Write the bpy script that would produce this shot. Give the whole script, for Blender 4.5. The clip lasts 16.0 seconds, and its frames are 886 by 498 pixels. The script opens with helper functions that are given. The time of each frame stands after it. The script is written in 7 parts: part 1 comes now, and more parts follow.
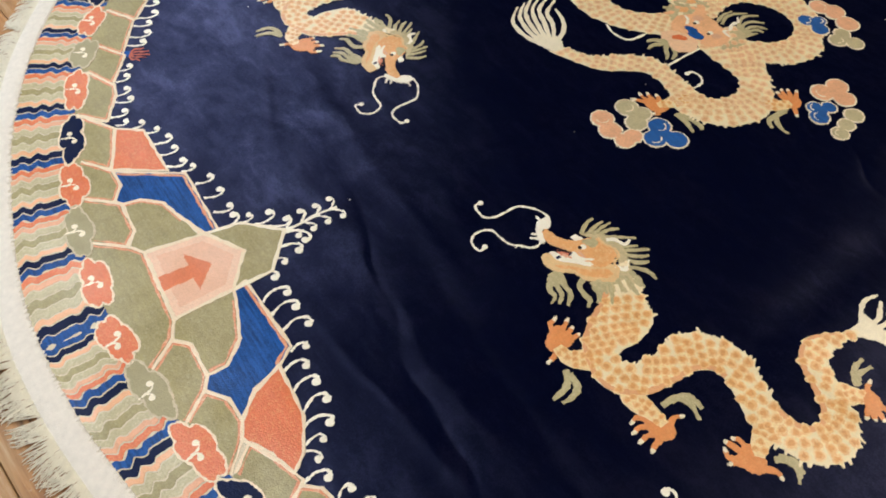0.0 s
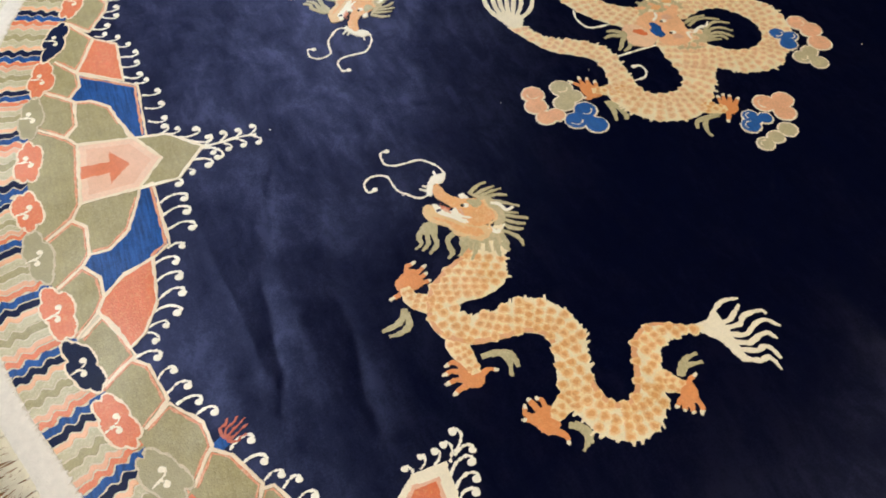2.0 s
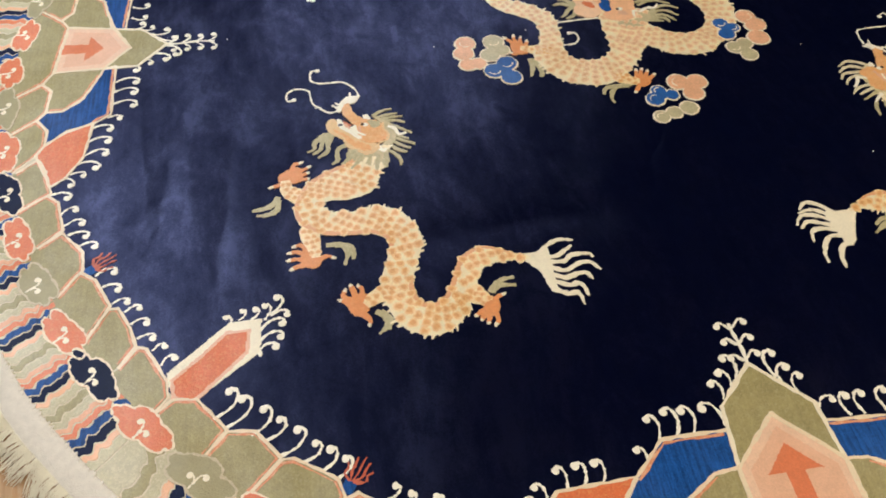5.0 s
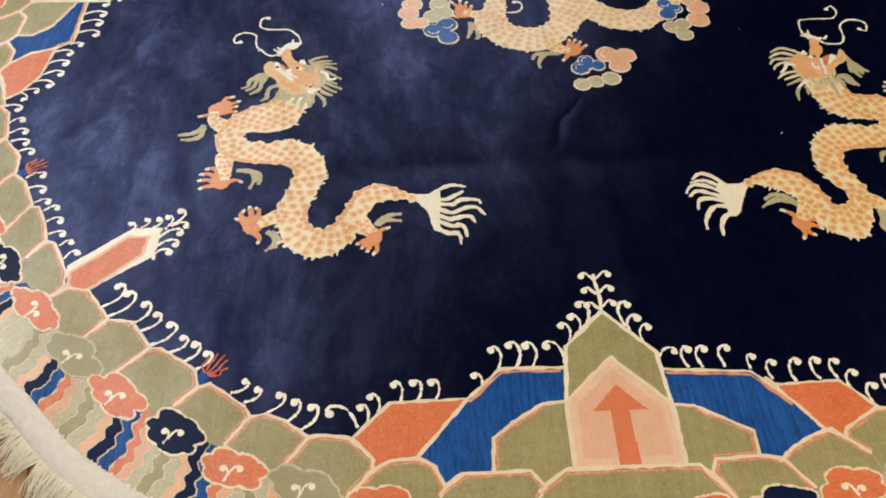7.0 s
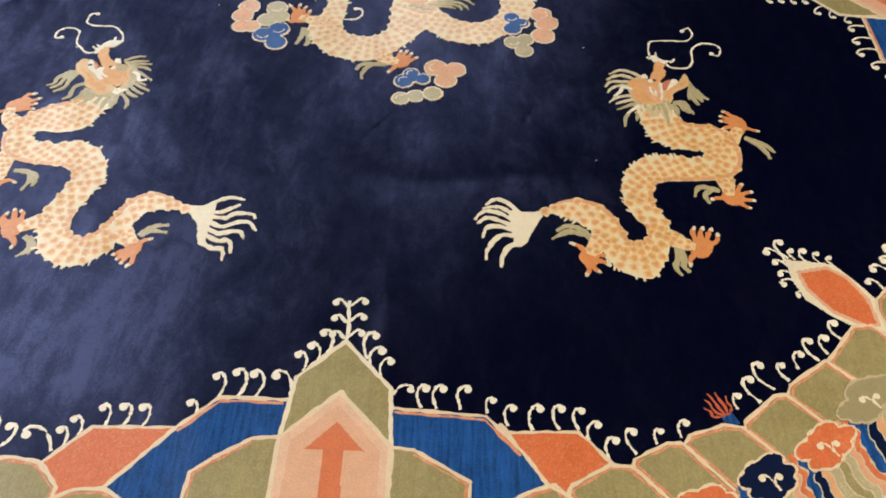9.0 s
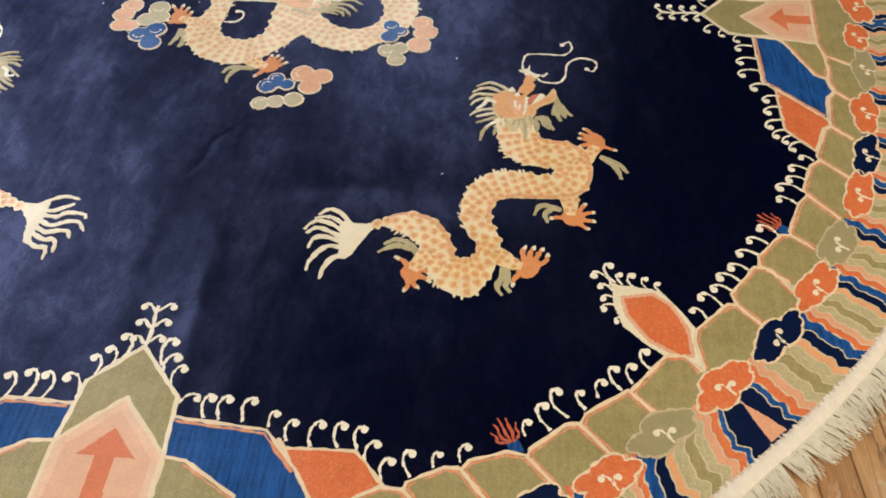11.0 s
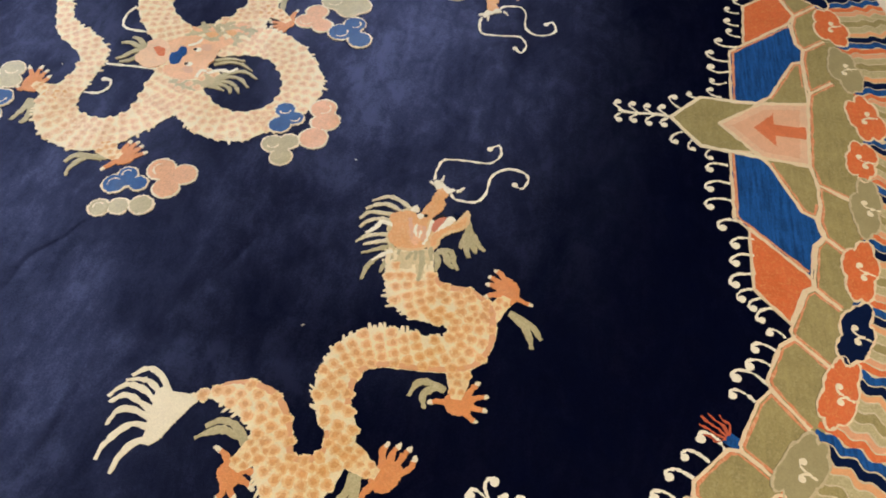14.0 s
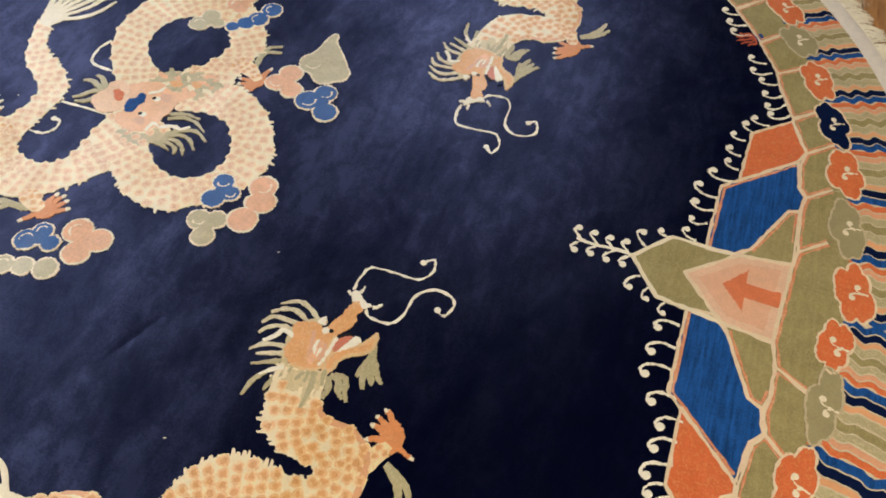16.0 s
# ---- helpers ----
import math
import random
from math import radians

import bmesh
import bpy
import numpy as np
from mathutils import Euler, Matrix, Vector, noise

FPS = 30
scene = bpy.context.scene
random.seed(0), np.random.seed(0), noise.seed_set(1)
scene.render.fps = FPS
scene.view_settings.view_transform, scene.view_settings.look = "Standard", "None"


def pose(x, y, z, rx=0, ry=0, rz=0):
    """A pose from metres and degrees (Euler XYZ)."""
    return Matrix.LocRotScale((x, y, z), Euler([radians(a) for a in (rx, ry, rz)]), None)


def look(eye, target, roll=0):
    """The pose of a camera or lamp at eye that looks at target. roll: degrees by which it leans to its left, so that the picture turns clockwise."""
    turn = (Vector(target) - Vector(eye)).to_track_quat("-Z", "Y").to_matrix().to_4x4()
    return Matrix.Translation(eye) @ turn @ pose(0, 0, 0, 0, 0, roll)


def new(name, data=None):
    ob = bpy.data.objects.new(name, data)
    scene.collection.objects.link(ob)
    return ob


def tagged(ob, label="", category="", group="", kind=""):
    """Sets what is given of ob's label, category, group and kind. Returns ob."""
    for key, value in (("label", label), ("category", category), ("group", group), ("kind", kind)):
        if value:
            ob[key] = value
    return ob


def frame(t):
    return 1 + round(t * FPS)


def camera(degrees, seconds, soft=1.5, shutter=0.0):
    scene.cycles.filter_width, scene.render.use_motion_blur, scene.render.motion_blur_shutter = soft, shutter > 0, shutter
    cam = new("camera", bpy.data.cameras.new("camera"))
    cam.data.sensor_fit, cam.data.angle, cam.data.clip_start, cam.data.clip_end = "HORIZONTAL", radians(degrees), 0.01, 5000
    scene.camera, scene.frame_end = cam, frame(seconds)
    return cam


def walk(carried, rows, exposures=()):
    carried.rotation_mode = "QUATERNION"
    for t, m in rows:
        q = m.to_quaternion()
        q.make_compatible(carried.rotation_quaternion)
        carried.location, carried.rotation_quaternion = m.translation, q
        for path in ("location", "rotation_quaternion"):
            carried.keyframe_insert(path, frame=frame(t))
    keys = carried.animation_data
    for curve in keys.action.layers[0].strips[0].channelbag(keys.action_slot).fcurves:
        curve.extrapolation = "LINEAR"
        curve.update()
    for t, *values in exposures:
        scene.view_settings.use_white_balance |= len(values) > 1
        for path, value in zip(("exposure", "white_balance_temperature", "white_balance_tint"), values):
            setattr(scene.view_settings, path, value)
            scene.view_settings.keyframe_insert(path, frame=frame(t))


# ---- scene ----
cam = camera(57.0, 16.0, soft=1.8)
PILE = 0.0165   # the pattern's height over the boards
# seconds, eye x y z over the pile, turn x y z
ROWS = [
    (0.0, -1.700, -1.205, 1.496, 38.00, -0.53, -34.86),
    (0.5, -1.694, -1.366, 1.528, 38.04, -0.54, -31.22),
    (1.0, -1.639, -1.516, 1.545, 37.82, -0.49, -27.91),
    (1.5, -1.474, -1.589, 1.528, 38.01, -0.37, -24.83),
    (2.0, -1.307, -1.623, 1.492, 38.26, -0.49, -22.24),
    (2.5, -1.209, -1.661, 1.466, 38.34, -0.55, -19.73),
    (3.0, -1.187, -1.760, 1.501, 38.34, -0.62, -17.40),
    (3.5, -1.144, -1.908, 1.525, 38.54, -0.64, -15.09),
    (4.0, -1.045, -1.977, 1.544, 38.34, -0.59, -13.04),
    (6.5, -0.500, -2.279, 1.543, 37.92, -0.11, -3.71),
    (7.0, -0.406, -2.326, 1.541, 38.20, -0.20, -2.08),
    (7.5, -0.208, -2.271, 1.527, 37.92, 0.00, -0.84),
    (8.0, -0.040, -2.214, 1.509, 38.04, -0.38, -0.07),
    (10.5, 0.565, -2.245, 1.477, 38.67, -0.43, 4.31),
    (11.0, 0.693, -2.161, 1.482, 38.52, -0.42, 5.00),
    (11.5, 0.750, -2.073, 1.470, 38.52, -0.49, 5.43),
    (12.0, 0.739, -1.983, 1.463, 38.64, -0.52, 5.75),
    (12.5, 0.757, -1.862, 1.457, 38.87, -0.63, 6.12),
    (13.0, 0.809, -1.703, 1.422, 38.60, -0.95, 6.63),
    (13.5, 0.884, -1.600, 1.377, 38.30, -1.11, 7.65),
    (14.0, 0.955, -1.560, 1.358, 37.94, -1.36, 9.15),
    (14.5, 1.041, -1.546, 1.372, 37.54, -1.65, 11.23),
    (15.0, 1.110, -1.481, 1.419, 37.13, -2.07, 13.89),
    (15.5, 1.163, -1.310, 1.444, 36.39, -2.58, 16.86),
    (16.0, 1.200, -1.172, 1.431, 36.60, -2.87, 19.85),
]
walk(cam, [(t, pose(x, y, z + PILE, rx, ry, rz)) for t, x, y, z, rx, ry, rz in ROWS])

# ---- world and lamps: a closed room with unseen area lamps added under its ceiling ----
world = bpy.data.worlds.new("world")
world.use_nodes = True
scene.world = world
world.node_tree.nodes["Background"].inputs["Color"].default_value = (0.9, 0.95, 1.0, 1)
world.node_tree.nodes["Background"].inputs["Strength"].default_value = 0.05
scene.view_settings.exposure = 0.0


def area_lamp(name, eye, target, sx, sy, watts, colour):
    lamp = bpy.data.lights.new(name, "AREA")
    lamp.shape, lamp.size, lamp.size_y = "RECTANGLE", sx, sy
    lamp.energy, lamp.color = watts, colour
    ob = new(name, lamp)
    ob.matrix_world = look(eye, target)
    return ob


COOL, WARM = (0.90, 0.95, 1.0), (1.0, 0.91, 0.77)
# added lamps: north, west and middle make the pile gleam, south and east brighten
area_lamp("added_lamp_north", (-3.05, 1.75, 2.95), (-3.05, 1.75, 0), 2.2, 4.1, 124, COOL)
area_lamp("added_lamp_south", (-0.5, -2.4, 2.95), (-0.5, -2.4, 0), 4.4, 1.2, 60, WARM)
area_lamp("added_lamp_east", (4.5, -2.2, 2.95), (4.5, -2.2, 0), 0.9, 2.4, 320, (1.0, 0.86, 0.66))
area_lamp("added_lamp_west", (-2.1, -0.7, 2.95), (-2.1, -0.7, 0), 1.0, 1.4, 9, COOL)
area_lamp("added_lamp_middle", (-0.3, 4.1, 2.95), (-0.3, 4.1, 0), 1.8, 1.0, 70, COOL)

# ---- materials ----


def mat_base(name):
    m = bpy.data.materials.new(name)
    m.use_nodes = True
    nt = m.node_tree
    return m, nt, nt.nodes, nt.links, nt.nodes["Principled BSDF"]


def ramp(nodes, links, fac, stops):
    n = nodes.new("ShaderNodeValToRGB")
    while len(n.color_ramp.elements) < len(stops):
        n.color_ramp.elements.new(0.5)
    for e, (p, c) in zip(n.color_ramp.elements, stops):
        e.position, e.color = p, (*c, 1)
    links.new(fac, n.inputs["Fac"])
    return n.outputs["Color"]


def noise_tex(nodes, links, vec, scale, detail=3.0, rough=0.55, dist=0.0):
    n = nodes.new("ShaderNodeTexNoise")
    n.inputs["Scale"].default_value = scale
    n.inputs["Detail"].default_value = detail
    n.inputs["Roughness"].default_value = rough
    n.inputs["Distortion"].default_value = dist
    links.new(vec, n.inputs["Vector"])
    return n.outputs["Fac"]


def maths(nodes, links, op, a, b):
    n = nodes.new("ShaderNodeMath")
    n.operation = op
    for i, v in enumerate((a, b)):
        if isinstance(v, (int, float)):
            n.inputs[i].default_value = v
        else:
            links.new(v, n.inputs[i])
    return n.outputs[0]


def stretched(nodes, links, vec, scale, turn=0.0):
    n = nodes.new("ShaderNodeMapping")
    n.inputs["Scale"].default_value = scale
    n.inputs["Rotation"].default_value = (0, 0, radians(turn))
    links.new(vec, n.inputs["Vector"])
    return n.outputs["Vector"]


def pile(name, colour, spread=0.22, sheen=0.12, nap=0.35, tint=(1.0, 0.9, 0.8), rough=0.5, gleam=0.07, streak=0.0, vary=None, other=None, bleed=0.4):
    """Cut wool pile: mottled dye, brushed nap in soft streaks, a fine tufted relief, and a second yarn that bleeds in."""
    m, nt, nodes, links, bsdf = mat_base(name)
    pos = nodes.new("ShaderNodeNewGeometry").outputs["Position"]
    fine = noise_tex(nodes, links, pos, 420, 2)
    mid = noise_tex(nodes, links, pos, 38, 4, 0.6)
    abrash = noise_tex(nodes, links, stretched(nodes, links, pos, (1.0, 3.2, 1.0), 8), 5.5, 4, 0.6)
    mix = maths(nodes, links, "ADD", maths(nodes, links, "MULTIPLY", fine, 0.45), maths(nodes, links, "MULTIPLY", mid, 0.35))
    mix = maths(nodes, links, "ADD", mix, maths(nodes, links, "MULTIPLY", abrash, 0.35))
    knots = nodes.new("ShaderNodeTexVoronoi")
    knots.inputs["Scale"].default_value = 290
    links.new(pos, knots.inputs["Vector"])
    mix = maths(nodes, links, "ADD", mix, maths(nodes, links, "MULTIPLY", maths(nodes, links, "SUBTRACT", knots.outputs["Color"], 0.5), 0.22))
    if streak:   # rows of lighter and darker yarn; on the blue their sheen is painted in
        rows = noise_tex(nodes, links, stretched(nodes, links, pos, (1.0, 0.07, 1.0), 4), 130, 3, 0.6)
        mix = maths(nodes, links, "ADD", mix, maths(nodes, links, "MULTIPLY", maths(nodes, links, "SUBTRACT", rows, 0.5), streak))
    lo = tuple(c * (1 - spread) for c in colour)
    hi = tuple(min(1, c * (1 + spread)) for c in colour)
    dye = ramp(nodes, links, mix, [(0.32, lo), (0.82, hi)])
    if vary:
        blend = nodes.new("ShaderNodeMix")
        blend.data_type = "RGBA"
        links.new(nodes.new("ShaderNodeObjectInfo").outputs["Random"], blend.inputs["Factor"])
        links.new(dye, blend.inputs["A"])
        blend.inputs["B"].default_value = (*vary, 1)
        dye = blend.outputs["Result"]
    if other:
        yarn = maths(nodes, links, "ADD", maths(nodes, links, "MULTIPLY", noise_tex(nodes, links, pos, 75, 3, 0.6), 0.6), maths(nodes, links, "MULTIPLY", knots.outputs["Color"], 0.4))
        blend = nodes.new("ShaderNodeMix")
        blend.data_type = "RGBA"
        links.new(ramp(nodes, links, yarn, [(0.68 - 0.5 * bleed, (0, 0, 0)), (0.92 - 0.5 * bleed, (0.85, 0.85, 0.85))]), blend.inputs["Factor"])
        links.new(dye, blend.inputs["A"])
        blend.inputs["B"].default_value = (*other, 1)
        dye = blend.outputs["Result"]
    links.new(dye, bsdf.inputs["Base Color"])
    bsdf.inputs["Roughness"].default_value = rough
    bsdf.inputs["Specular IOR Level"].default_value = 0.0
    bsdf.inputs["Sheen Weight"].default_value = sheen
    bsdf.inputs["Sheen Roughness"].default_value = 0.45
    bsdf.inputs["Sheen Tint"].default_value = (*tint, 1)
    # tufts and brushed nap
    b1 = nodes.new("ShaderNodeBump")
    b1.inputs["Strength"].default_value = 0.28
    b1.inputs["Distance"].default_value = 0.0025
    links.new(knots.outputs["Distance"], b1.inputs["Height"])
    b1.invert = True
    b2 = nodes.new("ShaderNodeBump")
    b2.inputs["Strength"].default_value = nap
    b2.inputs["Distance"].default_value = 0.03
    links.new(noise_tex(nodes, links, stretched(nodes, links, pos, (1.0, 0.6, 1.0), 20), 4.0, 2, 0.5, 0.2), b2.inputs["Height"])
    links.new(b1.outputs["Normal"], b2.inputs["Normal"])
    links.new(b2.outputs["Normal"], bsdf.inputs["Normal"])
    # the nap lies in brushed patches that gleam more or less
    patch = noise_tex(nodes, links, stretched(nodes, links, pos, (1.0, 0.55, 1.0), -15), 6.5, 5, 0.62, 0.5)
    gl = nodes.new("ShaderNodeBsdfGlossy")
    gl.inputs["Roughness"].default_value = 0.34
    links.new(ramp(nodes, links, patch, [(0.3, (gleam * 0.4,) * 3), (0.72, (gleam * 1.5,) * 3)]), gl.inputs["Color"])
    links.new(b2.outputs["Normal"], gl.inputs["Normal"])
    add = nodes.new("ShaderNodeAddShader")
    links.new(bsdf.outputs[0], add.inputs[0])
    links.new(gl.outputs[0], add.inputs[1])
    links.new(add.outputs[0], nodes["Material Output"].inputs["Surface"])
    return m


def crease(nodes, links, pos, x0, y0, x1, y1, width, depth):
    """Height of a fold line that runs from one place to another and fades out at both ends."""
    l = math.hypot(x1 - x0, y1 - y0)
    ux, uy = (x1 - x0) / l, (y1 - y0) / l

    def along(ax, ay):
        n = nodes.new("ShaderNodeVectorMath")
        n.operation = "DOT_PRODUCT"
        links.new(pos, n.inputs[0])
        n.inputs[1].default_value = (ax, ay, 0)
        return n.outputs["Value"]

    d = maths(nodes, links, "DIVIDE", maths(nodes, links, "SUBTRACT", along(-uy, ux), -uy * x0 + ux * y0), width)
    bell = maths(nodes, links, "DIVIDE", depth, maths(nodes, links, "ADD", maths(nodes, links, "MULTIPLY", d, d), 1.0))
    s = maths(nodes, links, "SUBTRACT", along(ux, uy), ux * x0 + uy * y0)
    m = maths(nodes, links, "MINIMUM", s, maths(nodes, links, "SUBTRACT", l, s))
    m = maths(nodes, links, "MINIMUM", maths(nodes, links, "MAXIMUM", maths(nodes, links, "DIVIDE", m, 0.12), 0.0), 1.0)
    return maths(nodes, links, "MULTIPLY", bell, m)


# fold lines left from storing the rug: from, to, width, depth in metres
CREASES = [(-0.75, -0.85, 0.95, -0.79, 0.055, -0.0036), (0.02, -0.80, 0.10, -1.45, 0.034, 0.0034), (-0.06, -0.86, -0.02, -1.4, 0.034, -0.0026), (0.065, -0.53, -0.07, -0.83, 0.010, -0.0020),
           (0.47, -0.49, 0.37, -0.67, 0.010, -0.0018), (-1.10, 0.05, -1.24, -0.42, 0.015, -0.0020), (-1.24, -0.40, -1.33, -0.85, 0.015, -0.0018), (-1.36, -0.15, -1.32, -0.80, 0.020, 0.0024),
           (-1.06, 0.65, -1.20, 0.22, 0.022, 0.0024), (-0.98, 0.5, -1.04, -0.4, 0.034, 0.0030), (-1.16, 0.30, -1.22, -0.75, 0.026, 0.0028), (-1.08, -0.15, -1.14, -0.95, 0.026, -0.0024),
           (-0.90, -0.05, -0.99, -0.6, 0.032, 0.0024), (-1.30, 0.6, -1.10, 0.45, 0.03, 0.002), (0.62, -0.95, 0.66, -1.5, 0.036, 0.0026), (0.20, -0.88, 0.16, -1.15, 0.022, 0.0016)]


def field_wool(name, colour, gleam):
    """The navy field: deep dye, and fibres that gleam in their own colour where the nap is brushed."""
    m, nt, nodes, links, bsdf = mat_base(name)
    pos = nodes.new("ShaderNodeNewGeometry").outputs["Position"]
    fine = noise_tex(nodes, links, pos, 420, 2)
    mid = noise_tex(nodes, links, pos, 30, 4, 0.6)
    mix = maths(nodes, links, "ADD", maths(nodes, links, "MULTIPLY", fine, 0.5), maths(nodes, links, "MULTIPLY", mid, 0.5))
    links.new(ramp(nodes, links, mix, [(0.3, tuple(c * 0.7 for c in colour)), (0.7, tuple(c * 1.3 for c in colour))]), bsdf.inputs["Base Color"])
    bsdf.inputs["Roughness"].default_value = 0.9
    bsdf.inputs["Specular IOR Level"].default_value = 0.0
    b1 = nodes.new("ShaderNodeBump")
    b1.inputs["Strength"].default_value = 0.3
    b1.inputs["Distance"].default_value = 0.002
    links.new(noise_tex(nodes, links, pos, 480, 2), b1.inputs["Height"])
    h = maths(nodes, links, "MULTIPLY", noise_tex(nodes, links, stretched(nodes, links, pos, (1.0, 0.6, 1.0), 20), 3.4, 2, 0.5, 0.3), 0.010)
    # the folds wander a little
    sway = nodes.new("ShaderNodeTexNoise")
    sway.inputs["Scale"].default_value = 5.0
    sway.inputs["Detail"].default_value = 1.5
    links.new(pos, sway.inputs["Vector"])
    bent = nodes.new("ShaderNodeVectorMath")
    bent.operation = "MULTIPLY_ADD"
    links.new(sway.outputs["Color"], bent.inputs[0])
    bent.inputs[1].default_value = (0.09, 0.09, 0)
    links.new(pos, bent.inputs[2])
    back = nodes.new("ShaderNodeVectorMath")
    back.operation = "SUBTRACT"
    links.new(bent.outputs["Vector"], back.inputs[0])
    back.inputs[1].default_value = (0.045, 0.045, 0)
    for c in CREASES:
        h = maths(nodes, links, "ADD", h, crease(nodes, links, back.outputs["Vector"], *c))
    b2 = nodes.new("ShaderNodeBump")
    b2.inputs["Strength"].default_value = 1.0
    b2.inputs["Distance"].default_value = 1.0
    links.new(h, b2.inputs["Height"])
    links.new(b1.outputs["Normal"], b2.inputs["Normal"])
    links.new(b2.outputs["Normal"], bsdf.inputs["Normal"])
    patch = noise_tex(nodes, links, stretched(nodes, links, pos, (1.0, 0.5, 1.0), -12), 5.0, 6, 0.66, 0.6)
    brushed = noise_tex(nodes, links, stretched(nodes, links, pos, (1.0, 0.7, 1.0), 30), 17.0, 4, 0.6, 0.8)
    patch = maths(nodes, links, "ADD", maths(nodes, links, "MULTIPLY", patch, 0.66), maths(nodes, links, "MULTIPLY", brushed, 0.34))
    strokes = noise_tex(nodes, links, stretched(nodes, links, pos, (1.0, 0.22, 1.0), -38), 34.0, 4, 0.65, 0.4)
    patch = maths(nodes, links, "ADD", maths(nodes, links, "MULTIPLY", patch, 0.84), maths(nodes, links, "MULTIPLY", strokes, 0.16))
    tuft = noise_tex(nodes, links, pos, 260, 2, 0.6)
    patch = maths(nodes, links, "ADD", maths(nodes, links, "MULTIPLY", patch, 0.84), maths(nodes, links, "MULTIPLY", tuft, 0.16))
    gl = nodes.new("ShaderNodeBsdfGlossy")
    gl.distribution = "BECKMANN"
    gl.inputs["Roughness"].default_value = 0.32
    links.new(ramp(nodes, links, patch, [(0.41, tuple(g * 0.52 for g in gleam)), (0.50, tuple(g * 0.93 for g in gleam)), (0.585, tuple(g * 1.75 for g in gleam))]), gl.inputs["Color"])
    links.new(b2.outputs["Normal"], gl.inputs["Normal"])
    add = nodes.new("ShaderNodeAddShader")
    links.new(bsdf.outputs[0], add.inputs[0])
    links.new(gl.outputs[0], add.inputs[1])
    links.new(add.outputs[0], nodes["Material Output"].inputs["Surface"])
    return m


NAVY = field_wool("wool_navy", (0.0009, 0.0020, 0.0125), (0.0234, 0.0262, 0.0492))
CREAM = pile("wool_cream", (0.80, 0.71, 0.53), 0.10, gleam=0.12)
IVORY = pile("wool_ivory", (0.87, 0.81, 0.67), 0.10, gleam=0.12)
SAGE = pile("wool_sage", (0.325, 0.275, 0.12), 0.26, sheen=0.06, nap=0.6, gleam=0.06, streak=0.45, other=(0.40, 0.35, 0.19), bleed=0.25)
SAGE_PALE = pile("wool_pale_sage", (0.45, 0.39, 0.215), 0.2, gleam=0.09, other=(0.58, 0.51, 0.32), bleed=0.34)
RED = pile("wool_coral_red", (0.68, 0.155, 0.052), 0.14, sheen=0.06, nap=0.55, gleam=0.065, streak=0.4, other=(0.70, 0.27, 0.105), bleed=0.36)
CORAL = pile("wool_coral_line", (0.68, 0.25, 0.12), 0.16, other=(0.74, 0.48, 0.30), bleed=0.42)
CONTOUR = pile("wool_contour", (0.77, 0.63, 0.44), 0.12, gleam=0.10, other=(0.74, 0.47, 0.30), bleed=0.28)
ORANGE = pile("wool_orange", (0.72, 0.27, 0.088), 0.16, gleam=0.09, other=(0.74, 0.35, 0.14), bleed=0.25)
SALMON = pile("wool_salmon", (0.72, 0.36, 0.17), 0.12, gleam=0.12)
PINK = pile("wool_pink", (0.74, 0.42, 0.27), 0.12, gleam=0.09)
# strong streak: the glint of the yarn rows is put into the blue
BLUE = pile("wool_blue", (0.012, 0.075, 0.27), 0.42, 0.02, 0.35, gleam=0.018, streak=1.3)
INK = pile("wool_ink_blue", (0.0032, 0.0095, 0.044), 0.3, 0.0, 0.3, gleam=0.012)
BLACK = pile("wool_black", (0.012, 0.010, 0.012), 0.2, gleam=0.03)


def weave(name, colour):
    m, nt, nodes, links, bsdf = mat_base(name)
    pos = nodes.new("ShaderNodeNewGeometry").outputs["Position"]
    mid = noise_tex(nodes, links, pos, 60, 4)
    links.new(ramp(nodes, links, mid, [(0.3, tuple(c * 0.87 for c in colour)), (0.75, colour)]), bsdf.inputs["Base Color"])
    bsdf.inputs["Roughness"].default_value = 0.9
    b = nodes.new("ShaderNodeBump")
    b.inputs["Strength"].default_value = 0.5
    b.inputs["Distance"].default_value = 0.006
    rough = maths(nodes, links, "ADD", noise_tex(nodes, links, pos, 300, 3, 0.6), noise_tex(nodes, links, pos, 34, 5, 0.7, 0.6))
    links.new(rough, b.inputs["Height"])
    links.new(b.outputs["Normal"], bsdf.inputs["Normal"])
    return m


BINDING = weave("cotton_binding", (0.90, 0.83, 0.73))
THREAD = weave("cotton_fringe", (0.95, 0.90, 0.76))


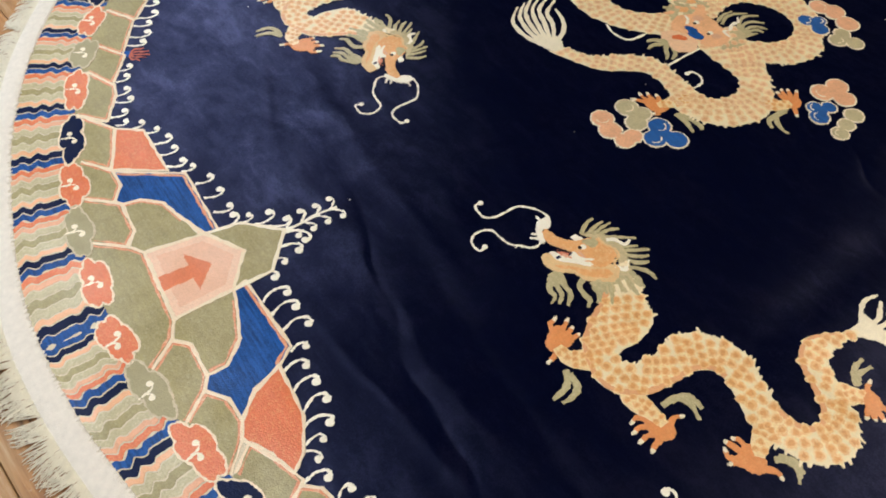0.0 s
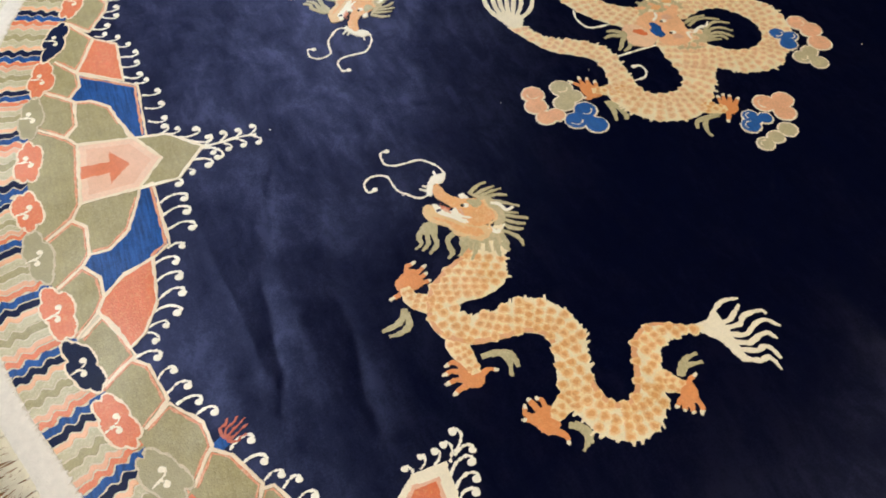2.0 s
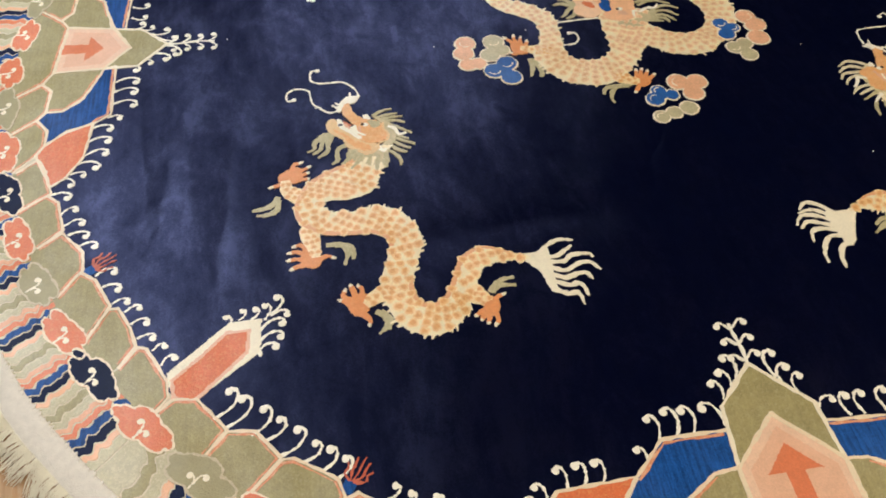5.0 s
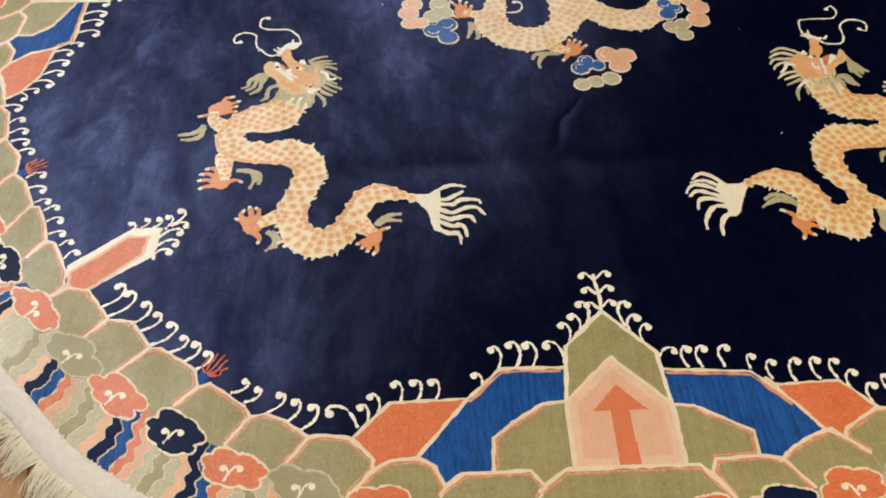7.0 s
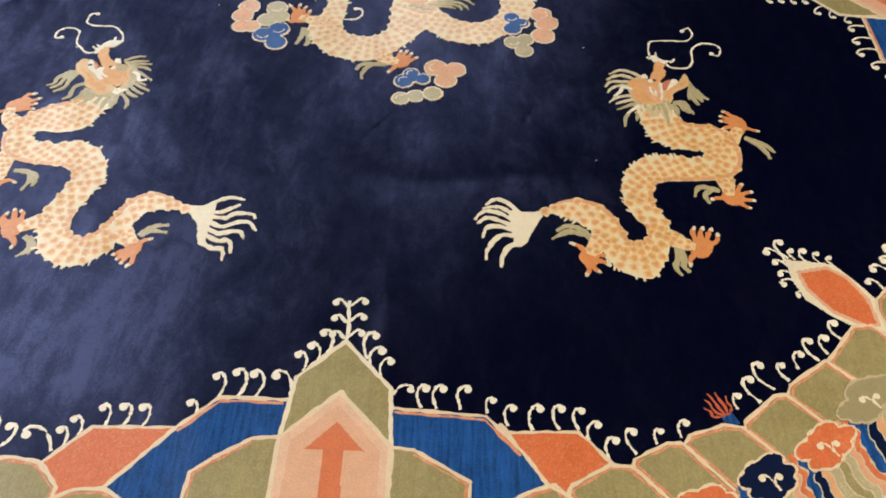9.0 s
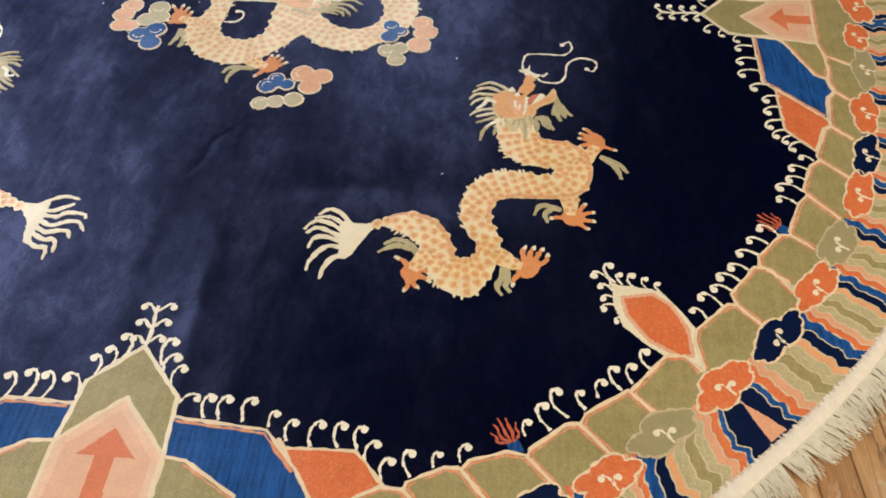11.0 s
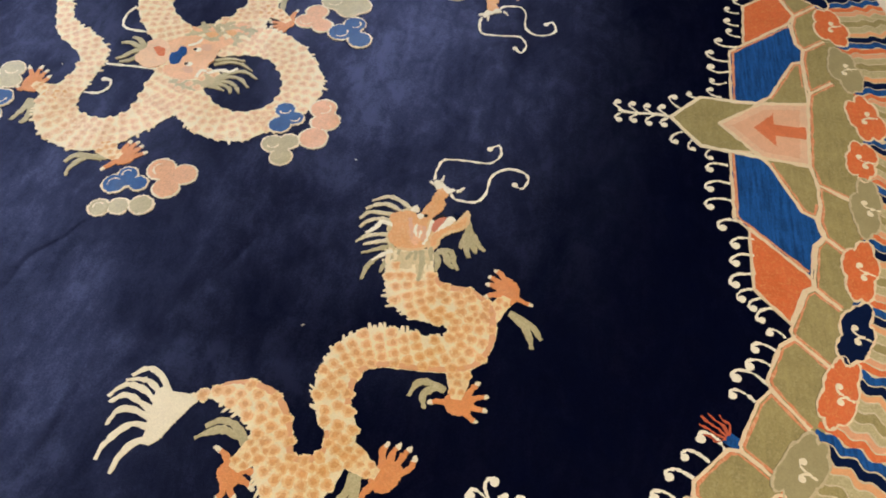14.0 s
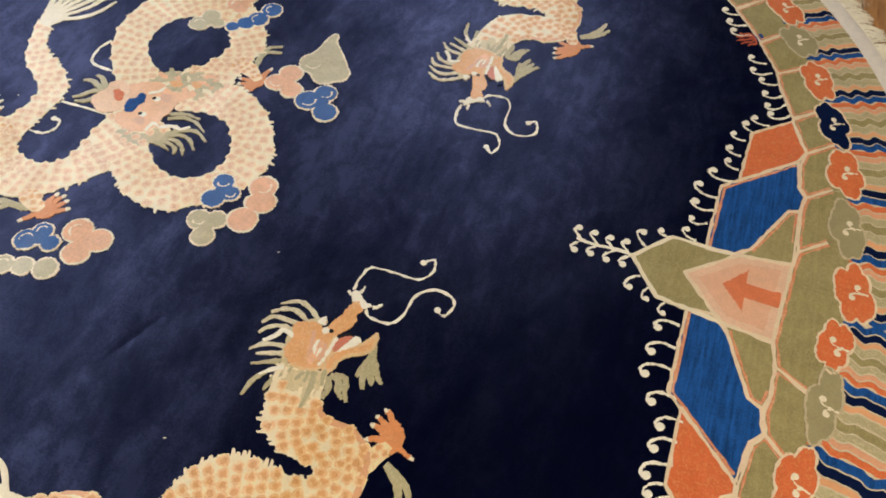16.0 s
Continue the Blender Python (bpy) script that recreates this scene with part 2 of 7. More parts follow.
def wood(name):
    m, nt, nodes, links, bsdf = mat_base(name)
    info = nodes.new("ShaderNodeObjectInfo")
    coord = nodes.new("ShaderNodeTexCoord")
    shift = nodes.new("ShaderNodeVectorMath")
    shift.operation = "MULTIPLY_ADD"
    links.new(info.outputs["Random"], shift.inputs[0])
    shift.inputs[1].default_value = (7, 31, 3)
    links.new(coord.outputs["Object"], shift.inputs[2])
    vec = shift.outputs["Vector"]
    grain = noise_tex(nodes, links, stretched(nodes, links, vec, (1, 0.06, 1)), 60, 6, 0.65, 1.2)
    worn = noise_tex(nodes, links, stretched(nodes, links, vec, (1, 0.35, 1)), 9, 5, 0.6, 0.8)
    fac = maths(nodes, links, "ADD", maths(nodes, links, "MULTIPLY", grain, 0.55), maths(nodes, links, "MULTIPLY", worn, 0.55))
    fac = maths(nodes, links, "ADD", fac, maths(nodes, links, "MULTIPLY", info.outputs["Random"], 0.12))
    stain = noise_tex(nodes, links, stretched(nodes, links, vec, (1, 0.3, 1)), 7, 4, 0.6, 1.0)
    stain = ramp(nodes, links, stain, [(0.46, (0, 0, 0)), (0.62, (1, 1, 1))])
    base = ramp(nodes, links, fac, [(0.32, (0.09, 0.042, 0.016)), (0.50, (0.29, 0.145, 0.056)), (0.62, (0.42, 0.235, 0.10)), (0.78, (0.54, 0.40, 0.25))])
    blend = nodes.new("ShaderNodeMix")
    blend.data_type = "RGBA"
    links.new(maths(nodes, links, "MULTIPLY", stain, 0.7), blend.inputs["Factor"])
    links.new(base, blend.inputs["A"])
    links.new(ramp(nodes, links, grain, [(0.35, (0.30, 0.11, 0.025)), (0.65, (0.58, 0.27, 0.08))]), blend.inputs["B"])
    # scuffs worn pale, and old dark spots
    for scale, lo, hi, tint, most in ((13, 0.56, 0.66, (0.56, 0.47, 0.36), 0.75), (17, 0.60, 0.68, (0.07, 0.035, 0.016), 0.8)):
        mark = noise_tex(nodes, links, stretched(nodes, links, vec, (1, 0.4, 1), scale), scale, 6, 0.7, 0.9)
        over = nodes.new("ShaderNodeMix")
        over.data_type = "RGBA"
        links.new(ramp(nodes, links, mark, [(lo, (0, 0, 0)), (hi, (most,) * 3)]), over.inputs["Factor"])
        links.new(blend.outputs["Result"], over.inputs["A"])
        over.inputs["B"].default_value = (*tint, 1)
        blend = over
    links.new(blend.outputs["Result"], bsdf.inputs["Base Color"])
    bsdf.inputs["Roughness"].default_value = 0.58
    b = nodes.new("ShaderNodeBump")
    b.inputs["Strength"].default_value = 0.35
    b.inputs["Distance"].default_value = 0.002
    links.new(grain, b.inputs["Height"])
    links.new(b.outputs["Normal"], bsdf.inputs["Normal"])
    return m


PINE = wood("worn_pine")


def paint(name, colour):
    m, nt, nodes, links, bsdf = mat_base(name)
    pos = nodes.new("ShaderNodeNewGeometry").outputs["Position"]
    links.new(ramp(nodes, links, noise_tex(nodes, links, pos, 2.5, 4), [(0.3, tuple(c * 0.94 for c in colour)), (0.7, colour)]), bsdf.inputs["Base Color"])
    bsdf.inputs["Roughness"].default_value = 0.85
    return m


# unseen walls and ceiling, kept dark so the pile mirrors little of them
UNSEEN_WALL = paint("unseen_wall_dark", (0.16, 0.15, 0.14))
UNSEEN_CEILING = paint("unseen_ceiling_dark", (0.15, 0.145, 0.14))
# plain dark brown for the slab below the boards
DARK = paint("subfloor_dark", (0.03, 0.022, 0.016))

# ---- mesh helpers ----
from mathutils.geometry import tessellate_polygon


SHEAR = 0.0150


def part(name, bm, material, parent=None, label=""):
    """Links a bmesh as one mesh object under a thing or a part."""
    if material.name.startswith("wool"):
        for v in bm.verts:   # the sheared pile is nearly level
            v.co.z = min(v.co.z, SHEAR) + max(v.co.z - SHEAR, 0) * 0.42
    me = bpy.data.meshes.new(name)
    bm.to_mesh(me)
    bm.free()
    me.materials.append(material)
    ob = new(name, me)
    ob.parent = parent
    return tagged(ob, label)


def spline(pts, per=6, closed=False):
    """Catmull-Rom through points of any dimension."""
    p = [np.array(q, float) for q in pts]
    n = len(p)
    out = []
    for i in range(n if closed else n - 1):
        a, b, c, d = (p[(i - 1) % n], p[i], p[(i + 1) % n], p[(i + 2) % n]) if closed else (p[max(i - 1, 0)], p[i], p[i + 1], p[min(i + 2, n - 1)])
        for k in range(per):
            u = k / per
            out.append(0.5 * (2 * b + (c - a) * u + (2 * a - 5 * b + 4 * c - d) * u * u + (3 * b - a - 3 * c + d) * u ** 3))
    if not closed:
        out.append(p[-1])
    return out


def area2(poly):
    return sum(a[0] * b[1] - b[0] * a[1] for a, b in zip(poly, poly[1:] + poly[:1]))


WEFT = 0.0034   # one knot of the weave
KNOT = 0.0017   # how far a woven edge strays


def stepped(poly, step=0.005, stray=KNOT):
    """A closed outline drawn in knots: it follows the weave's grid in small stairs, a little astray."""
    out = []
    n = len(poly)
    for i in range(n):
        a, b = np.array(poly[i], float)[:2], np.array(poly[(i + 1) % n], float)[:2]
        k = max(1, int(np.linalg.norm(b - a) / min(step, WEFT * 0.8)))
        for j in range(k):
            p = np.round((a + (b - a) * j / k) / WEFT) * WEFT
            if not out or np.abs(p - out[-1]).max() > 1e-6:
                out.append(p)
    if len(out) > 3 and np.abs(out[0] - out[-1]).max() < 1e-6:
        out.pop()
    if len(out) < 4:
        return [np.array(p, float)[:2] for p in poly]
    return [p + np.random.uniform(-stray, stray, 2) * 0.35 for p in out]


def pad(bm, poly, z0, z1, soft=0.0012):
    """A low cushion of pile on a closed outline, its upper edge rounded off."""
    z1 += random.uniform(0, 0.0003)
    poly = [np.array(q, float)[:2] for q in poly]
    if area2(poly) < 0:
        poly = poly[::-1]
    n = len(poly)
    top = []
    for i in range(n):
        e = poly[(i + 1) % n] - poly[i - 1]
        nrm = np.array((-e[1], e[0])) / (np.linalg.norm(e) + 1e-9)
        top.append(poly[i] + nrm * soft)
    rings = [[bm.verts.new((*q, z)) for q in ps] for ps, z in ((poly, z0), (poly, z1 - soft), (top, z1))]
    for lo, hi in zip(rings, rings[1:]):
        for i in range(n):
            bm.faces.new((lo[i], lo[(i + 1) % n], hi[(i + 1) % n], hi[i]))
    flat = [Vector((*q, 0)) for q in top]
    for _ in range(6):   # a woven outline may touch itself: shake it apart
        tris = tessellate_polygon([flat])
        whole = sum((flat[b] - flat[a]).cross(flat[c] - flat[a]).length for a, b, c in tris)
        if abs(whole - abs(area2(top))) < 0.02 * whole:
            break
        flat = [Vector((q[0] + random.uniform(-1, 1) * 0.0005, q[1] + random.uniform(-1, 1) * 0.0005, 0)) for q in top]
    for tri in tris:
        v = [rings[2][i] for i in tri]
        a, b, c = (x.co for x in v)
        if (b - a).cross(c - a).z < 0:
            v.reverse()
        try:
            bm.faces.new(v)
        except ValueError:
            pass
    return bm


def left_of(s, i):
    """The unit normal to the left of a run of nodes; a fourth number of a node, its angle, goes before the run's own."""
    if len(s[i]) > 3:
        return np.array((math.cos(s[i][3]), math.sin(s[i][3])))
    d = s[min(i + 1, len(s) - 1)][:2] - s[max(i - 1, 0)][:2]
    return np.array((-d[1], d[0])) / (np.linalg.norm(d) + 1e-9)


def strip(bm, spine, z0, z1, per=5, soft=0.0008):
    """A strip as a chain of quads with sides, so that it may cross itself."""
    z1 += random.uniform(0, 0.0004)
    s = spline(spine, per)
    rows, last = [], None
    for i, q in enumerate(s):
        d = s[min(i + 1, len(s) - 1)][:2] - s[max(i - 1, 0)][:2]
        nrm = left_of(s, i)
        w = max(q[2] + random.uniform(-1, 1) * KNOT * 0.7, 0.0008)
        i_ = max(w - soft, w * 0.5)
        here = [q[:2] + nrm * o for o in (w, w, i_, -i_, -w, -w)]
        if q[2] < 0.012:   # thin lines step from knot to knot
            here = [b * 0.35 + np.round(b / WEFT) * WEFT * 0.65 for b in here]
        if last:   # on the inside of a tight bend an edge waits instead of turning back
            here = [b if k in (2, 3) and w < 0.01 or (b - a) @ d > 0 else a for k, (a, b) in enumerate(zip(last, here))]
        last = here
        rows.append([bm.verts.new((*p, z)) for p, z in zip(here, (z0, z1 - soft, z1, z1, z1 - soft, z0))])
    for a, b in zip(rows, rows[1:]):
        for k in range(5):
            bm.faces.new((a[k], a[k + 1], b[k + 1], b[k]))
    for r in (rows[0][::-1], rows[-1]):
        bm.faces.new(r)
    return bm


def knob(bm, c, r, z0, z1):
    return pad(bm, [(c[0] + r * math.cos(a), c[1] + r * math.sin(a)) for a in np.linspace(0, 2 * math.pi, 11)[:-1]], z0, z1)


Z_FIELD, Z_PANEL, Z_LINE, Z_TOP = 0.0140, 0.0158, 0.0176, 0.0192
# ---- the room: unseen plain walls and ceiling added to close the place, and a worn board floor ----
def box(bm, x0, x1, y0, y1, z0, z1):
    v = [bm.verts.new((x, y, z)) for x in (x0, x1) for y in (y0, y1) for z in (z0, z1)]
    for f in ((0, 1, 3, 2), (4, 6, 7, 5), (0, 4, 5, 1), (2, 3, 7, 6), (0, 2, 6, 4), (1, 5, 7, 3)):
        bm.faces.new([v[i] for i in f])
    return bm


RX, RY, RH = 4.6, 4.8, 3.0
for name, dims in (("unseen_wall_north", (-RX - 0.12, RX + 0.12, RY, RY + 0.12, -0.05, RH)), ("unseen_wall_south", (-RX - 0.12, RX + 0.12, -RY - 0.12, -RY, -0.05, RH)),
                   ("unseen_wall_east", (RX, RX + 0.12, -RY, RY, -0.05, RH)), ("unseen_wall_west", (-RX - 0.12, -RX, -RY, RY, -0.05, RH))):
    tagged(part(name, box(bmesh.new(), *dims), UNSEEN_WALL), "unseen plain dark wall, added to close the room", "wall", kind="structure")
tagged(part("ceiling", box(bmesh.new(), -RX - 0.12, RX + 0.12, -RY - 0.12, RY + 0.12, RH, RH + 0.1), UNSEEN_CEILING), "unseen plain dark ceiling, added to close the room", "ceiling", kind="structure")
floor = tagged(part("floor", box(bmesh.new(), -RX, RX, -RY, RY, -0.06, -0.026), DARK), "old worn pine board floor under the rug", "floor", kind="structure")

# ---- the rug ----
rug = tagged(new("round_rug"), "round navy wool rug with dragons, cloud border and cream fringe", "rug")

# each half of a mountain and the hills beside it: radius and degrees off the mountain's axis
WEST_S = {"axis": 180, "sense": 1}
WEST_S["shoulder"] = [(1.378, 3.5), (1.474, 3.2), (1.615, 2.9), (1.641, 4.4), (1.709, 5.8)]
WEST_S["blue"] = [(1.440, 3.0), (1.464, 11.2), (1.510, 11.9), (1.584, 12.2), (1.643, 13.4), (1.631, 11.4), (1.655, 9.7), (1.630, 8.8), (1.588, 9.1), (1.532, 7.8), (1.483, 4.3), (1.474, 3.2)]
WEST_S["dome"] = [(1.474, 3.2), (1.483, 4.3), (1.532, 7.8), (1.588, 9.1), (1.630, 8.8), (1.618, 5.8), (1.641, 4.4), (1.615, 2.9)]
WEST_S["coral"] = [(1.512, 12.0), (1.556, 16.5), (1.614, 18.5), (1.656, 19.0), (1.659, 17.0), (1.669, 14.4), (1.645, 13.5), (1.588, 12.4)]
WEST_S["hills"] = [
    [(1.709, 5.8), (1.644, 4.5), (1.616, 5.7), (1.632, 8.8), (1.656, 9.7), (1.720, 10.8)],
    [(1.720, 10.8), (1.656, 9.7), (1.633, 11.4), (1.643, 13.5), (1.671, 14.6), (1.730, 15.8)],
    [(1.725, 16.0), (1.666, 15.1), (1.653, 16.8), (1.656, 19.8), (1.742, 20.6)],
    [(1.742, 20.6), (1.669, 19.8), (1.648, 21.1), (1.664, 24.5), (1.731, 25.2)],
    [(1.731, 25.2), (1.667, 24.8), (1.648, 27.7), (1.669, 29.5), (1.747, 30.7)],
    [(1.747, 30.7), (1.677, 29.6), (1.659, 31.0), (1.667, 34.1), (1.758, 35.7)],
    [(1.758, 35.7), (1.675, 34.3), (1.658, 34.8), (1.667, 37.0), (1.686, 38.7), (1.736, 39.2)],
    [(1.745, 39.3), (1.684, 38.9), (1.674, 39.5), (1.695, 42.7), (1.720, 43.9), (1.761, 44.0)]]
WEST_S["clouds"] = [(1.734, 2.0), (1.735, 7.1), (1.741, 12.9), (1.751, 18.2), (1.763, 23.5), (1.769, 28.7), (1.779, 34.1), (1.790, 38.5), (1.797, 44.2)]
WEST_S["flame"] = (1.657, 29.9)
WEST_S["tendrils"] = [(1.309, -0.1, 1.272, 2.1), (1.341, 1.4, 1.300, 2.9), (1.365, 2.4, 1.344, 3.3), (1.434, 3.3, 1.385, 4.3), (1.438, 5.8, 1.387, 6.5), (1.445, 7.5, 1.395, 8.3), (1.453, 9.5, 1.402, 10.5), (1.471, 11.6, 1.443, 12.1), (1.514, 12.6, 1.475, 13.5), (1.535, 14.5, 1.487, 15.2), (1.552, 16.3, 1.502, 16.9), (1.570, 17.1, 1.536, 18.4), (1.597, 18.2, 1.571, 18.9), (1.606, 18.6, 1.607, 19.6)]
WEST_S["tendrils"] += [(1.662, 19.9, 1.626, 21.0), (1.652, 22.6, 1.618, 22.8), (1.655, 24.0, 1.619, 24.6), (1.655, 25.2, 1.626, 26.2), (1.654, 26.9, 1.620, 27.7), (1.651, 30.6, 1.616, 31.3), (1.658, 32.0, 1.633, 33.1), (1.659, 34.0, 1.635, 34.7), (1.651, 35.4, 1.624, 35.9), (1.659, 36.7, 1.635, 37.5), (1.671, 38.2, 1.649, 39.0), (1.667, 39.9, 1.644, 40.3), (1.678, 41.4, 1.649, 41.7)]
WEST_N = {"axis": 180, "sense": -1}
WEST_N["shoulder"] = [(1.376, 3.5), (1.460, 4.0), (1.600, 4.6), (1.627, 5.8), (1.696, 7.5)]
WEST_N["blue"] = [(1.429, 3.9), (1.447, 12.3), (1.615, 14.9), (1.604, 13.0), (1.625, 11.3), (1.603, 10.5), (1.565, 10.5), (1.519, 9.4), (1.472, 4.5), (1.460, 4.0)]
WEST_N["dome"] = [(1.460, 4.0), (1.489, 6.6), (1.519, 9.4), (1.565, 10.6), (1.610, 10.7), (1.602, 7.3), (1.627, 5.8), (1.597, 4.5)]
WEST_N["coral"] = [(1.486, 13.3), (1.529, 19.6), (1.599, 20.5), (1.606, 18.1), (1.618, 15.2)]
WEST_N["hills"] = [
    [(1.696, 7.5), (1.630, 5.9), (1.602, 7.3), (1.612, 10.8), (1.690, 12.5)],
    [(1.690, 12.5), (1.625, 11.2), (1.602, 13.0), (1.616, 15.0), (1.686, 17.0)],
    [(1.686, 17.0), (1.622, 15.3), (1.608, 16.9), (1.604, 20.6), (1.701, 23.1)],
    [(1.701, 23.1), (1.620, 21.7), (1.603, 25.3), (1.610, 26.8), (1.691, 29.0)],
    [(1.691, 29.0), (1.615, 26.9), (1.600, 31.4), (1.690, 33.0)],
    [(1.690, 33.0), (1.607, 31.5), (1.612, 37.2), (1.703, 38.6)],
    [(1.700, 38.6), (1.608, 37.3), (1.600, 40.6), (1.612, 42.0), (1.710, 42.4)],
    [(1.710, 42.4), (1.612, 42.2), (1.620, 44.6), (1.660, 45.9)]]
WEST_N["clouds"] = [(1.720, 3.6), (1.719, 9.2), (1.711, 14.4), (1.708, 20.1), (1.711, 26.6), (1.717, 31.8), (1.732, 36.7), (1.750, 41.4), (1.770, 46.0)]
WEST_N["flame"] = (1.599, 31.6)
WEST_N["tendrils"] = [(1.418, 3.8, 1.381, 4.9), (1.376, 3.5, 1.349, 4.1), (1.349, 2.6, 1.304, 3.4), (1.317, 1.5, 1.274, 1.6), (1.599, 20.9, 1.574, 21.4), (1.556, 20.1, 1.534, 20.9), (1.521, 19.1, 1.496, 19.6), (1.503, 17.3, 1.470, 18.2), (1.494, 15.6, 1.460, 16.4), (1.489, 13.9, 1.446, 14.3), (1.454, 12.7, 1.426, 13.2), (1.431, 10.5, 1.394, 11.1), (1.424, 8.3, 1.384, 8.8), (1.416, 6.1, 1.378, 6.3)]
WEST_N["tendrils"] += [(1.609, 22.1, 1.578, 22.9), (1.604, 24.3, 1.565, 24.7), (1.606, 25.1, 1.578, 26.2), (1.605, 27.2, 1.584, 28.2), (1.603, 28.9, 1.581, 29.7), (1.602, 32.9, 1.562, 33.7), (1.599, 34.3, 1.559, 35.3), (1.601, 36.2, 1.566, 37.0), (1.599, 37.5, 1.563, 38.8), (1.605, 39.7, 1.573, 40.6)]
SOUTH_W = {"axis": -90, "sense": -1}
SOUTH_W["shoulder"] = [(1.399, 4.0), (1.533, 4.2), (1.682, 3.9), (1.685, 4.6), (1.732, 6.3)]
SOUTH_W["blue"] = [(1.451, 4.2), (1.467, 9.6), (1.549, 11.9), (1.698, 14.6), (1.705, 13.5), (1.744, 12.4), (1.714, 11.4), (1.702, 9.4), (1.629, 9.6), (1.593, 8.4), (1.542, 6.1), (1.533, 4.2)]
SOUTH_W["dome"] = [(1.533, 4.2), (1.542, 6.1), (1.593, 8.4), (1.629, 9.6), (1.702, 9.3), (1.690, 6.9), (1.718, 6.0), (1.685, 4.6), (1.679, 3.9)]
SOUTH_W["coral"] = [(1.549, 11.9), (1.594, 17.6), (1.692, 19.3), (1.723, 17.4), (1.744, 17.2), (1.717, 16.3), (1.698, 14.6), (1.613, 13.1)]
SOUTH_W["hills"] = [
    [(1.762, 12.6), (1.743, 12.2), (1.714, 11.3), (1.690, 6.9), (1.722, 5.9), (1.745, 6.3)],
    [(1.811, 18.2), (1.747, 17.2), (1.717, 16.3), (1.699, 14.5), (1.708, 13.3), (1.746, 12.4), (1.766, 12.5)],
    [(1.819, 23.0), (1.720, 22.2), (1.706, 21.5), (1.693, 19.5), (1.723, 17.4), (1.744, 17.2), (1.811, 18.2)],
    [(1.797, 27.0), (1.724, 26.6), (1.704, 25.7), (1.702, 24.4), (1.718, 22.1), (1.819, 23.0)],
    [(1.775, 31.7), (1.717, 31.2), (1.697, 30.6), (1.708, 27.4), (1.724, 26.6), (1.797, 27.0)],
    [(1.786, 36.9), (1.700, 36.4), (1.687, 35.7), (1.688, 32.3), (1.715, 31.3), (1.775, 31.7)],
    [(1.770, 41.0), (1.707, 40.9), (1.676, 39.2), (1.699, 36.5), (1.786, 36.9)],
    [(1.762, 45.9), (1.717, 45.7), (1.687, 44.4), (1.704, 41.0), (1.770, 41.0)]]
SOUTH_W["clouds"] = [(1.800, 5.6), (1.805, 10.7), (1.810, 15.8), (1.816, 20.9), (1.834, 25.6), (1.822, 30.4), (1.820, 35.5), (1.810, 40.3), (1.797, 45.8)]
SOUTH_W["flame"] = (1.694, 31.4)
SOUTH_W["tendrils"] = [(1.379, 3.5, 1.346, 4.3), (1.352, 2.4, 1.322, 3.3), (1.334, 1.7, 1.288, 2.4), (1.463, 9.7, 1.424, 10.6), (1.456, 8.2, 1.407, 9.1), (1.451, 6.8, 1.404, 7.6), (1.437, 4.1, 1.401, 5.7), (1.524, 11.0, 1.493, 11.7), (1.585, 16.9, 1.553, 17.8), (1.573, 15.6, 1.537, 16.4), (1.562, 14.3, 1.527, 15.0), (1.616, 18.2, 1.594, 19.2), (1.647, 18.7, 1.623, 19.6), (1.661, 19.3, 1.656, 21.5)]
SOUTH_W["tendrils"] += [(1.711, 22.9, 1.657, 23.0), (1.701, 24.0, 1.659, 24.3), (1.700, 25.6, 1.657, 25.6), (1.694, 28.8, 1.660, 28.5), (1.699, 27.5, 1.665, 27.3), (1.688, 32.3, 1.645, 32.5), (1.685, 33.5, 1.640, 33.8), (1.685, 34.9, 1.642, 35.0), (1.694, 36.6, 1.633, 36.7), (1.680, 38.1, 1.632, 38.3), (1.685, 39.2, 1.630, 39.8), (1.702, 41.1, 1.635, 41.7), (1.700, 42.3, 1.637, 42.9)]
SOUTH_E = {"axis": -90, "sense": 1}
SOUTH_E["shoulder"] = [(1.418, 4.0), (1.546, 4.0), (1.680, 3.7), (1.684, 4.7), (1.759, 6.3)]
SOUTH_E["blue"] = [(1.462, 3.9), (1.500, 11.3), (1.588, 13.3), (1.661, 14.3), (1.679, 11.5), (1.697, 10.5), (1.682, 8.9), (1.630, 9.3), (1.556, 5.7), (1.548, 4.1)]
SOUTH_E["dome"] = [(1.548, 4.1), (1.556, 5.7), (1.630, 9.3), (1.682, 8.9), (1.675, 5.8), (1.704, 5.3), (1.684, 4.7), (1.680, 3.7)]
SOUTH_E["coral"] = [(1.522, 12.2), (1.542, 12.7), (1.572, 17.6), (1.653, 19.0), (1.672, 15.8), (1.690, 15.3), (1.661, 14.3), (1.588, 13.3)]
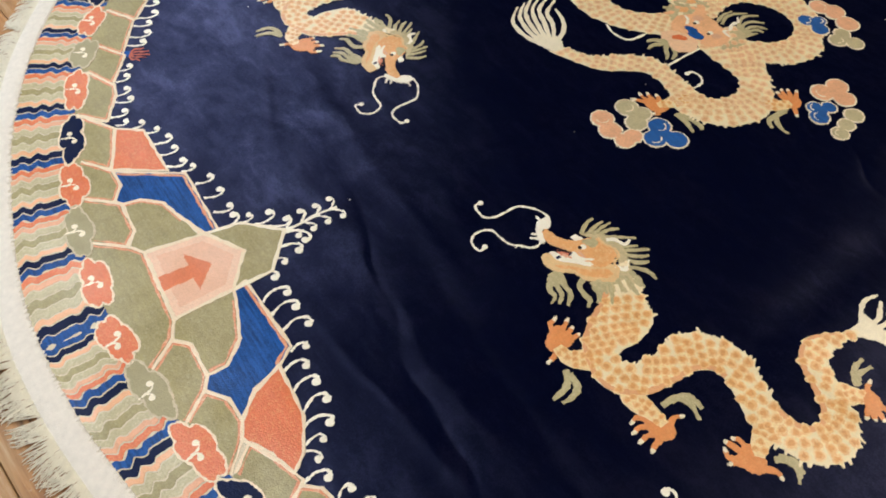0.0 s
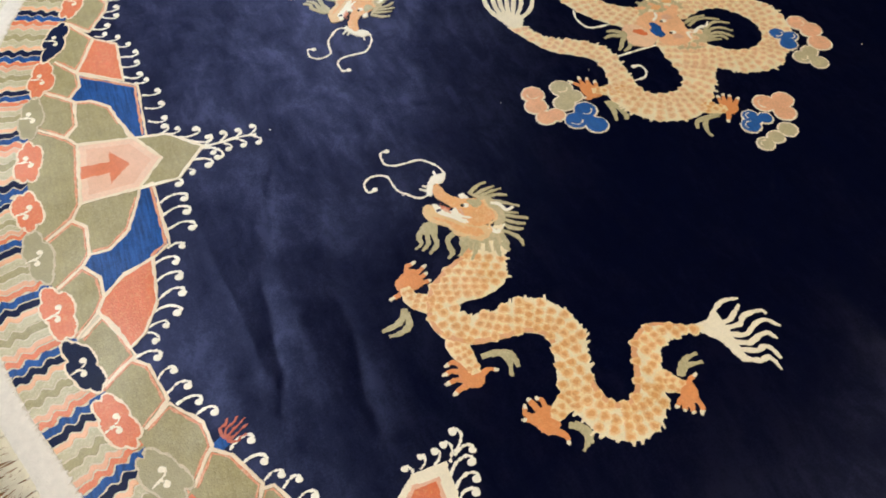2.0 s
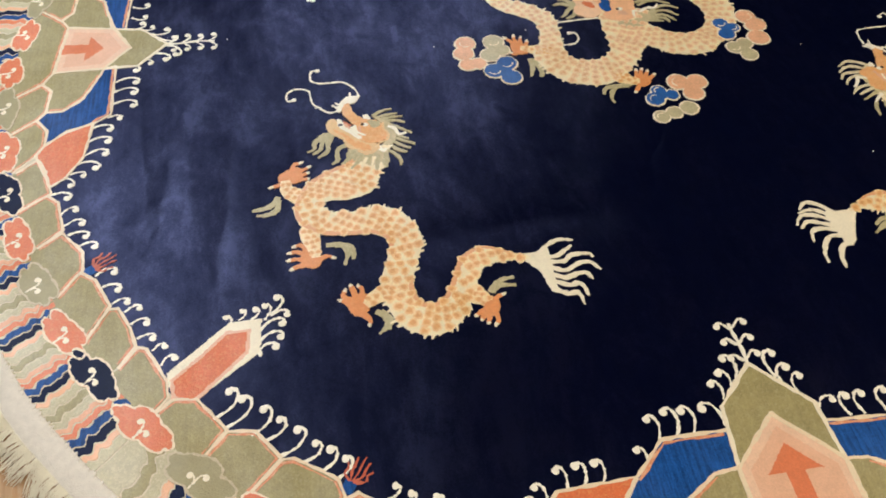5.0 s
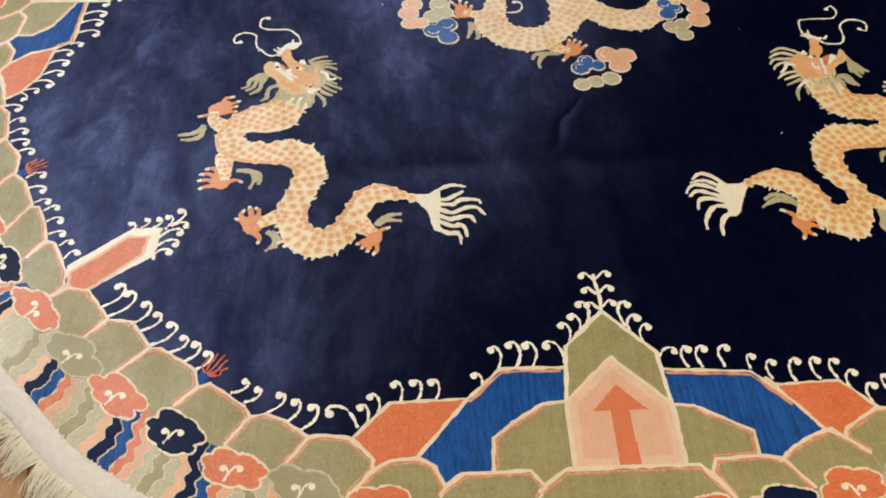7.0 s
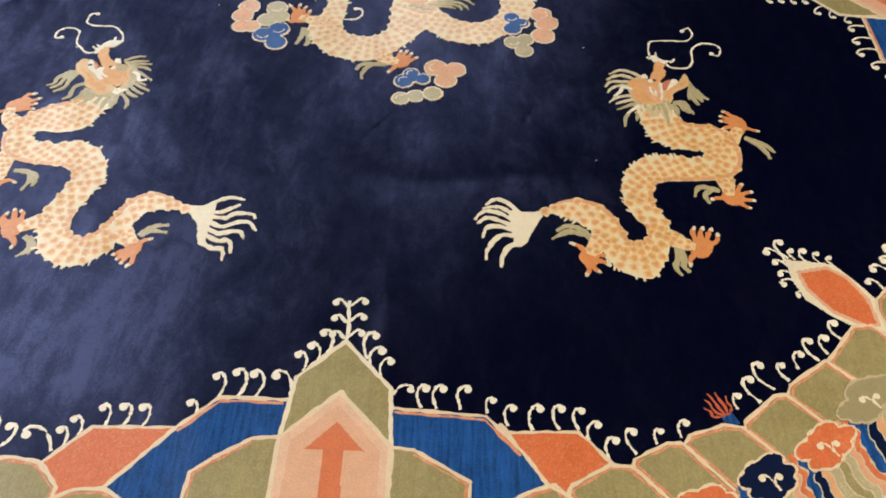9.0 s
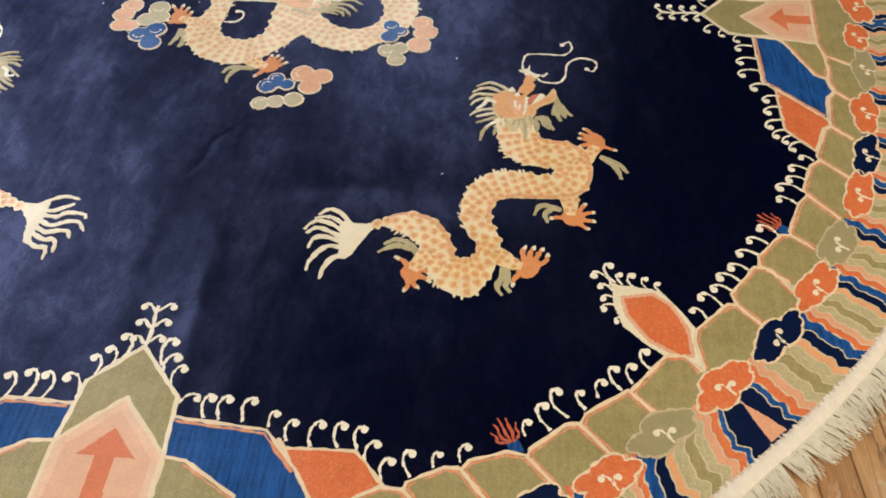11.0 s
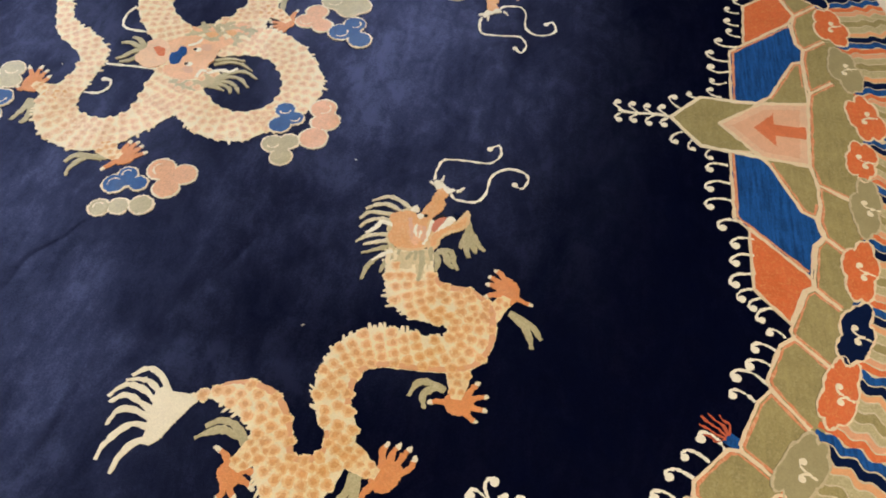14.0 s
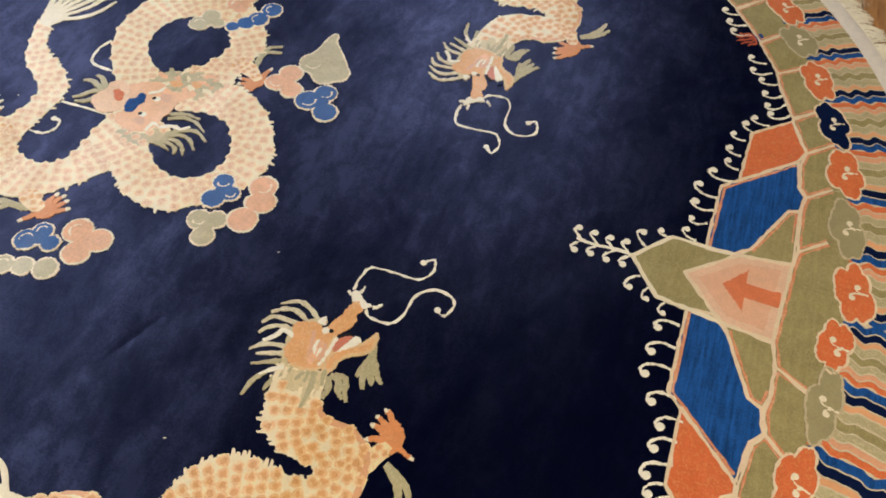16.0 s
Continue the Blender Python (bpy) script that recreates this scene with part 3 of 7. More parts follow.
SOUTH_E["hills"] = [
    [(1.758, 6.2), (1.704, 5.3), (1.675, 5.8), (1.682, 8.9), (1.699, 10.4), (1.766, 11.5)],
    [(1.703, 10.1), (1.688, 10.8), (1.667, 13.0), (1.664, 14.8), (1.690, 15.3), (1.732, 16.3)],
    [(1.732, 16.3), (1.690, 15.4), (1.675, 15.7), (1.653, 18.8), (1.668, 20.1), (1.760, 21.5)],
    [(1.760, 21.5), (1.671, 20.2), (1.658, 20.5), (1.649, 23.2), (1.660, 24.1), (1.779, 25.4)],
    [(1.779, 25.4), (1.664, 24.2), (1.652, 24.9), (1.661, 27.5), (1.683, 28.6), (1.769, 29.4)],
    [(1.769, 29.4), (1.687, 28.6), (1.675, 29.0), (1.660, 32.2), (1.670, 33.0), (1.755, 33.6)],
    [(1.755, 33.6), (1.673, 33.0), (1.658, 33.8), (1.660, 37.5), (1.744, 38.0)],
    [(1.744, 38.0), (1.666, 37.5), (1.644, 41.7), (1.667, 42.8), (1.714, 42.8)]]
SOUTH_E["clouds"] = [(1.785, 4.2), (1.785, 8.9), (1.785, 13.7), (1.785, 18.4), (1.786, 23.1), (1.788, 27.8), (1.791, 32.5), (1.768, 37.4), (1.766, 43.1)]
SOUTH_E["flame"] = (1.659, 28.2)
SOUTH_E["tendrils"] = [(1.344, 1.8, 1.292, 2.6), (1.367, 2.1, 1.329, 3.2), (1.391, 3.1, 1.356, 4.0), (1.429, 4.2, 1.423, 5.6), (1.462, 6.3, 1.423, 6.9), (1.467, 7.5, 1.428, 8.3), (1.473, 9.4, 1.436, 10.3), (1.491, 11.4, 1.468, 12.1), (1.524, 12.7, 1.493, 13.5), (1.542, 14.4, 1.506, 15.5), (1.554, 16.3, 1.517, 17.1), (1.566, 17.7, 1.532, 18.5), (1.594, 18.1, 1.570, 19.2), (1.642, 18.9, 1.611, 19.9)]
SOUTH_E["tendrils"] += [(1.646, 20.8, 1.606, 21.4), (1.642, 22.5, 1.623, 23.2), (1.647, 24.3, 1.627, 25.2), (1.644, 29.2, 1.624, 29.9), (1.653, 30.9, 1.607, 31.6), (1.647, 32.5, 1.593, 33.1), (1.648, 34.0, 1.617, 34.5), (1.638, 35.3, 1.621, 36.4), (1.650, 37.1, 1.610, 37.9), (1.649, 38.1, 1.625, 39.1), (1.651, 40.0, 1.614, 40.8)]
EAST_S = {"axis": 0, "sense": -1}
EAST_S["shoulder"] = [(1.373, 3.9), (1.515, 4.1), (1.624, 4.1), (1.641, 6.1), (1.718, 7.2)]
EAST_S["blue"] = [(1.442, 3.9), (1.469, 12.1), (1.648, 15.7), (1.642, 12.7), (1.658, 11.5), (1.639, 9.8), (1.611, 9.5), (1.532, 4.8), (1.495, 3.6)]
EAST_S["dome"] = [(1.515, 4.1), (1.532, 4.7), (1.611, 9.5), (1.642, 9.7), (1.647, 8.3), (1.638, 6.1), (1.625, 4.2)]
EAST_S["coral"] = [(1.504, 12.8), (1.548, 18.8), (1.636, 20.5), (1.640, 17.2), (1.657, 16.6), (1.648, 15.8)]
EAST_S["hills"] = [
    [(1.712, 6.9), (1.641, 6.1), (1.648, 8.7), (1.646, 10.0), (1.663, 11.5), (1.717, 12.6)],
    [(1.717, 12.6), (1.663, 11.5), (1.647, 12.7), (1.659, 16.6), (1.717, 17.6)],
    [(1.717, 17.6), (1.659, 16.7), (1.645, 17.4), (1.640, 21.1), (1.649, 21.5), (1.727, 22.5)],
    [(1.727, 22.5), (1.651, 21.5), (1.632, 22.7), (1.637, 25.8), (1.649, 26.2), (1.739, 27.5)],
    [(1.739, 27.5), (1.650, 26.3), (1.641, 27.7), (1.653, 31.1), (1.660, 31.4), (1.732, 31.7)],
    [(1.732, 31.7), (1.659, 31.5), (1.641, 31.9), (1.628, 35.2), (1.642, 36.0), (1.715, 36.0)],
    [(1.735, 36.6), (1.669, 35.8), (1.635, 36.4), (1.636, 40.0), (1.663, 40.6), (1.730, 40.8)],
    [(1.730, 40.8), (1.663, 40.6), (1.647, 41.0), (1.641, 44.7), (1.658, 45.6), (1.715, 46.9)]]
EAST_S["clouds"] = [(1.745, 2.5), (1.747, 7.4), (1.742, 13.6), (1.755, 19.1), (1.760, 24.0), (1.759, 30.1), (1.766, 35.0), (1.769, 40.8), (1.766, 46.9)]
EAST_S["flame"] = (1.640, 31.2)
EAST_S["tendrils"] = [(1.326, 2.3, 1.315, 3.9), (1.351, 3.4, 1.356, 4.5), (1.393, 4.3, 1.398, 5.3), (1.436, 5.9, 1.401, 6.9), (1.444, 8.1, 1.407, 9.4), (1.452, 10.2, 1.415, 11.6), (1.489, 12.3, 1.451, 13.6), (1.515, 13.8, 1.487, 15.1), (1.524, 15.5, 1.498, 16.9), (1.538, 17.3, 1.512, 19.0), (1.544, 18.8, 1.533, 20.1), (1.566, 19.3, 1.560, 20.5), (1.593, 19.8, 1.583, 21.2), (1.635, 21.8, 1.606, 22.0)]
EAST_S["tendrils"] += [(1.632, 23.2, 1.595, 23.9), (1.630, 24.5, 1.599, 25.4), (1.639, 26.0, 1.588, 26.8), (1.634, 27.7, 1.598, 28.2), (1.636, 32.0, 1.594, 32.4), (1.626, 33.4, 1.592, 34.2), (1.620, 35.0, 1.593, 36.0), (1.634, 37.0, 1.598, 37.8), (1.634, 38.4, 1.595, 39.3), (1.629, 39.7, 1.603, 40.6), (1.637, 41.4, 1.597, 42.1), (1.637, 43.3, 1.605, 43.6)]
EAST_N = {"axis": 0, "sense": 1}
EAST_N["shoulder"] = [(1.377, 3.3), (1.524, 3.1), (1.644, 3.6), (1.655, 5.0), (1.722, 6.6)]
EAST_N["blue"] = [(1.453, 3.0), (1.484, 10.8), (1.680, 14.8), (1.670, 11.9), (1.681, 10.8), (1.663, 9.3), (1.639, 9.1), (1.550, 4.1), (1.513, 3.1)]
EAST_N["dome"] = [(1.524, 3.2), (1.550, 4.1), (1.639, 9.1), (1.664, 9.2), (1.650, 5.9), (1.644, 3.6)]
EAST_N["coral"] = [(1.529, 11.9), (1.581, 17.9), (1.695, 19.6), (1.706, 16.0), (1.681, 14.9)]
EAST_N["hills"] = [
    [(1.722, 6.6), (1.656, 5.0), (1.655, 6.0), (1.669, 9.7), (1.683, 10.9), (1.748, 12.1)],
    [(1.748, 12.1), (1.684, 10.9), (1.672, 11.9), (1.686, 14.6), (1.707, 15.9), (1.783, 17.1)],
    [(1.783, 17.1), (1.707, 15.9), (1.699, 19.8), (1.781, 21.0)],
    [(1.781, 21.0), (1.701, 20.1), (1.702, 24.1), (1.710, 25.7), (1.817, 26.5)],
    [(1.817, 26.5), (1.714, 25.7), (1.712, 29.1), (1.713, 30.0), (1.812, 31.0)],
    [(1.812, 31.0), (1.715, 30.2), (1.710, 35.0), (1.811, 35.8)],
    [(1.811, 35.8), (1.712, 35.2), (1.700, 38.4), (1.708, 39.6), (1.810, 40.0)],
    [(1.810, 40.0), (1.708, 39.8), (1.700, 42.2), (1.750, 44.2)]]
EAST_N["clouds"] = [(1.777, 2.4), (1.770, 8.3), (1.791, 14.0), (1.800, 19.4), (1.813, 24.7), (1.828, 29.8), (1.854, 34.2), (1.862, 39.2), (1.865, 44.3)]
EAST_N["flame"] = (1.718, 30.8)
EAST_N["tendrils"] = [(1.326, 1.3, 1.313, 3.0), (1.371, 3.2, 1.352, 3.8), (1.427, 3.6, 1.408, 4.7), (1.448, 5.9, 1.416, 6.2), (1.462, 7.6, 1.423, 8.4), (1.470, 9.2, 1.434, 10.7), (1.511, 11.5, 1.470, 12.7), (1.526, 13.1, 1.508, 14.2), (1.538, 14.9, 1.518, 15.9), (1.557, 16.9, 1.536, 17.8), (1.587, 18.0, 1.575, 19.2), (1.629, 19.0, 1.603, 20.0), (1.694, 20.3, 1.648, 20.6), (1.694, 21.7, 1.648, 21.7)]
EAST_N["tendrils"] += [(1.696, 22.8, 1.655, 23.3), (1.694, 24.3, 1.663, 25.1), (1.694, 25.8, 1.653, 26.5), (1.693, 27.1, 1.667, 28.2), (1.700, 31.1, 1.662, 32.2), (1.702, 32.6, 1.669, 33.6), (1.709, 34.2, 1.680, 35.3)]
CORNER_SW = {"axis": -90, "sense": -1}
CORNER_SW["outline"] = [(1.699, 47.0), (1.685, 47.7), (1.513, 47.4), (1.460, 45.5), (1.526, 43.3), (1.687, 44.4), (1.717, 45.7)]
CORNER_SW["core"] = [(1.536, 46.7), (1.506, 45.5), (1.544, 44.3), (1.606, 44.4), (1.675, 44.5), (1.692, 44.6), (1.710, 45.76), (1.688, 46.8), (1.613, 46.65)]
CORNER_SW["tendrils"] = [(1.513, 47.2, 1.508, 48.0), (1.494, 46.9, 1.474, 47.4), (1.475, 46.1, 1.452, 46.6), (1.456, 45.2, 1.432, 46.2), (1.433, 45.1, 1.399, 46.0), (1.440, 45.1, 1.419, 44.0), (1.482, 44.8, 1.444, 43.7), (1.503, 44.1, 1.472, 42.9), (1.522, 43.5, 1.498, 42.6), (1.530, 43.7, 1.530, 43.2)]
CORNER_SE = {"axis": -90, "sense": 1}
CORNER_SE["outline"] = [(1.715, 43.1), (1.667, 42.8), (1.643, 41.7), (1.606, 41.3), (1.536, 41.0), (1.480, 41.9), (1.440, 43.3), (1.470, 44.4), (1.522, 46.0), (1.588, 45.7), (1.641, 45.3), (1.658, 44.4)]
CORNER_SE["core"] = [(1.674, 43.3), (1.662, 42.6), (1.595, 41.8), (1.523, 42.1), (1.486, 43.0), (1.520, 45.1), (1.563, 45.4), (1.625, 44.7)]
CORNER_SE["tendrils"] = [(1.440, 43.6, 1.404, 44.7), (1.440, 43.3, 1.400, 42.7), (1.453, 42.9, 1.431, 42.3), (1.470, 42.4, 1.458, 41.6), (1.487, 42.0, 1.480, 40.9), (1.516, 41.5, 1.519, 40.9), (1.454, 44.0, 1.435, 44.6), (1.476, 44.5, 1.455, 45.4), (1.498, 45.3, 1.481, 46.0), (1.521, 45.9, 1.508, 46.4)]
# radius of the pile's edge and of the ring of clouds by the angle round the rug
EDGE = [(-180, 1.877), (-172, 1.878), (-158, 1.886), (-153, 1.898), (-140, 1.918), (-131, 1.932), (-124, 1.955), (-90, 1.962), (-60, 1.925), (-48, 1.914), (-30, 1.935), (0, 1.955), (26, 1.988), (60, 1.955), (90, 1.93), (120, 1.895), (147, 1.868), (156, 1.863), (164, 1.860)]
CLOUD_RING = [(-180, 1.728), (-165, 1.744), (-151, 1.768), (-140, 1.786), (-125, 1.82), (-105, 1.812), (-70, 1.787), (-48, 1.768), (-30, 1.759), (-12, 1.744), (0, 1.758), (14, 1.79), (30, 1.828), (60, 1.84), (90, 1.80), (120, 1.76), (145, 1.722), (165, 1.712)]


def ring_at(table, a):
    """A radius from its table, gliding smoothly from entry to entry round the rug."""
    d = (math.degrees(a) + 180) % 360 - 180
    t = [(table[-1][0] - 360, table[-1][1])] + table + [(table[0][0] + 360, table[0][1]), (table[1][0] + 360, table[1][1])]
    k = max(i for i in range(len(t) - 1) if t[i][0] <= d)
    u = (d - t[k][0]) / (t[k + 1][0] - t[k][0])
    u = u * u * (3 - 2 * u)
    return t[k][1] * (1 - u) + t[k + 1][1] * u


SIDES = [WEST_S, WEST_N, SOUTH_W, SOUTH_E, EAST_S, EAST_N, {**SOUTH_W, "axis": 90}, {**SOUTH_E, "axis": 90}]


def angle(s, phi):
    return radians(s["axis"] + s["sense"] * phi)


def spot(s, r, phi):
    """A place of the border, from its radius and its angle off the mountain's axis."""
    a = angle(s, phi)
    return np.array((r * math.cos(a), r * math.sin(a)))


def cloud_r(s, phi):
    return ring_at(CLOUD_RING, angle(s, phi))


def disc(bm, inner, outer, z, rings=14, n=180):
    rows = []
    for k in range(rings + 1):
        row = []
        for i in range(n):
            a = 2 * math.pi * i / n
            r = inner(a) + (outer(a) - inner(a)) * k / rings
            row.append(bm.verts.new((r * math.cos(a), r * math.sin(a), z)))
        rows.append(row)
    rows.append([bm.verts.new((v.co.x, v.co.y, 0.001)) for v in rows[-1]])
    for a, b in zip(rows, rows[1:]):
        for i in range(n):
            bm.faces.new((a[i], b[i], b[(i + 1) % n], a[(i + 1) % n]))
    if inner(0) < 0.05:
        bm.faces.new(rows[0])
    return bm


part("field", disc(bmesh.new(), lambda a: 0.02, lambda a: ring_at(CLOUD_RING, a) - 0.02, Z_FIELD), NAVY, rug, "plain navy wool pile with a brushed nap and fold lines")
GROUND = pile("wool_border_ground", (0.62, 0.53, 0.37), 0.14)
part("border_ground", disc(bmesh.new(), lambda a: ring_at(CLOUD_RING, a) - 0.08, lambda a: ring_at(EDGE, a), Z_FIELD + 0.0007, 4), GROUND, rug, "cream wool ground between the wave stripes")


def piping(bm, pts, w=0.0038, z0=Z_FIELD, z1=Z_LINE):
    """Straight runs of contour pile from corner to corner."""
    for a, b in zip(pts, pts[1:]):
        a, b = np.array(a), np.array(b)
        k = max(2, int(np.linalg.norm(b - a) / 0.014))
        strip(bm, [(*(a + (b - a) * i / k + np.random.uniform(-1, 1, 2) * 0.0008 * (0 < i < k)), w * random.uniform(0.88, 1.1)) for i in range(k + 1)], z0, z1, 1)
        knob(bm, b, w, z0, z1 - 0.0001)
    return bm


def inset(poly, w):
    poly = [np.array(p) for p in poly]
    if area2(poly) < 0:
        poly = poly[::-1]
    out = []
    n = len(poly)
    for i in range(n):
        d0, d1 = poly[i] - poly[i - 1], poly[(i + 1) % n] - poly[i]
        n0, n1 = (np.array((-d[1], d[0])) / (np.linalg.norm(d) + 1e-9) for d in (d0, d1))
        m = n0 + n1
        out.append(poly[i] + m * w / max(0.35, (m @ m) / 2))
    return out


def inset_run(poly, i0, i1, w):
    """Part of a closed outline, moved inwards, in the outline's own order."""
    if area2([np.array(p) for p in poly]) < 0:
        return inset(poly, w)[::-1][i0:i1]
    return inset(poly, w)[i0:i1]


def panel(name, poly, material, z=Z_PANEL, contour=True, rim=0.0035, label="", line=CONTOUR, run=None):
    ob = part(name, pad(bmesh.new(), stepped(poly, 0.012), Z_FIELD - 0.004, z), material, rug, label)
    if contour:
        part("contour", piping(bmesh.new(), (run or list(poly) + [poly[0]]), rim, z - 0.004, Z_LINE + z - Z_PANEL), line, ob)
    return ob


def scroll(foot, head, side):
    """A hooked tendril from its foot on an edge to the knob at its end, which hangs over to one side."""
    bm = bmesh.new()
    v = head - foot
    size = np.linalg.norm(v) / 0.0434
    lean = math.radians(20.9) * side
    up = np.array((v[0] * math.cos(lean) - v[1] * math.sin(lean), v[0] * math.sin(lean) + v[1] * math.cos(lean))) / np.linalg.norm(v)
    to = np.array((up[1], -up[0])) * side
    w = 0.55 + 0.5 * min(size, 1.1)
    q = [(0.002, -0.003, 0.0033), (-0.003, 0.012, 0.0027), (-0.005, 0.028, 0.0026), (0.000, 0.043, 0.0028), (0.009, 0.049, 0.0034), (0.018, 0.045, 0.0042)]
    strip(bm, [(*(foot + (to * x + up * y) * size + np.random.uniform(-1, 1, 2) * 0.0009), s * w) for x, y, s in q], Z_FIELD - 0.003, Z_PANEL, 4)
    r = 0.0076 * w * random.uniform(0.9, 1.12)
    knob(bm, head, r, Z_FIELD - 0.003, Z_PANEL + 0.0008)
    knob(bm, head + to * 0.003 + up * 0.002, r * 0.8, Z_FIELD - 0.003, Z_PANEL + 0.0007)
    return part("scroll", bm, IVORY, rug)


# tip and house tip of each mountain: radius, degrees, and the sprig's length and pairs of arms
PEAKS = {180: (1.296, -0.3, 1.403, -0.2, 0.150, 4), -90: (1.306, -0.2, 1.426, -0.1, 0.118, 3), 0: (1.301, -0.2, 1.418, -0.3, 0.140, 4), 90: (1.304, 0.0, 1.424, 0.0, 0.110, 3)}


def plume(tip, out, length, pairs):
    """The forked sprig on a mountain's tip: a stem and drooping arms that end in knobs."""
    bm = bmesh.new()
    tan = np.array((-out[1], out[0]))
    strip(bm, [(*(tip - out * s + tan * 0.003 * math.sin(50 * s)), 0.0036) for s in np.linspace(-0.005, length - 0.012, 6)], Z_FIELD - 0.003, Z_PANEL, 2)
    for k in range(pairs):
        for sd in (1, -1):
            s = length * ((k + 0.45) / pairs) - 0.012 + 0.004 * (sd > 0) + 0.006 * k / pairs
            g = 1.0 + random.uniform(-0.06, 0.08)
            p = tip - out * s
            q = [p, p - out * 0.008 + tan * sd * 0.009, p - out * 0.019 + tan * sd * 0.019 * g, p - out * 0.020 + tan * sd * 0.028 * g, p - out * 0.012 + tan * sd * 0.034 * g]
            strip(bm, [(*v, 0.0030) for v in q], Z_FIELD - 0.003, Z_PANEL, 3)
            knob(bm, p - out * 0.012 + tan * sd * 0.0315 * g, 0.0082, Z_FIELD - 0.003, Z_PANEL + 0.0008)
    part("plume", bm, IVORY, rug, "forked ivory sprig on the mountain's tip")


PALE_PINK = pile("wool_pale_pink", (0.78, 0.51, 0.35), 0.14, gleam=0.08)
CORAL_RED = pile("wool_arrow", (0.68, 0.19, 0.08), 0.16, gleam=0.06)


def mountain(axis):
    """A stepped mountain: sage peak, pink house with a red arrow, sage, blue and coral flanks."""
    a, b = sides = sorted((s for s in SIDES if s["axis"] == axis), key=lambda s: s["sense"])
    r0, d0, r1, d1, length, pairs = PEAKS[axis]
    ray = lambda r, d: r * np.array((math.cos(radians(axis + d)), math.sin(radians(axis + d))))
    tip, house_tip = ray(r0, d0), ray(r1, d1)
    at = lambda s, k: spot(s, *s["shoulder"][k])
    for s in sides:
        S = lambda pts: [spot(s, r, p) for r, p in pts]
        blue, dome, coral = S(s["blue"]), S(s["dome"]), S(s["coral"])
        low = s["dome"][-1][0] + 0.002
        part("foot_ground", pad(bmesh.new(), S([(low, 0.2), (low, 5), (low, 9), (cloud_r(s, 12), 12), (cloud_r(s, 8), 8), (cloud_r(s, 0.2), 0.2)]), Z_FIELD - 0.004, Z_PANEL - 0.0016), SAGE, rug)
        panel("blue_panel", blue, BLUE, Z_PANEL - 0.0008)
        part("coral_line", piping(bmesh.new(), inset_run(blue, 0, 3, 0.0075), 0.0032, Z_FIELD, Z_LINE - 0.0009), CORAL, rug)
        panel("flank_panel", dome, SAGE, Z_PANEL - 0.0002)
        part("coral_line", piping(bmesh.new(), inset_run(dome, 1, 5, 0.0072), 0.0027, Z_FIELD, Z_LINE - 0.0002), CORAL, rug)
        panel("coral_panel", coral, RED, Z_PANEL - 0.0002)
    peak = [tip, at(b, 0), at(b, 1), house_tip, at(a, 1), at(a, 0)]
    panel("peak_panel", peak, SAGE, Z_PANEL + 0.0004, rim=0.0046, line=CREAM, run=[peak[i] for i in (2, 1, 0, 5, 4)])
    house = [house_tip, at(b, 1), at(b, 2), at(a, 2), at(a, 1)]
    panel("house_panel", house, PALE_PINK, Z_PANEL + 0.0008, rim=0.0046)
    part("house_field", pad(bmesh.new(), stepped(inset(house, 0.020), 0.012), Z_FIELD, Z_PANEL + 0.0012), PINK, rug)
    foot = (at(a, 2) + at(b, 2)) / 2
    out = (foot - house_tip) / np.linalg.norm(foot - house_tip)
    tan = np.array((-out[1], out[0]))
    tall = np.linalg.norm(foot - house_tip)
    top, neck = (0.74, 0.49) if axis in (-90, 90) else (0.62, 0.37)
    arrow = [foot - out * s * tall + tan * w for s, w in ((top, 0), (neck, 0.060), (neck, 0.021), (0.02, 0.022), (0.02, -0.022), (neck, -0.021), (neck, -0.060))]
    part("arrow", pad(bmesh.new(), stepped(arrow, 0.008), Z_FIELD, Z_PANEL + 0.0016), CORAL_RED, rug)
    hem = [at(b, 4), at(b, 3), at(b, 2), at(a, 2), at(a, 3), at(a, 4)]
    base = [spot(s, cloud_r(s, p), p) for s, p in ((a, a["shoulder"][4][1]), (a, 2), (b, 2), (b, b["shoulder"][4][1]))]
    panel("foot_panel", hem + base, SAGE, Z_PANEL + 0.0003, run=hem)
    part("coral_line", piping(bmesh.new(), inset_run(hem + base, 0, 6, 0.008), 0.0030, Z_FIELD, Z_LINE + 0.0002), CORAL, rug)
    plume(tip, (tip / np.linalg.norm(tip) + out) / np.linalg.norm(tip / np.linalg.norm(tip) + out), length, pairs)


for axis in (-90, 180, 0, 90):
    mountain(axis)

# sage hills between the mountains and the corner lozenges, and tendrils on all the edges
for s in SIDES:
    for k, pts in enumerate(s["hills"]):
        far = [spot(s, max(cloud_r(s, p) + 0.006, r), p) for r, p in (pts[-1], pts[0])]
        inner = [spot(s, r, p) for r, p in pts]
        poly = inner + far
        panel("hill_panel", poly, SAGE, Z_PANEL - 0.0003 * (k % 2) - 0.0004, run=inner)
        part("coral_line", piping(bmesh.new(), inset_run(poly, 0, len(inner), 0.0070), 0.0025, Z_FIELD, Z_LINE - 0.0006), CORAL, rug)
    for r, p, r1, p1 in s["tendrils"]:
        scroll(spot(s, r, p), spot(s, r1, p1), s["sense"])


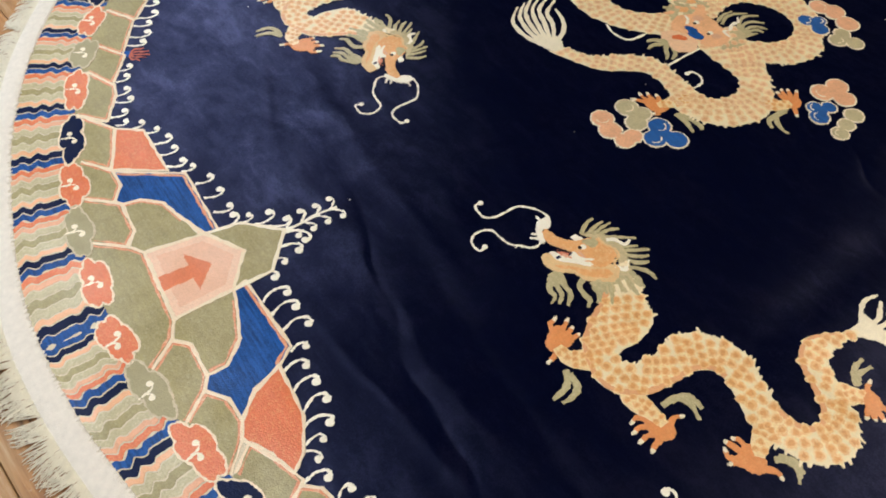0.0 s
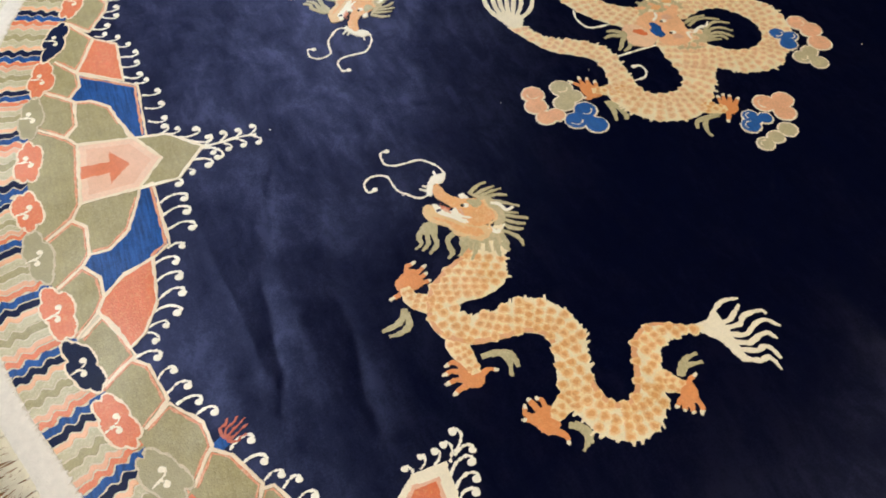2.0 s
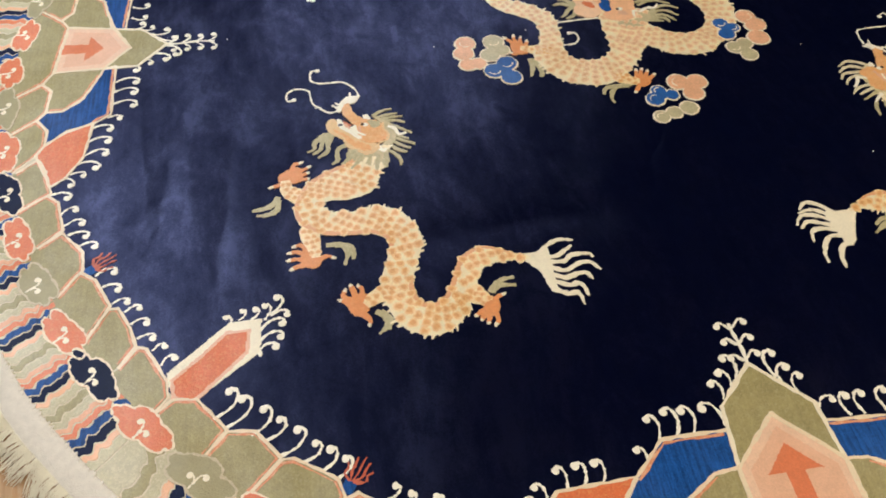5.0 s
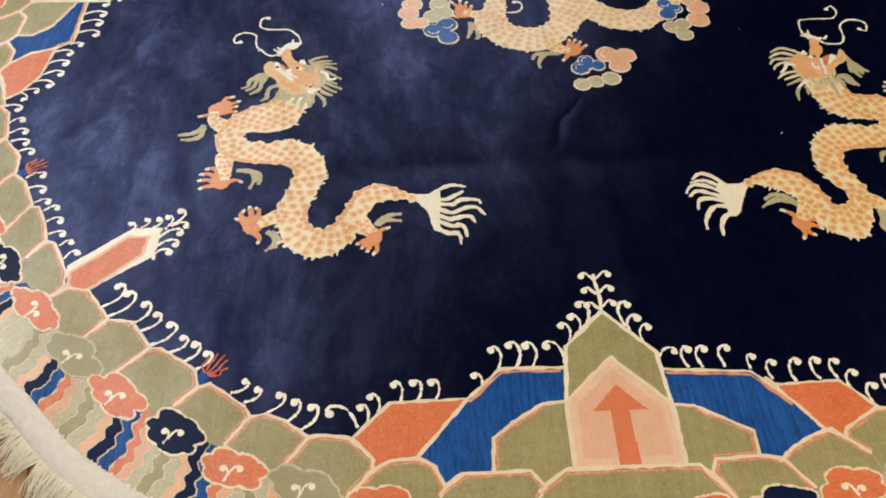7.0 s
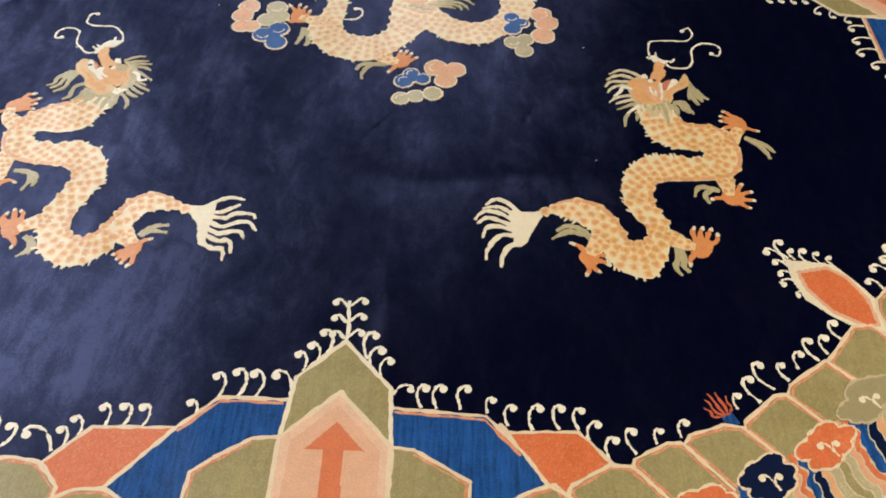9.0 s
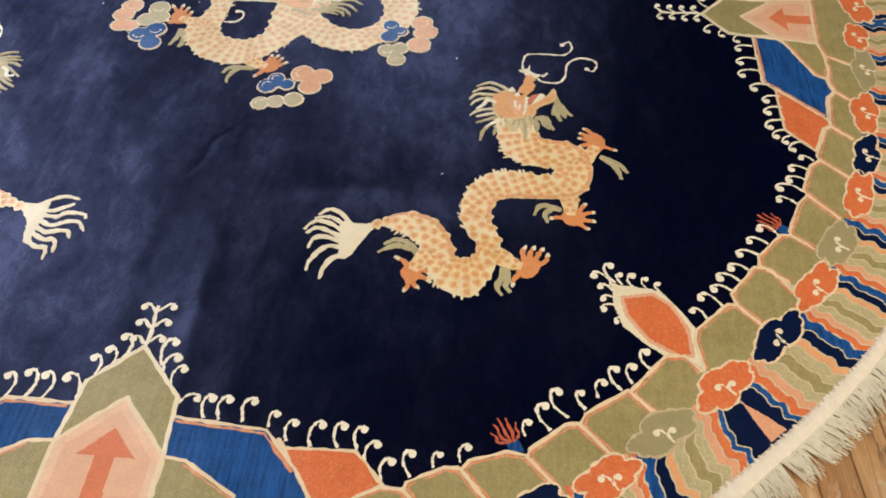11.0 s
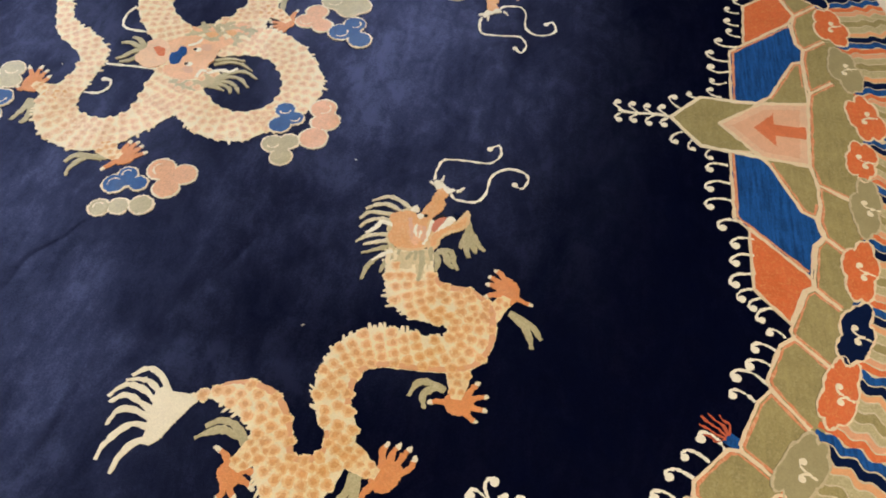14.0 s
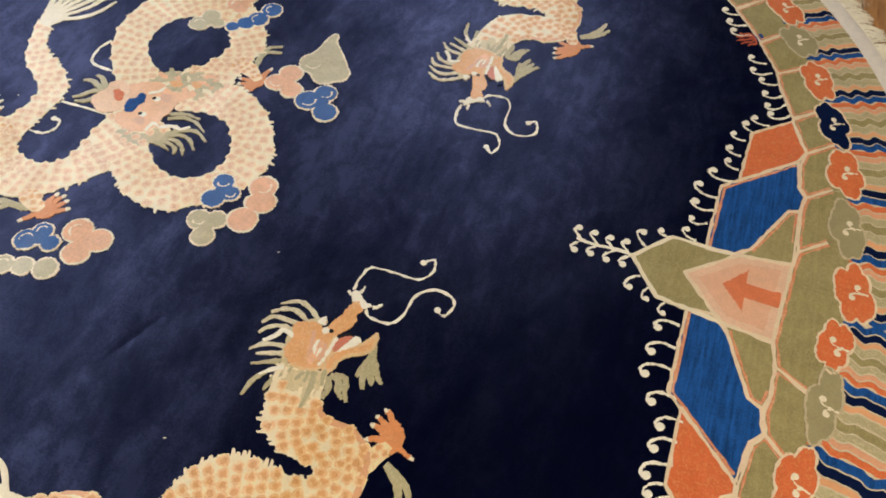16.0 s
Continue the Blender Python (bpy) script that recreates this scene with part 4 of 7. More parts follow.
def lozenge(c):
    """A corner lozenge: a coral core in a pink and a broad cream rim, with tendrils on its point."""
    outer = [spot(c, r, p) for r, p in c["outline"]]
    ob = part("lozenge", pad(bmesh.new(), stepped(outer, 0.01), Z_FIELD - 0.004, Z_PANEL + 0.0003), CREAM, rug, "coral lozenge in a pale pink and cream rim")
    core = [spot(c, r, p) for r, p in c["core"]]
    part("pink_rim", pad(bmesh.new(), stepped(inset(core, -0.0085), 0.01), Z_PANEL - 0.004, Z_PANEL + 0.0008), PINK, ob)
    part("core", pad(bmesh.new(), stepped(core, 0.01), Z_PANEL - 0.004, Z_PANEL + 0.0014), RED, ob)
    mid = np.mean(outer, axis=0)
    way = mid / np.linalg.norm(mid)
    for r, p, r1, p1 in c["tendrils"]:
        head = spot(c, r1, p1)
        scroll(spot(c, r, p), head, 1 if head[0] * way[1] - head[1] * way[0] < 0 else -1)


for c in (CORNER_SW, CORNER_SE, {**CORNER_SW, "axis": 90, "sense": 1}, {**CORNER_SW, "axis": 90}):
    lozenge(c)


FLAME = pile("wool_flame", (0.52, 0.11, 0.055), 0.2, gleam=0.05)


def fire(s):
    """A small flame in a blue cup, caught between two hills."""
    r, p = s["flame"]
    base = spot(s, r, p)
    out = base / np.linalg.norm(base)
    tan = np.array((-out[1], out[0])) * s["sense"]
    cup = part("flame", pad(bmesh.new(), [base - out * 0.014 + tan * 0.013, base - out * 0.014 - tan * 0.013, base + out * 0.014 - tan * 0.013, base + out * 0.014 + tan * 0.013], Z_FIELD - 0.003, Z_PANEL + 0.0002), BLUE, rug, "small coral flame in a blue cup")
    for w, l in ((-0.029, 0.042), (-0.018, 0.057), (-0.005, 0.064), (0.009, 0.059), (0.022, 0.044)):
        part("tongue", strip(bmesh.new(), [(*(base - out * 0.012 + tan * w * 0.2), 0.0026), (*(base - out * l * 0.5 + tan * w * 0.9), 0.0025), (*(base - out * l * 0.8 + tan * w * 0.85), 0.0023), (*(base - out * l * 1.08 + tan * w * 1.1), 0.0016)], Z_FIELD - 0.003, Z_PANEL + 0.0007, 3), FLAME, cup)


for s in SIDES:
    fire(s)

# clouds round the border, one to each turn of the wave stripes
CLOUD_RIM = pile("wool_cloud_rim", (0.52, 0.44, 0.28), 0.16, other=(0.62, 0.50, 0.33))
CLOUD_SAGE = pile("wool_cloud_sage", (0.345, 0.30, 0.16), 0.16, gleam=0.05)


def border_cloud(s, k):
    r, phi = s["clouds"][k]
    c = spot(s, r, phi)
    out = c / np.linalg.norm(c)
    tan = np.array((-out[1], out[0])) * s["sense"]
    even = 1 if s["axis"] in (0, 180) else 3
    col = RED if k % 2 == 0 else SAGE if k % 4 == even else INK
    near = [abs(s["clouds"][j][1] - phi) for j in (k - 1, k + 1) if 0 <= j < len(s["clouds"])]
    wide = radians(min(max(near), 6.2)) * r * 0.475
    deep = 0.037 + 0.007 * (s["axis"] == 0) * (s["sense"] > 0) + 0.004 * (s["axis"] in (-90, 90)) - 0.002 * (s["axis"] == 180)
    lob = []
    for a in np.linspace(0, 2 * math.pi, 85)[:-1]:
        f = 0.60
        for n in range(7):   # seven puffs round the middle
            b, d, q = a - 2 * math.pi * n / 7 - 0.22 * math.sin(2.1 * n + k), 0.60 + 0.07 * math.sin(1.7 * n + 2.3 * k), 0.40 + 0.05 * math.sin(2.9 * n + k)
            if abs(d * math.sin(b)) < q and math.cos(b) > 0:
                f = max(f, d * math.cos(b) + math.sqrt(q * q - (d * math.sin(b)) ** 2))
        lob.append(c + tan * wide * f * math.cos(a) - out * deep * f * math.sin(a))
    z = 0.0002 * (k % 2)
    ob = part("border_cloud", pad(bmesh.new(), stepped(lob, 0.01), Z_FIELD - 0.002, Z_LINE + 0.0005 + z, 0.0006), CLOUD_SAGE if col is SAGE else col, rug)
    line = bmesh.new()
    strip(line, [(*q, 0.0025) for q in lob + [lob[0]]], Z_FIELD, Z_TOP + z, 1)
    part("contour", line, CLOUD_RIM if col is SAGE else CONTOUR, ob)
    for sd in (1, -1):
        q = [c + tan * (sd * x + 0.003) + out * (y + 0.006 * sd) for x, y in ((0.001, 0.024), (0.001, 0.012), (0.004, 0.002), (0.013, -0.004), (0.020, 0.001))]
        curl = strip(bmesh.new(), [(*p, 0.0022) for p in q], Z_FIELD, Z_TOP + 0.0004 + z, 4)
        knob(curl, q[-1] - tan * sd * 0.004, 0.0072, Z_FIELD, Z_TOP + 0.0006 + z)
        part("curl", curl, CREAM, ob)


for s in SIDES:
    for k in range(9):
        if k < 8 or s["sense"] > 0:   # the corner's cloud belongs to both sides
            border_cloud(s, k)

# wave stripes out to the edge
ROSE = pile("wool_rose", (0.71, 0.36, 0.21), 0.16)
STRIPES = [(0.0, 0.136, BLUE), (0.136, 0.274, INK), (0.274, 0.377, SALMON), (0.377, 0.519, SAGE_PALE), (0.519, 0.66, SAGE), (0.66, 0.783, SAGE_PALE), (0.783, 0.887, ROSE), (0.887, 1.0, RED)]


def stripe(bm, s, p0, p1, k):
    gap = math.degrees(0.0020 / 1.8)
    lean = -1.1 if s["axis"] in (-90, 90) else 0.0
    n = 43
    lo, hi = [], []
    for i in range(n):
        u = i / (n - 1)
        v = i / 3
        saw = 0.0046 * (2 * abs((v / 4) % 1 * 2 - 1) - 1) + 0.003 * math.sin(2.1 * v + k) + (0.007 * math.sin(0.55 * v) if s["axis"] == -90 else 0)
        saw = round(saw / KNOT) * KNOT
        for row, p, g in ((lo, p0, gap), (hi, p1, -gap)):
            p = max(p + g + lean * u * (0.05 < p < s["clouds"][8][1] - 0.1), 0)
            inner = cloud_r(s, p) - 0.01
            q = spot(s, inner + (ring_at(EDGE, angle(s, p)) - 0.004 - inner) * u, p)
            t = np.array((-q[1], q[0])) / np.linalg.norm(q) * s["sense"]
            row.append(q + t * saw * (0.05 < p < s["clouds"][8][1] - 0.1) + np.random.uniform(-1, 1, 2) * 0.0007)
    pad(bm, lo + hi[::-1], Z_FIELD - 0.002, Z_PANEL, 0.0007)


for s in SIDES:
    if s["sense"] > 0 and s is not WEST_S:
        e = s["clouds"][8][1]
        rim = lambda p, u: spot(s, cloud_r(s, p) + (ring_at(EDGE, angle(s, p)) - 0.004 - cloud_r(s, p)) * u, p)
        wedge = [rim(e, 0.34), rim(e - 0.38, 0.6), rim(e - 0.72, 0.97), rim(e + 0.72, 0.97), rim(e + 0.38, 0.6)]
        part("corner_wedge", pad(bmesh.new(), stepped(wedge, 0.012), Z_FIELD - 0.002, Z_PANEL + 0.001), ROSE, rug)

rest = {}
for s in SIDES:
    at = [p for r, p in s["clouds"]]
    fan = s is WEST_S or s is SOUTH_W   # a sage fan fills this corner; the others have dark stripes and a wedge
    turns = [0.0] + [(p + q) / 2 for p, q in zip(at, at[1:])] + [at[8]]
    if s is SOUTH_W:
        turns = [0.0, 8.1, 14.3, 20.6, 27.0, 33.1, 40.0, at[8]]
    elif not fan:
        turns[8] += 0.36 * (at[8] - turns[8])
    last = len(turns) - 2
    for k in range(last + 1):
        pitch = turns[k + 1] - turns[k] if k < last else min(2 * (at[8] - turns[last]), 6.6)
        for a, b, col in STRIPES:
            p0, p1 = turns[k] + a * pitch, min(turns[k] + b * pitch, at[8])
            if p1 - p0 < 0.12:
                continue
            if k == last and fan:
                if a > 0.7:
                    continue
                if a > 0.6:
                    p1 = at[8]
            elif k == last and a >= 0.13:   # the dark stripes of both sides meet at the corner
                if a > 0.15:
                    continue
                p1 = at[8]
            if s["axis"] == 90 or (s["axis"] in (0, 180) and s["sense"] * (1 if s["axis"] == 0 else -1) > 0 and k > 3) or (s["axis"] == -90 and k < 3):
                stripe(rest.setdefault(col.name, (bmesh.new(), col))[0], s, p0, p1, k)
            else:
                bm = bmesh.new()
                stripe(bm, s, p0, p1, k)
                part("wave_stripe", bm, col, rug)
for bm, col in rest.values():
    tagged(part("far_wave_stripes", bm, col, rug), kind="stuff")


# ---- binding and fringe ----
def edge_at(a):
    return ring_at(EDGE, a)


def band_at(a):
    """The binding is narrower on one quarter, where the pile grew over it."""
    d = (math.degrees(a) + 45 + 180) % 360 - 180
    return 1.22 - 0.62 * math.exp(-(d / 38) ** 2)


bm = bmesh.new()
prof = [(-0.004, 0.006), (-0.002, 0.0155), (0.006, 0.0175), (0.024, 0.0165), (0.040, 0.012), (0.051, 0.005), (0.051, 0.0008)]
rows = []
N = 420
for i in range(N):
    a = 2 * math.pi * i / N
    wob = 0.003 * noise.noise(Vector((math.cos(a) * 6, math.sin(a) * 6, 1)))
    g = band_at(a)
    rows.append([bm.verts.new(((edge_at(a) + o * g * (1 + wob * 40) + wob) * math.cos(a), (edge_at(a) + o * g * (1 + wob * 40) + wob) * math.sin(a), z)) for o, z in prof])
for i in range(N):
    for k in range(len(prof) - 1):
        bm.faces.new((rows[i][k], rows[i][k + 1], rows[(i + 1) % N][k + 1], rows[(i + 1) % N][k]))
for f in bm.faces:
    f.smooth = True
part("binding", bm, BINDING, rug, "white cotton band sewn round the edge")

# wisps of the band that lie over the ends of the stripes
bm = bmesh.new()
for i in range(900):
    a = 2 * math.pi * (i + random.uniform(-0.4, 0.4)) / 900
    w, l = random.uniform(0.004, 0.009), random.uniform(0.002, 0.009)
    r, c, t = edge_at(a), np.array((math.cos(a), math.sin(a))), np.array((-math.sin(a), math.cos(a)))
    pad(bm, [c * (r + 0.006) - t * w, c * (r + 0.006) + t * w, c * (r - l * 0.7) + t * w * 0.5, c * (r - l) - t * w * 0.2], 0.012, 0.0172, 0.0010)
tagged(part("binding_wisp", bm, BINDING, rug, "loose wisps of white cotton"), kind="stuff")


def fringe():
    """Twisted cotton threads in small tassels, lying on the boards."""
    rng = np.random.RandomState(5)
    verts, faces = [], []
    count = 2100
    clump = [(rng.uniform(-0.28, 0.28), rng.uniform(-0.4, 0.4)) for _ in range(count // 5 + 1)]
    for i in range(count):
        a = 2 * math.pi * (i + rng.uniform(-0.3, 0.3)) / count
        lean0 = 0.35 * noise.noise(Vector((math.cos(a) * 9, math.sin(a) * 9, 4)))
        for j in range(5):
            r0 = edge_at(a) + 0.043 * band_at(a)
            length = rng.uniform(0.042, 0.074)
            lean = lean0 + clump[i // 5][0] + rng.uniform(-0.14, 0.14)
            curl = clump[i // 5][1] + rng.uniform(-0.2, 0.2)
            c, s = math.cos(a), math.sin(a)
            w = rng.uniform(0.0013, 0.0020)
            off = rng.uniform(-0.003, 0.003)
            lift = rng.uniform(0.004, 0.010)
            base = len(verts)
            for k in range(5):
                u = k / 4
                d = r0 + length * u
                t = off + length * (lean * u + curl * u * u)
                z = 0.006 * (1 - u) + lift * math.sin(u * math.pi) * 0.8 + 0.0015
                ww = w * (1 - 0.45 * u)
                x, y = d * c - t * s, d * s + t * c
                verts.append((x - ww * -s, y - ww * c, z))
                verts.append((x, y, z + ww * 1.3))
                verts.append((x + ww * -s, y + ww * c, z))
            for k in range(4):
                p = base + 3 * k
                faces.append((p, p + 3, p + 4, p + 1))
                faces.append((p + 1, p + 4, p + 5, p + 2))
    me = bpy.data.meshes.new("fringe")
    me.from_pydata(verts, [], faces)
    me.materials.append(THREAD)
    ob = new("fringe", me)
    ob.parent = rug
    return tagged(ob, "loose cream cotton fringe", kind="stuff")


fringe()

# bits of pale lint caught in the nap
bm = bmesh.new()
rng = random.Random(11)
for k in range(14):
    r, t, u = 1.4 * math.sqrt(rng.random()), rng.uniform(0, 6.283), rng.uniform(0, 3.14)
    l = rng.choice((0.0009, 0.0012, 0.0016, 0.0030))
    c = np.array((r * math.cos(t), r * math.sin(t)))
    d = np.array((math.cos(u), math.sin(u))) * l
    strip(bm, [(*(c - d), 0.0007), (*(c + d[::-1] * 0.2), 0.0008), (*(c + d), 0.0006)], Z_FIELD, Z_FIELD + 0.0012, 2, 0.0003)
tagged(part("lint", bm, THREAD, rug), kind="stuff")

# ---- the dragons ----
# drawings of the two corner dragons, in metres on the rug: spine with half widths, then the points of limbs, head and tail
WEST = {"hand": 1}
WEST["BODY"] = [(-0.736, -0.532, 0.033, -0.57), (-0.759, -0.58, 0.042, -0.5), (-0.806, -0.627, 0.07, -0.48), (-0.843, -0.656, 0.078, -0.39), (-0.879, -0.674, 0.06, -0.38), (-0.909, -0.689, 0.039, -0.13), (-0.917, -0.713, 0.038, 0.16), (-0.912, -0.741, 0.036, 0.26), (-0.89, -0.756, 0.042, 0.54), (-0.851, -0.771, 0.046, 0.77), (-0.794, -0.774, 0.048, 0.94), (-0.757, -0.774, 0.046, 1.12), (-0.719, -0.794, 0.045, 0.97), (-0.698, -0.827, 0.043, 0.61)] + [(-0.694, -0.87, 0.044, 0.26), (-0.714, -0.925, 0.037, -0.07), (-0.728, -0.973, 0.039, -0.07), (-0.723, -1.019, 0.036, 0.2), (-0.709, -1.056, 0.04, 0.66), (-0.68, -1.08, 0.042, 1.09), (-0.643, -1.083, 0.046, 1.43), (-0.606, -1.059, 0.043, 1.81), (-0.58, -1.013, 0.041, 1.94), (-0.56, -0.968, 0.038, 2.01), (-0.539, -0.938, 0.033, 1.93), (-0.504, -0.923, 0.027, 1.77), (-0.466, -0.931, 0.018, 1.75), (-0.43, -0.942, 0.009, 1.76), (-0.406, -0.95, 0.007, 0.99)]
WEST["MANE"] = [(-0.7267, -0.4005), (-0.7006, -0.4171), (-0.6786, -0.436), (-0.6709, -0.4688), (-0.6722, -0.4976), (-0.6859, -0.5209), (-0.6955, -0.5416), (-0.7094, -0.562), (-0.7257, -0.5848), (-0.7508, -0.5891), (-0.7687, -0.5711), (-0.7874, -0.5744), (-0.7926, -0.5433), (-0.8019, -0.5211), (-0.7639, -0.5272), (-0.722, -0.5253), (-0.6986, -0.4966), (-0.6965, -0.4487), (-0.7084, -0.428)]
WEST["JAW"] = [(-0.8501, -0.4067), (-0.8397, -0.399), (-0.8237, -0.4035), (-0.8236, -0.4251), (-0.8086, -0.4428), (-0.7931, -0.4586), (-0.7791, -0.4777), (-0.7506, -0.4968), (-0.7232, -0.5116), (-0.7263, -0.5348), (-0.7539, -0.5442), (-0.7721, -0.5294), (-0.7931, -0.521), (-0.8084, -0.5055), (-0.814, -0.4807), (-0.8357, -0.4625), (-0.8499, -0.4435), (-0.8522, -0.4233)]
WEST["CHIN"] = [(-0.8371, -0.4371), (-0.8078, -0.4585), (-0.7832, -0.4874), (-0.7486, -0.509), (-0.74, -0.5293), (-0.7585, -0.5349), (-0.7811, -0.5165), (-0.8018, -0.4969), (-0.8069, -0.4741), (-0.828, -0.4542)]
WEST["FACE"] = [(-0.803, -0.3476), (-0.7831, -0.3432), (-0.7781, -0.3718), (-0.7665, -0.3947), (-0.7501, -0.4093), (-0.7236, -0.4179), (-0.7048, -0.4334), (-0.7041, -0.4555), (-0.692, -0.4721), (-0.6979, -0.495), (-0.7158, -0.505), (-0.7402, -0.5066), (-0.7638, -0.4934), (-0.7705, -0.4677), (-0.7719, -0.4361), (-0.7825, -0.426), (-0.7928, -0.404), (-0.804, -0.3876), (-0.8061, -0.3667)]
WEST["TEETH"] = [(-0.8218, -0.4023), (-0.8097, -0.4091), (-0.8032, -0.4294), (-0.7841, -0.4371), (-0.7723, -0.4301), (-0.7731, -0.4532), (-0.7619, -0.4615), (-0.7503, -0.4758), (-0.7578, -0.4863), (-0.7767, -0.4825), (-0.7889, -0.4661), (-0.8044, -0.4503), (-0.8224, -0.4295)]
WEST["MOUTH"] = [(-0.8026, -0.4061), (-0.7825, -0.426), (-0.7963, -0.4341), (-0.8038, -0.4272)]
WEST["PATCH"] = [(-0.7374, -0.4183), (-0.7084, -0.428), (-0.71, -0.4452), (-0.7272, -0.4502), (-0.7368, -0.4345)]
WEST["HORN"] = [(-0.7514, -0.3947), (-0.7383, -0.3959), (-0.7313, -0.4148), (-0.7475, -0.4103)]
WEST["NOSE"] = [(-0.8051, -0.3303), (-0.7881, -0.3142), (-0.7747, -0.3112), (-0.7548, -0.315), (-0.7609, -0.3335), (-0.7792, -0.3448), (-0.7922, -0.3396), (-0.8032, -0.3556), (-0.8114, -0.3726), (-0.8204, -0.369), (-0.8161, -0.3504)]
WEST["BEARD"] = [(-0.8657, -0.4505), (-0.8481, -0.4499), (-0.835, -0.4609), (-0.8391, -0.4782), (-0.8499, -0.4907), (-0.8722, -0.4817), (-0.8821, -0.4703)]
WEST["TAIL"] = [(-0.4251, -0.9343), (-0.3899, -0.9359), (-0.3616, -0.9265), (-0.3569, -0.9412), (-0.3566, -0.9729), (-0.3606, -1.01), (-0.3603, -1.0404), (-0.3549, -1.053), (-0.3731, -1.0545), (-0.3826, -1.0314), (-0.3887, -0.9986), (-0.4064, -0.9715), (-0.4218, -0.9513)]
WEST["RIM"] = [(-0.6994, -0.4316), (-0.7008, -0.4549), (-0.6892, -0.4791), (-0.6956, -0.4998), (-0.718, -0.5099), (-0.7256, -0.5332), (-0.7546, -0.5457), (-0.7765, -0.5295)]
WEST["GAP"] = [(-0.8045, -0.4073), (-0.7931, -0.4158), (-0.7845, -0.4271)]
WEST["EYE"] = [(-0.7472, -0.4342), (-0.7549, -0.4312)]
WEST["DARK"] = [(-0.8145, -0.4209), (-0.8147, -0.4287)]
WEST["WH1"] = [(-0.8628, -0.1876), (-0.8783, -0.188), (-0.8844, -0.2052), (-0.8825, -0.2298), (-0.8586, -0.2436), (-0.8212, -0.2458), (-0.7956, -0.2474), (-0.7772, -0.2634), (-0.7605, -0.2873), (-0.7554, -0.3127), (-0.7592, -0.3258)]
WEST["WH2"] = [(-0.9352, -0.3026), (-0.9525, -0.3058), (-0.9555, -0.2843), (-0.9505, -0.2698), (-0.9318, -0.2586), (-0.9102, -0.261), (-0.8918, -0.2726), (-0.8886, -0.3009), (-0.8841, -0.3252), (-0.8668, -0.3463), (-0.8476, -0.3661), (-0.8282, -0.3698), (-0.8157, -0.3608)]
WEST["NOSE_POINTS"] = [[(-0.7789, -0.3179), (-0.7779, -0.3078), (-0.7783, -0.2971)], [(-0.8156, -0.3567), (-0.8233, -0.3496), (-0.8323, -0.3419)], [(-0.812, -0.3439), (-0.8171, -0.3378), (-0.823, -0.3334)]]
WEST["MANE_UPPER"] = [[(-0.7241, -0.4016), (-0.6933, -0.3834), (-0.6691, -0.3807)], [(-0.7194, -0.4116), (-0.6818, -0.4023), (-0.6563, -0.4003)], [(-0.7039, -0.4178), (-0.6719, -0.4144), (-0.6439, -0.4135)], [(-0.6972, -0.4265), (-0.6629, -0.4282), (-0.6392, -0.4398)], [(-0.6835, -0.44), (-0.6583, -0.4581), (-0.6259, -0.483)], [(-0.6773, -0.4761), (-0.6587, -0.4914), (-0.6387, -0.5033)], [(-0.6795, -0.4908), (-0.6522, -0.5095), (-0.623, -0.527)]]
WEST["MANE_LOWER"] = [[(-0.683, -0.5048), (-0.6581, -0.5283), (-0.6363, -0.5389)], [(-0.689, -0.5177), (-0.6736, -0.5391), (-0.6489, -0.5528)], [(-0.7003, -0.5359), (-0.6746, -0.5631), (-0.6684, -0.5841), (-0.6714, -0.5994)], [(-0.7093, -0.5491), (-0.7022, -0.5686), (-0.6999, -0.5824)], [(-0.7207, -0.5612), (-0.7126, -0.5846), (-0.7065, -0.5997)]]
WEST["MANE_PALE"] = [[(-0.6873, -0.4484), (-0.6709, -0.459), (-0.662, -0.4822), (-0.6408, -0.479)], [(-0.7223, -0.5195), (-0.7107, -0.5392), (-0.6986, -0.529), (-0.6842, -0.5235)]]
WEST["BEARD_LOCKS"] = [[(-0.8482, -0.4575), (-0.8746, -0.4695), (-0.8895, -0.4859), (-0.8896, -0.5042), (-0.9091, -0.5146)], [(-0.8458, -0.4661), (-0.8672, -0.4837), (-0.8748, -0.5102), (-0.8963, -0.5251)], [(-0.8433, -0.4671), (-0.853, -0.4913), (-0.8577, -0.5207), (-0.8835, -0.5393)], [(-0.8039, -0.5017), (-0.8286, -0.5159), (-0.8321, -0.5419), (-0.8324, -0.5563), (-0.8491, -0.5692)], [(-0.783, -0.5176), (-0.8012, -0.5398), (-0.8017, -0.5578), (-0.8236, -0.5724)], [(-0.7747, -0.5321), (-0.7918, -0.5582), (-0.7973, -0.5776)]]
WEST["TAIL_UPPER"] = [[(-0.3815, -0.9408), (-0.3556, -0.9175), (-0.3251, -0.9053), (-0.2911, -0.9124)], [(-0.3751, -0.9529), (-0.3439, -0.9544), (-0.3194, -0.9403), (-0.2986, -0.9275)], [(-0.3703, -0.9674), (-0.3293, -0.9714), (-0.3038, -0.9562), (-0.2645, -0.9575), (-0.2561, -0.9706)], [(-0.369, -0.9804), (-0.331, -0.9989), (-0.2992, -0.9851), (-0.2683, -0.9833), (-0.2472, -1.0093)]]
WEST["TAIL_LOWER"] = [[(-0.3711, -0.9981), (-0.3381, -1.0191), (-0.3035, -1.0115), (-0.283, -1.0136), (-0.2736, -1.0329)], [(-0.3722, -1.0205), (-0.3321, -1.0412), (-0.3128, -1.0385), (-0.3007, -1.0479), (-0.296, -1.0768)], [(-0.3749, -1.0449), (-0.3416, -1.0643), (-0.3199, -1.0642), (-0.3122, -1.0791), (-0.3118, -1.0999)]]
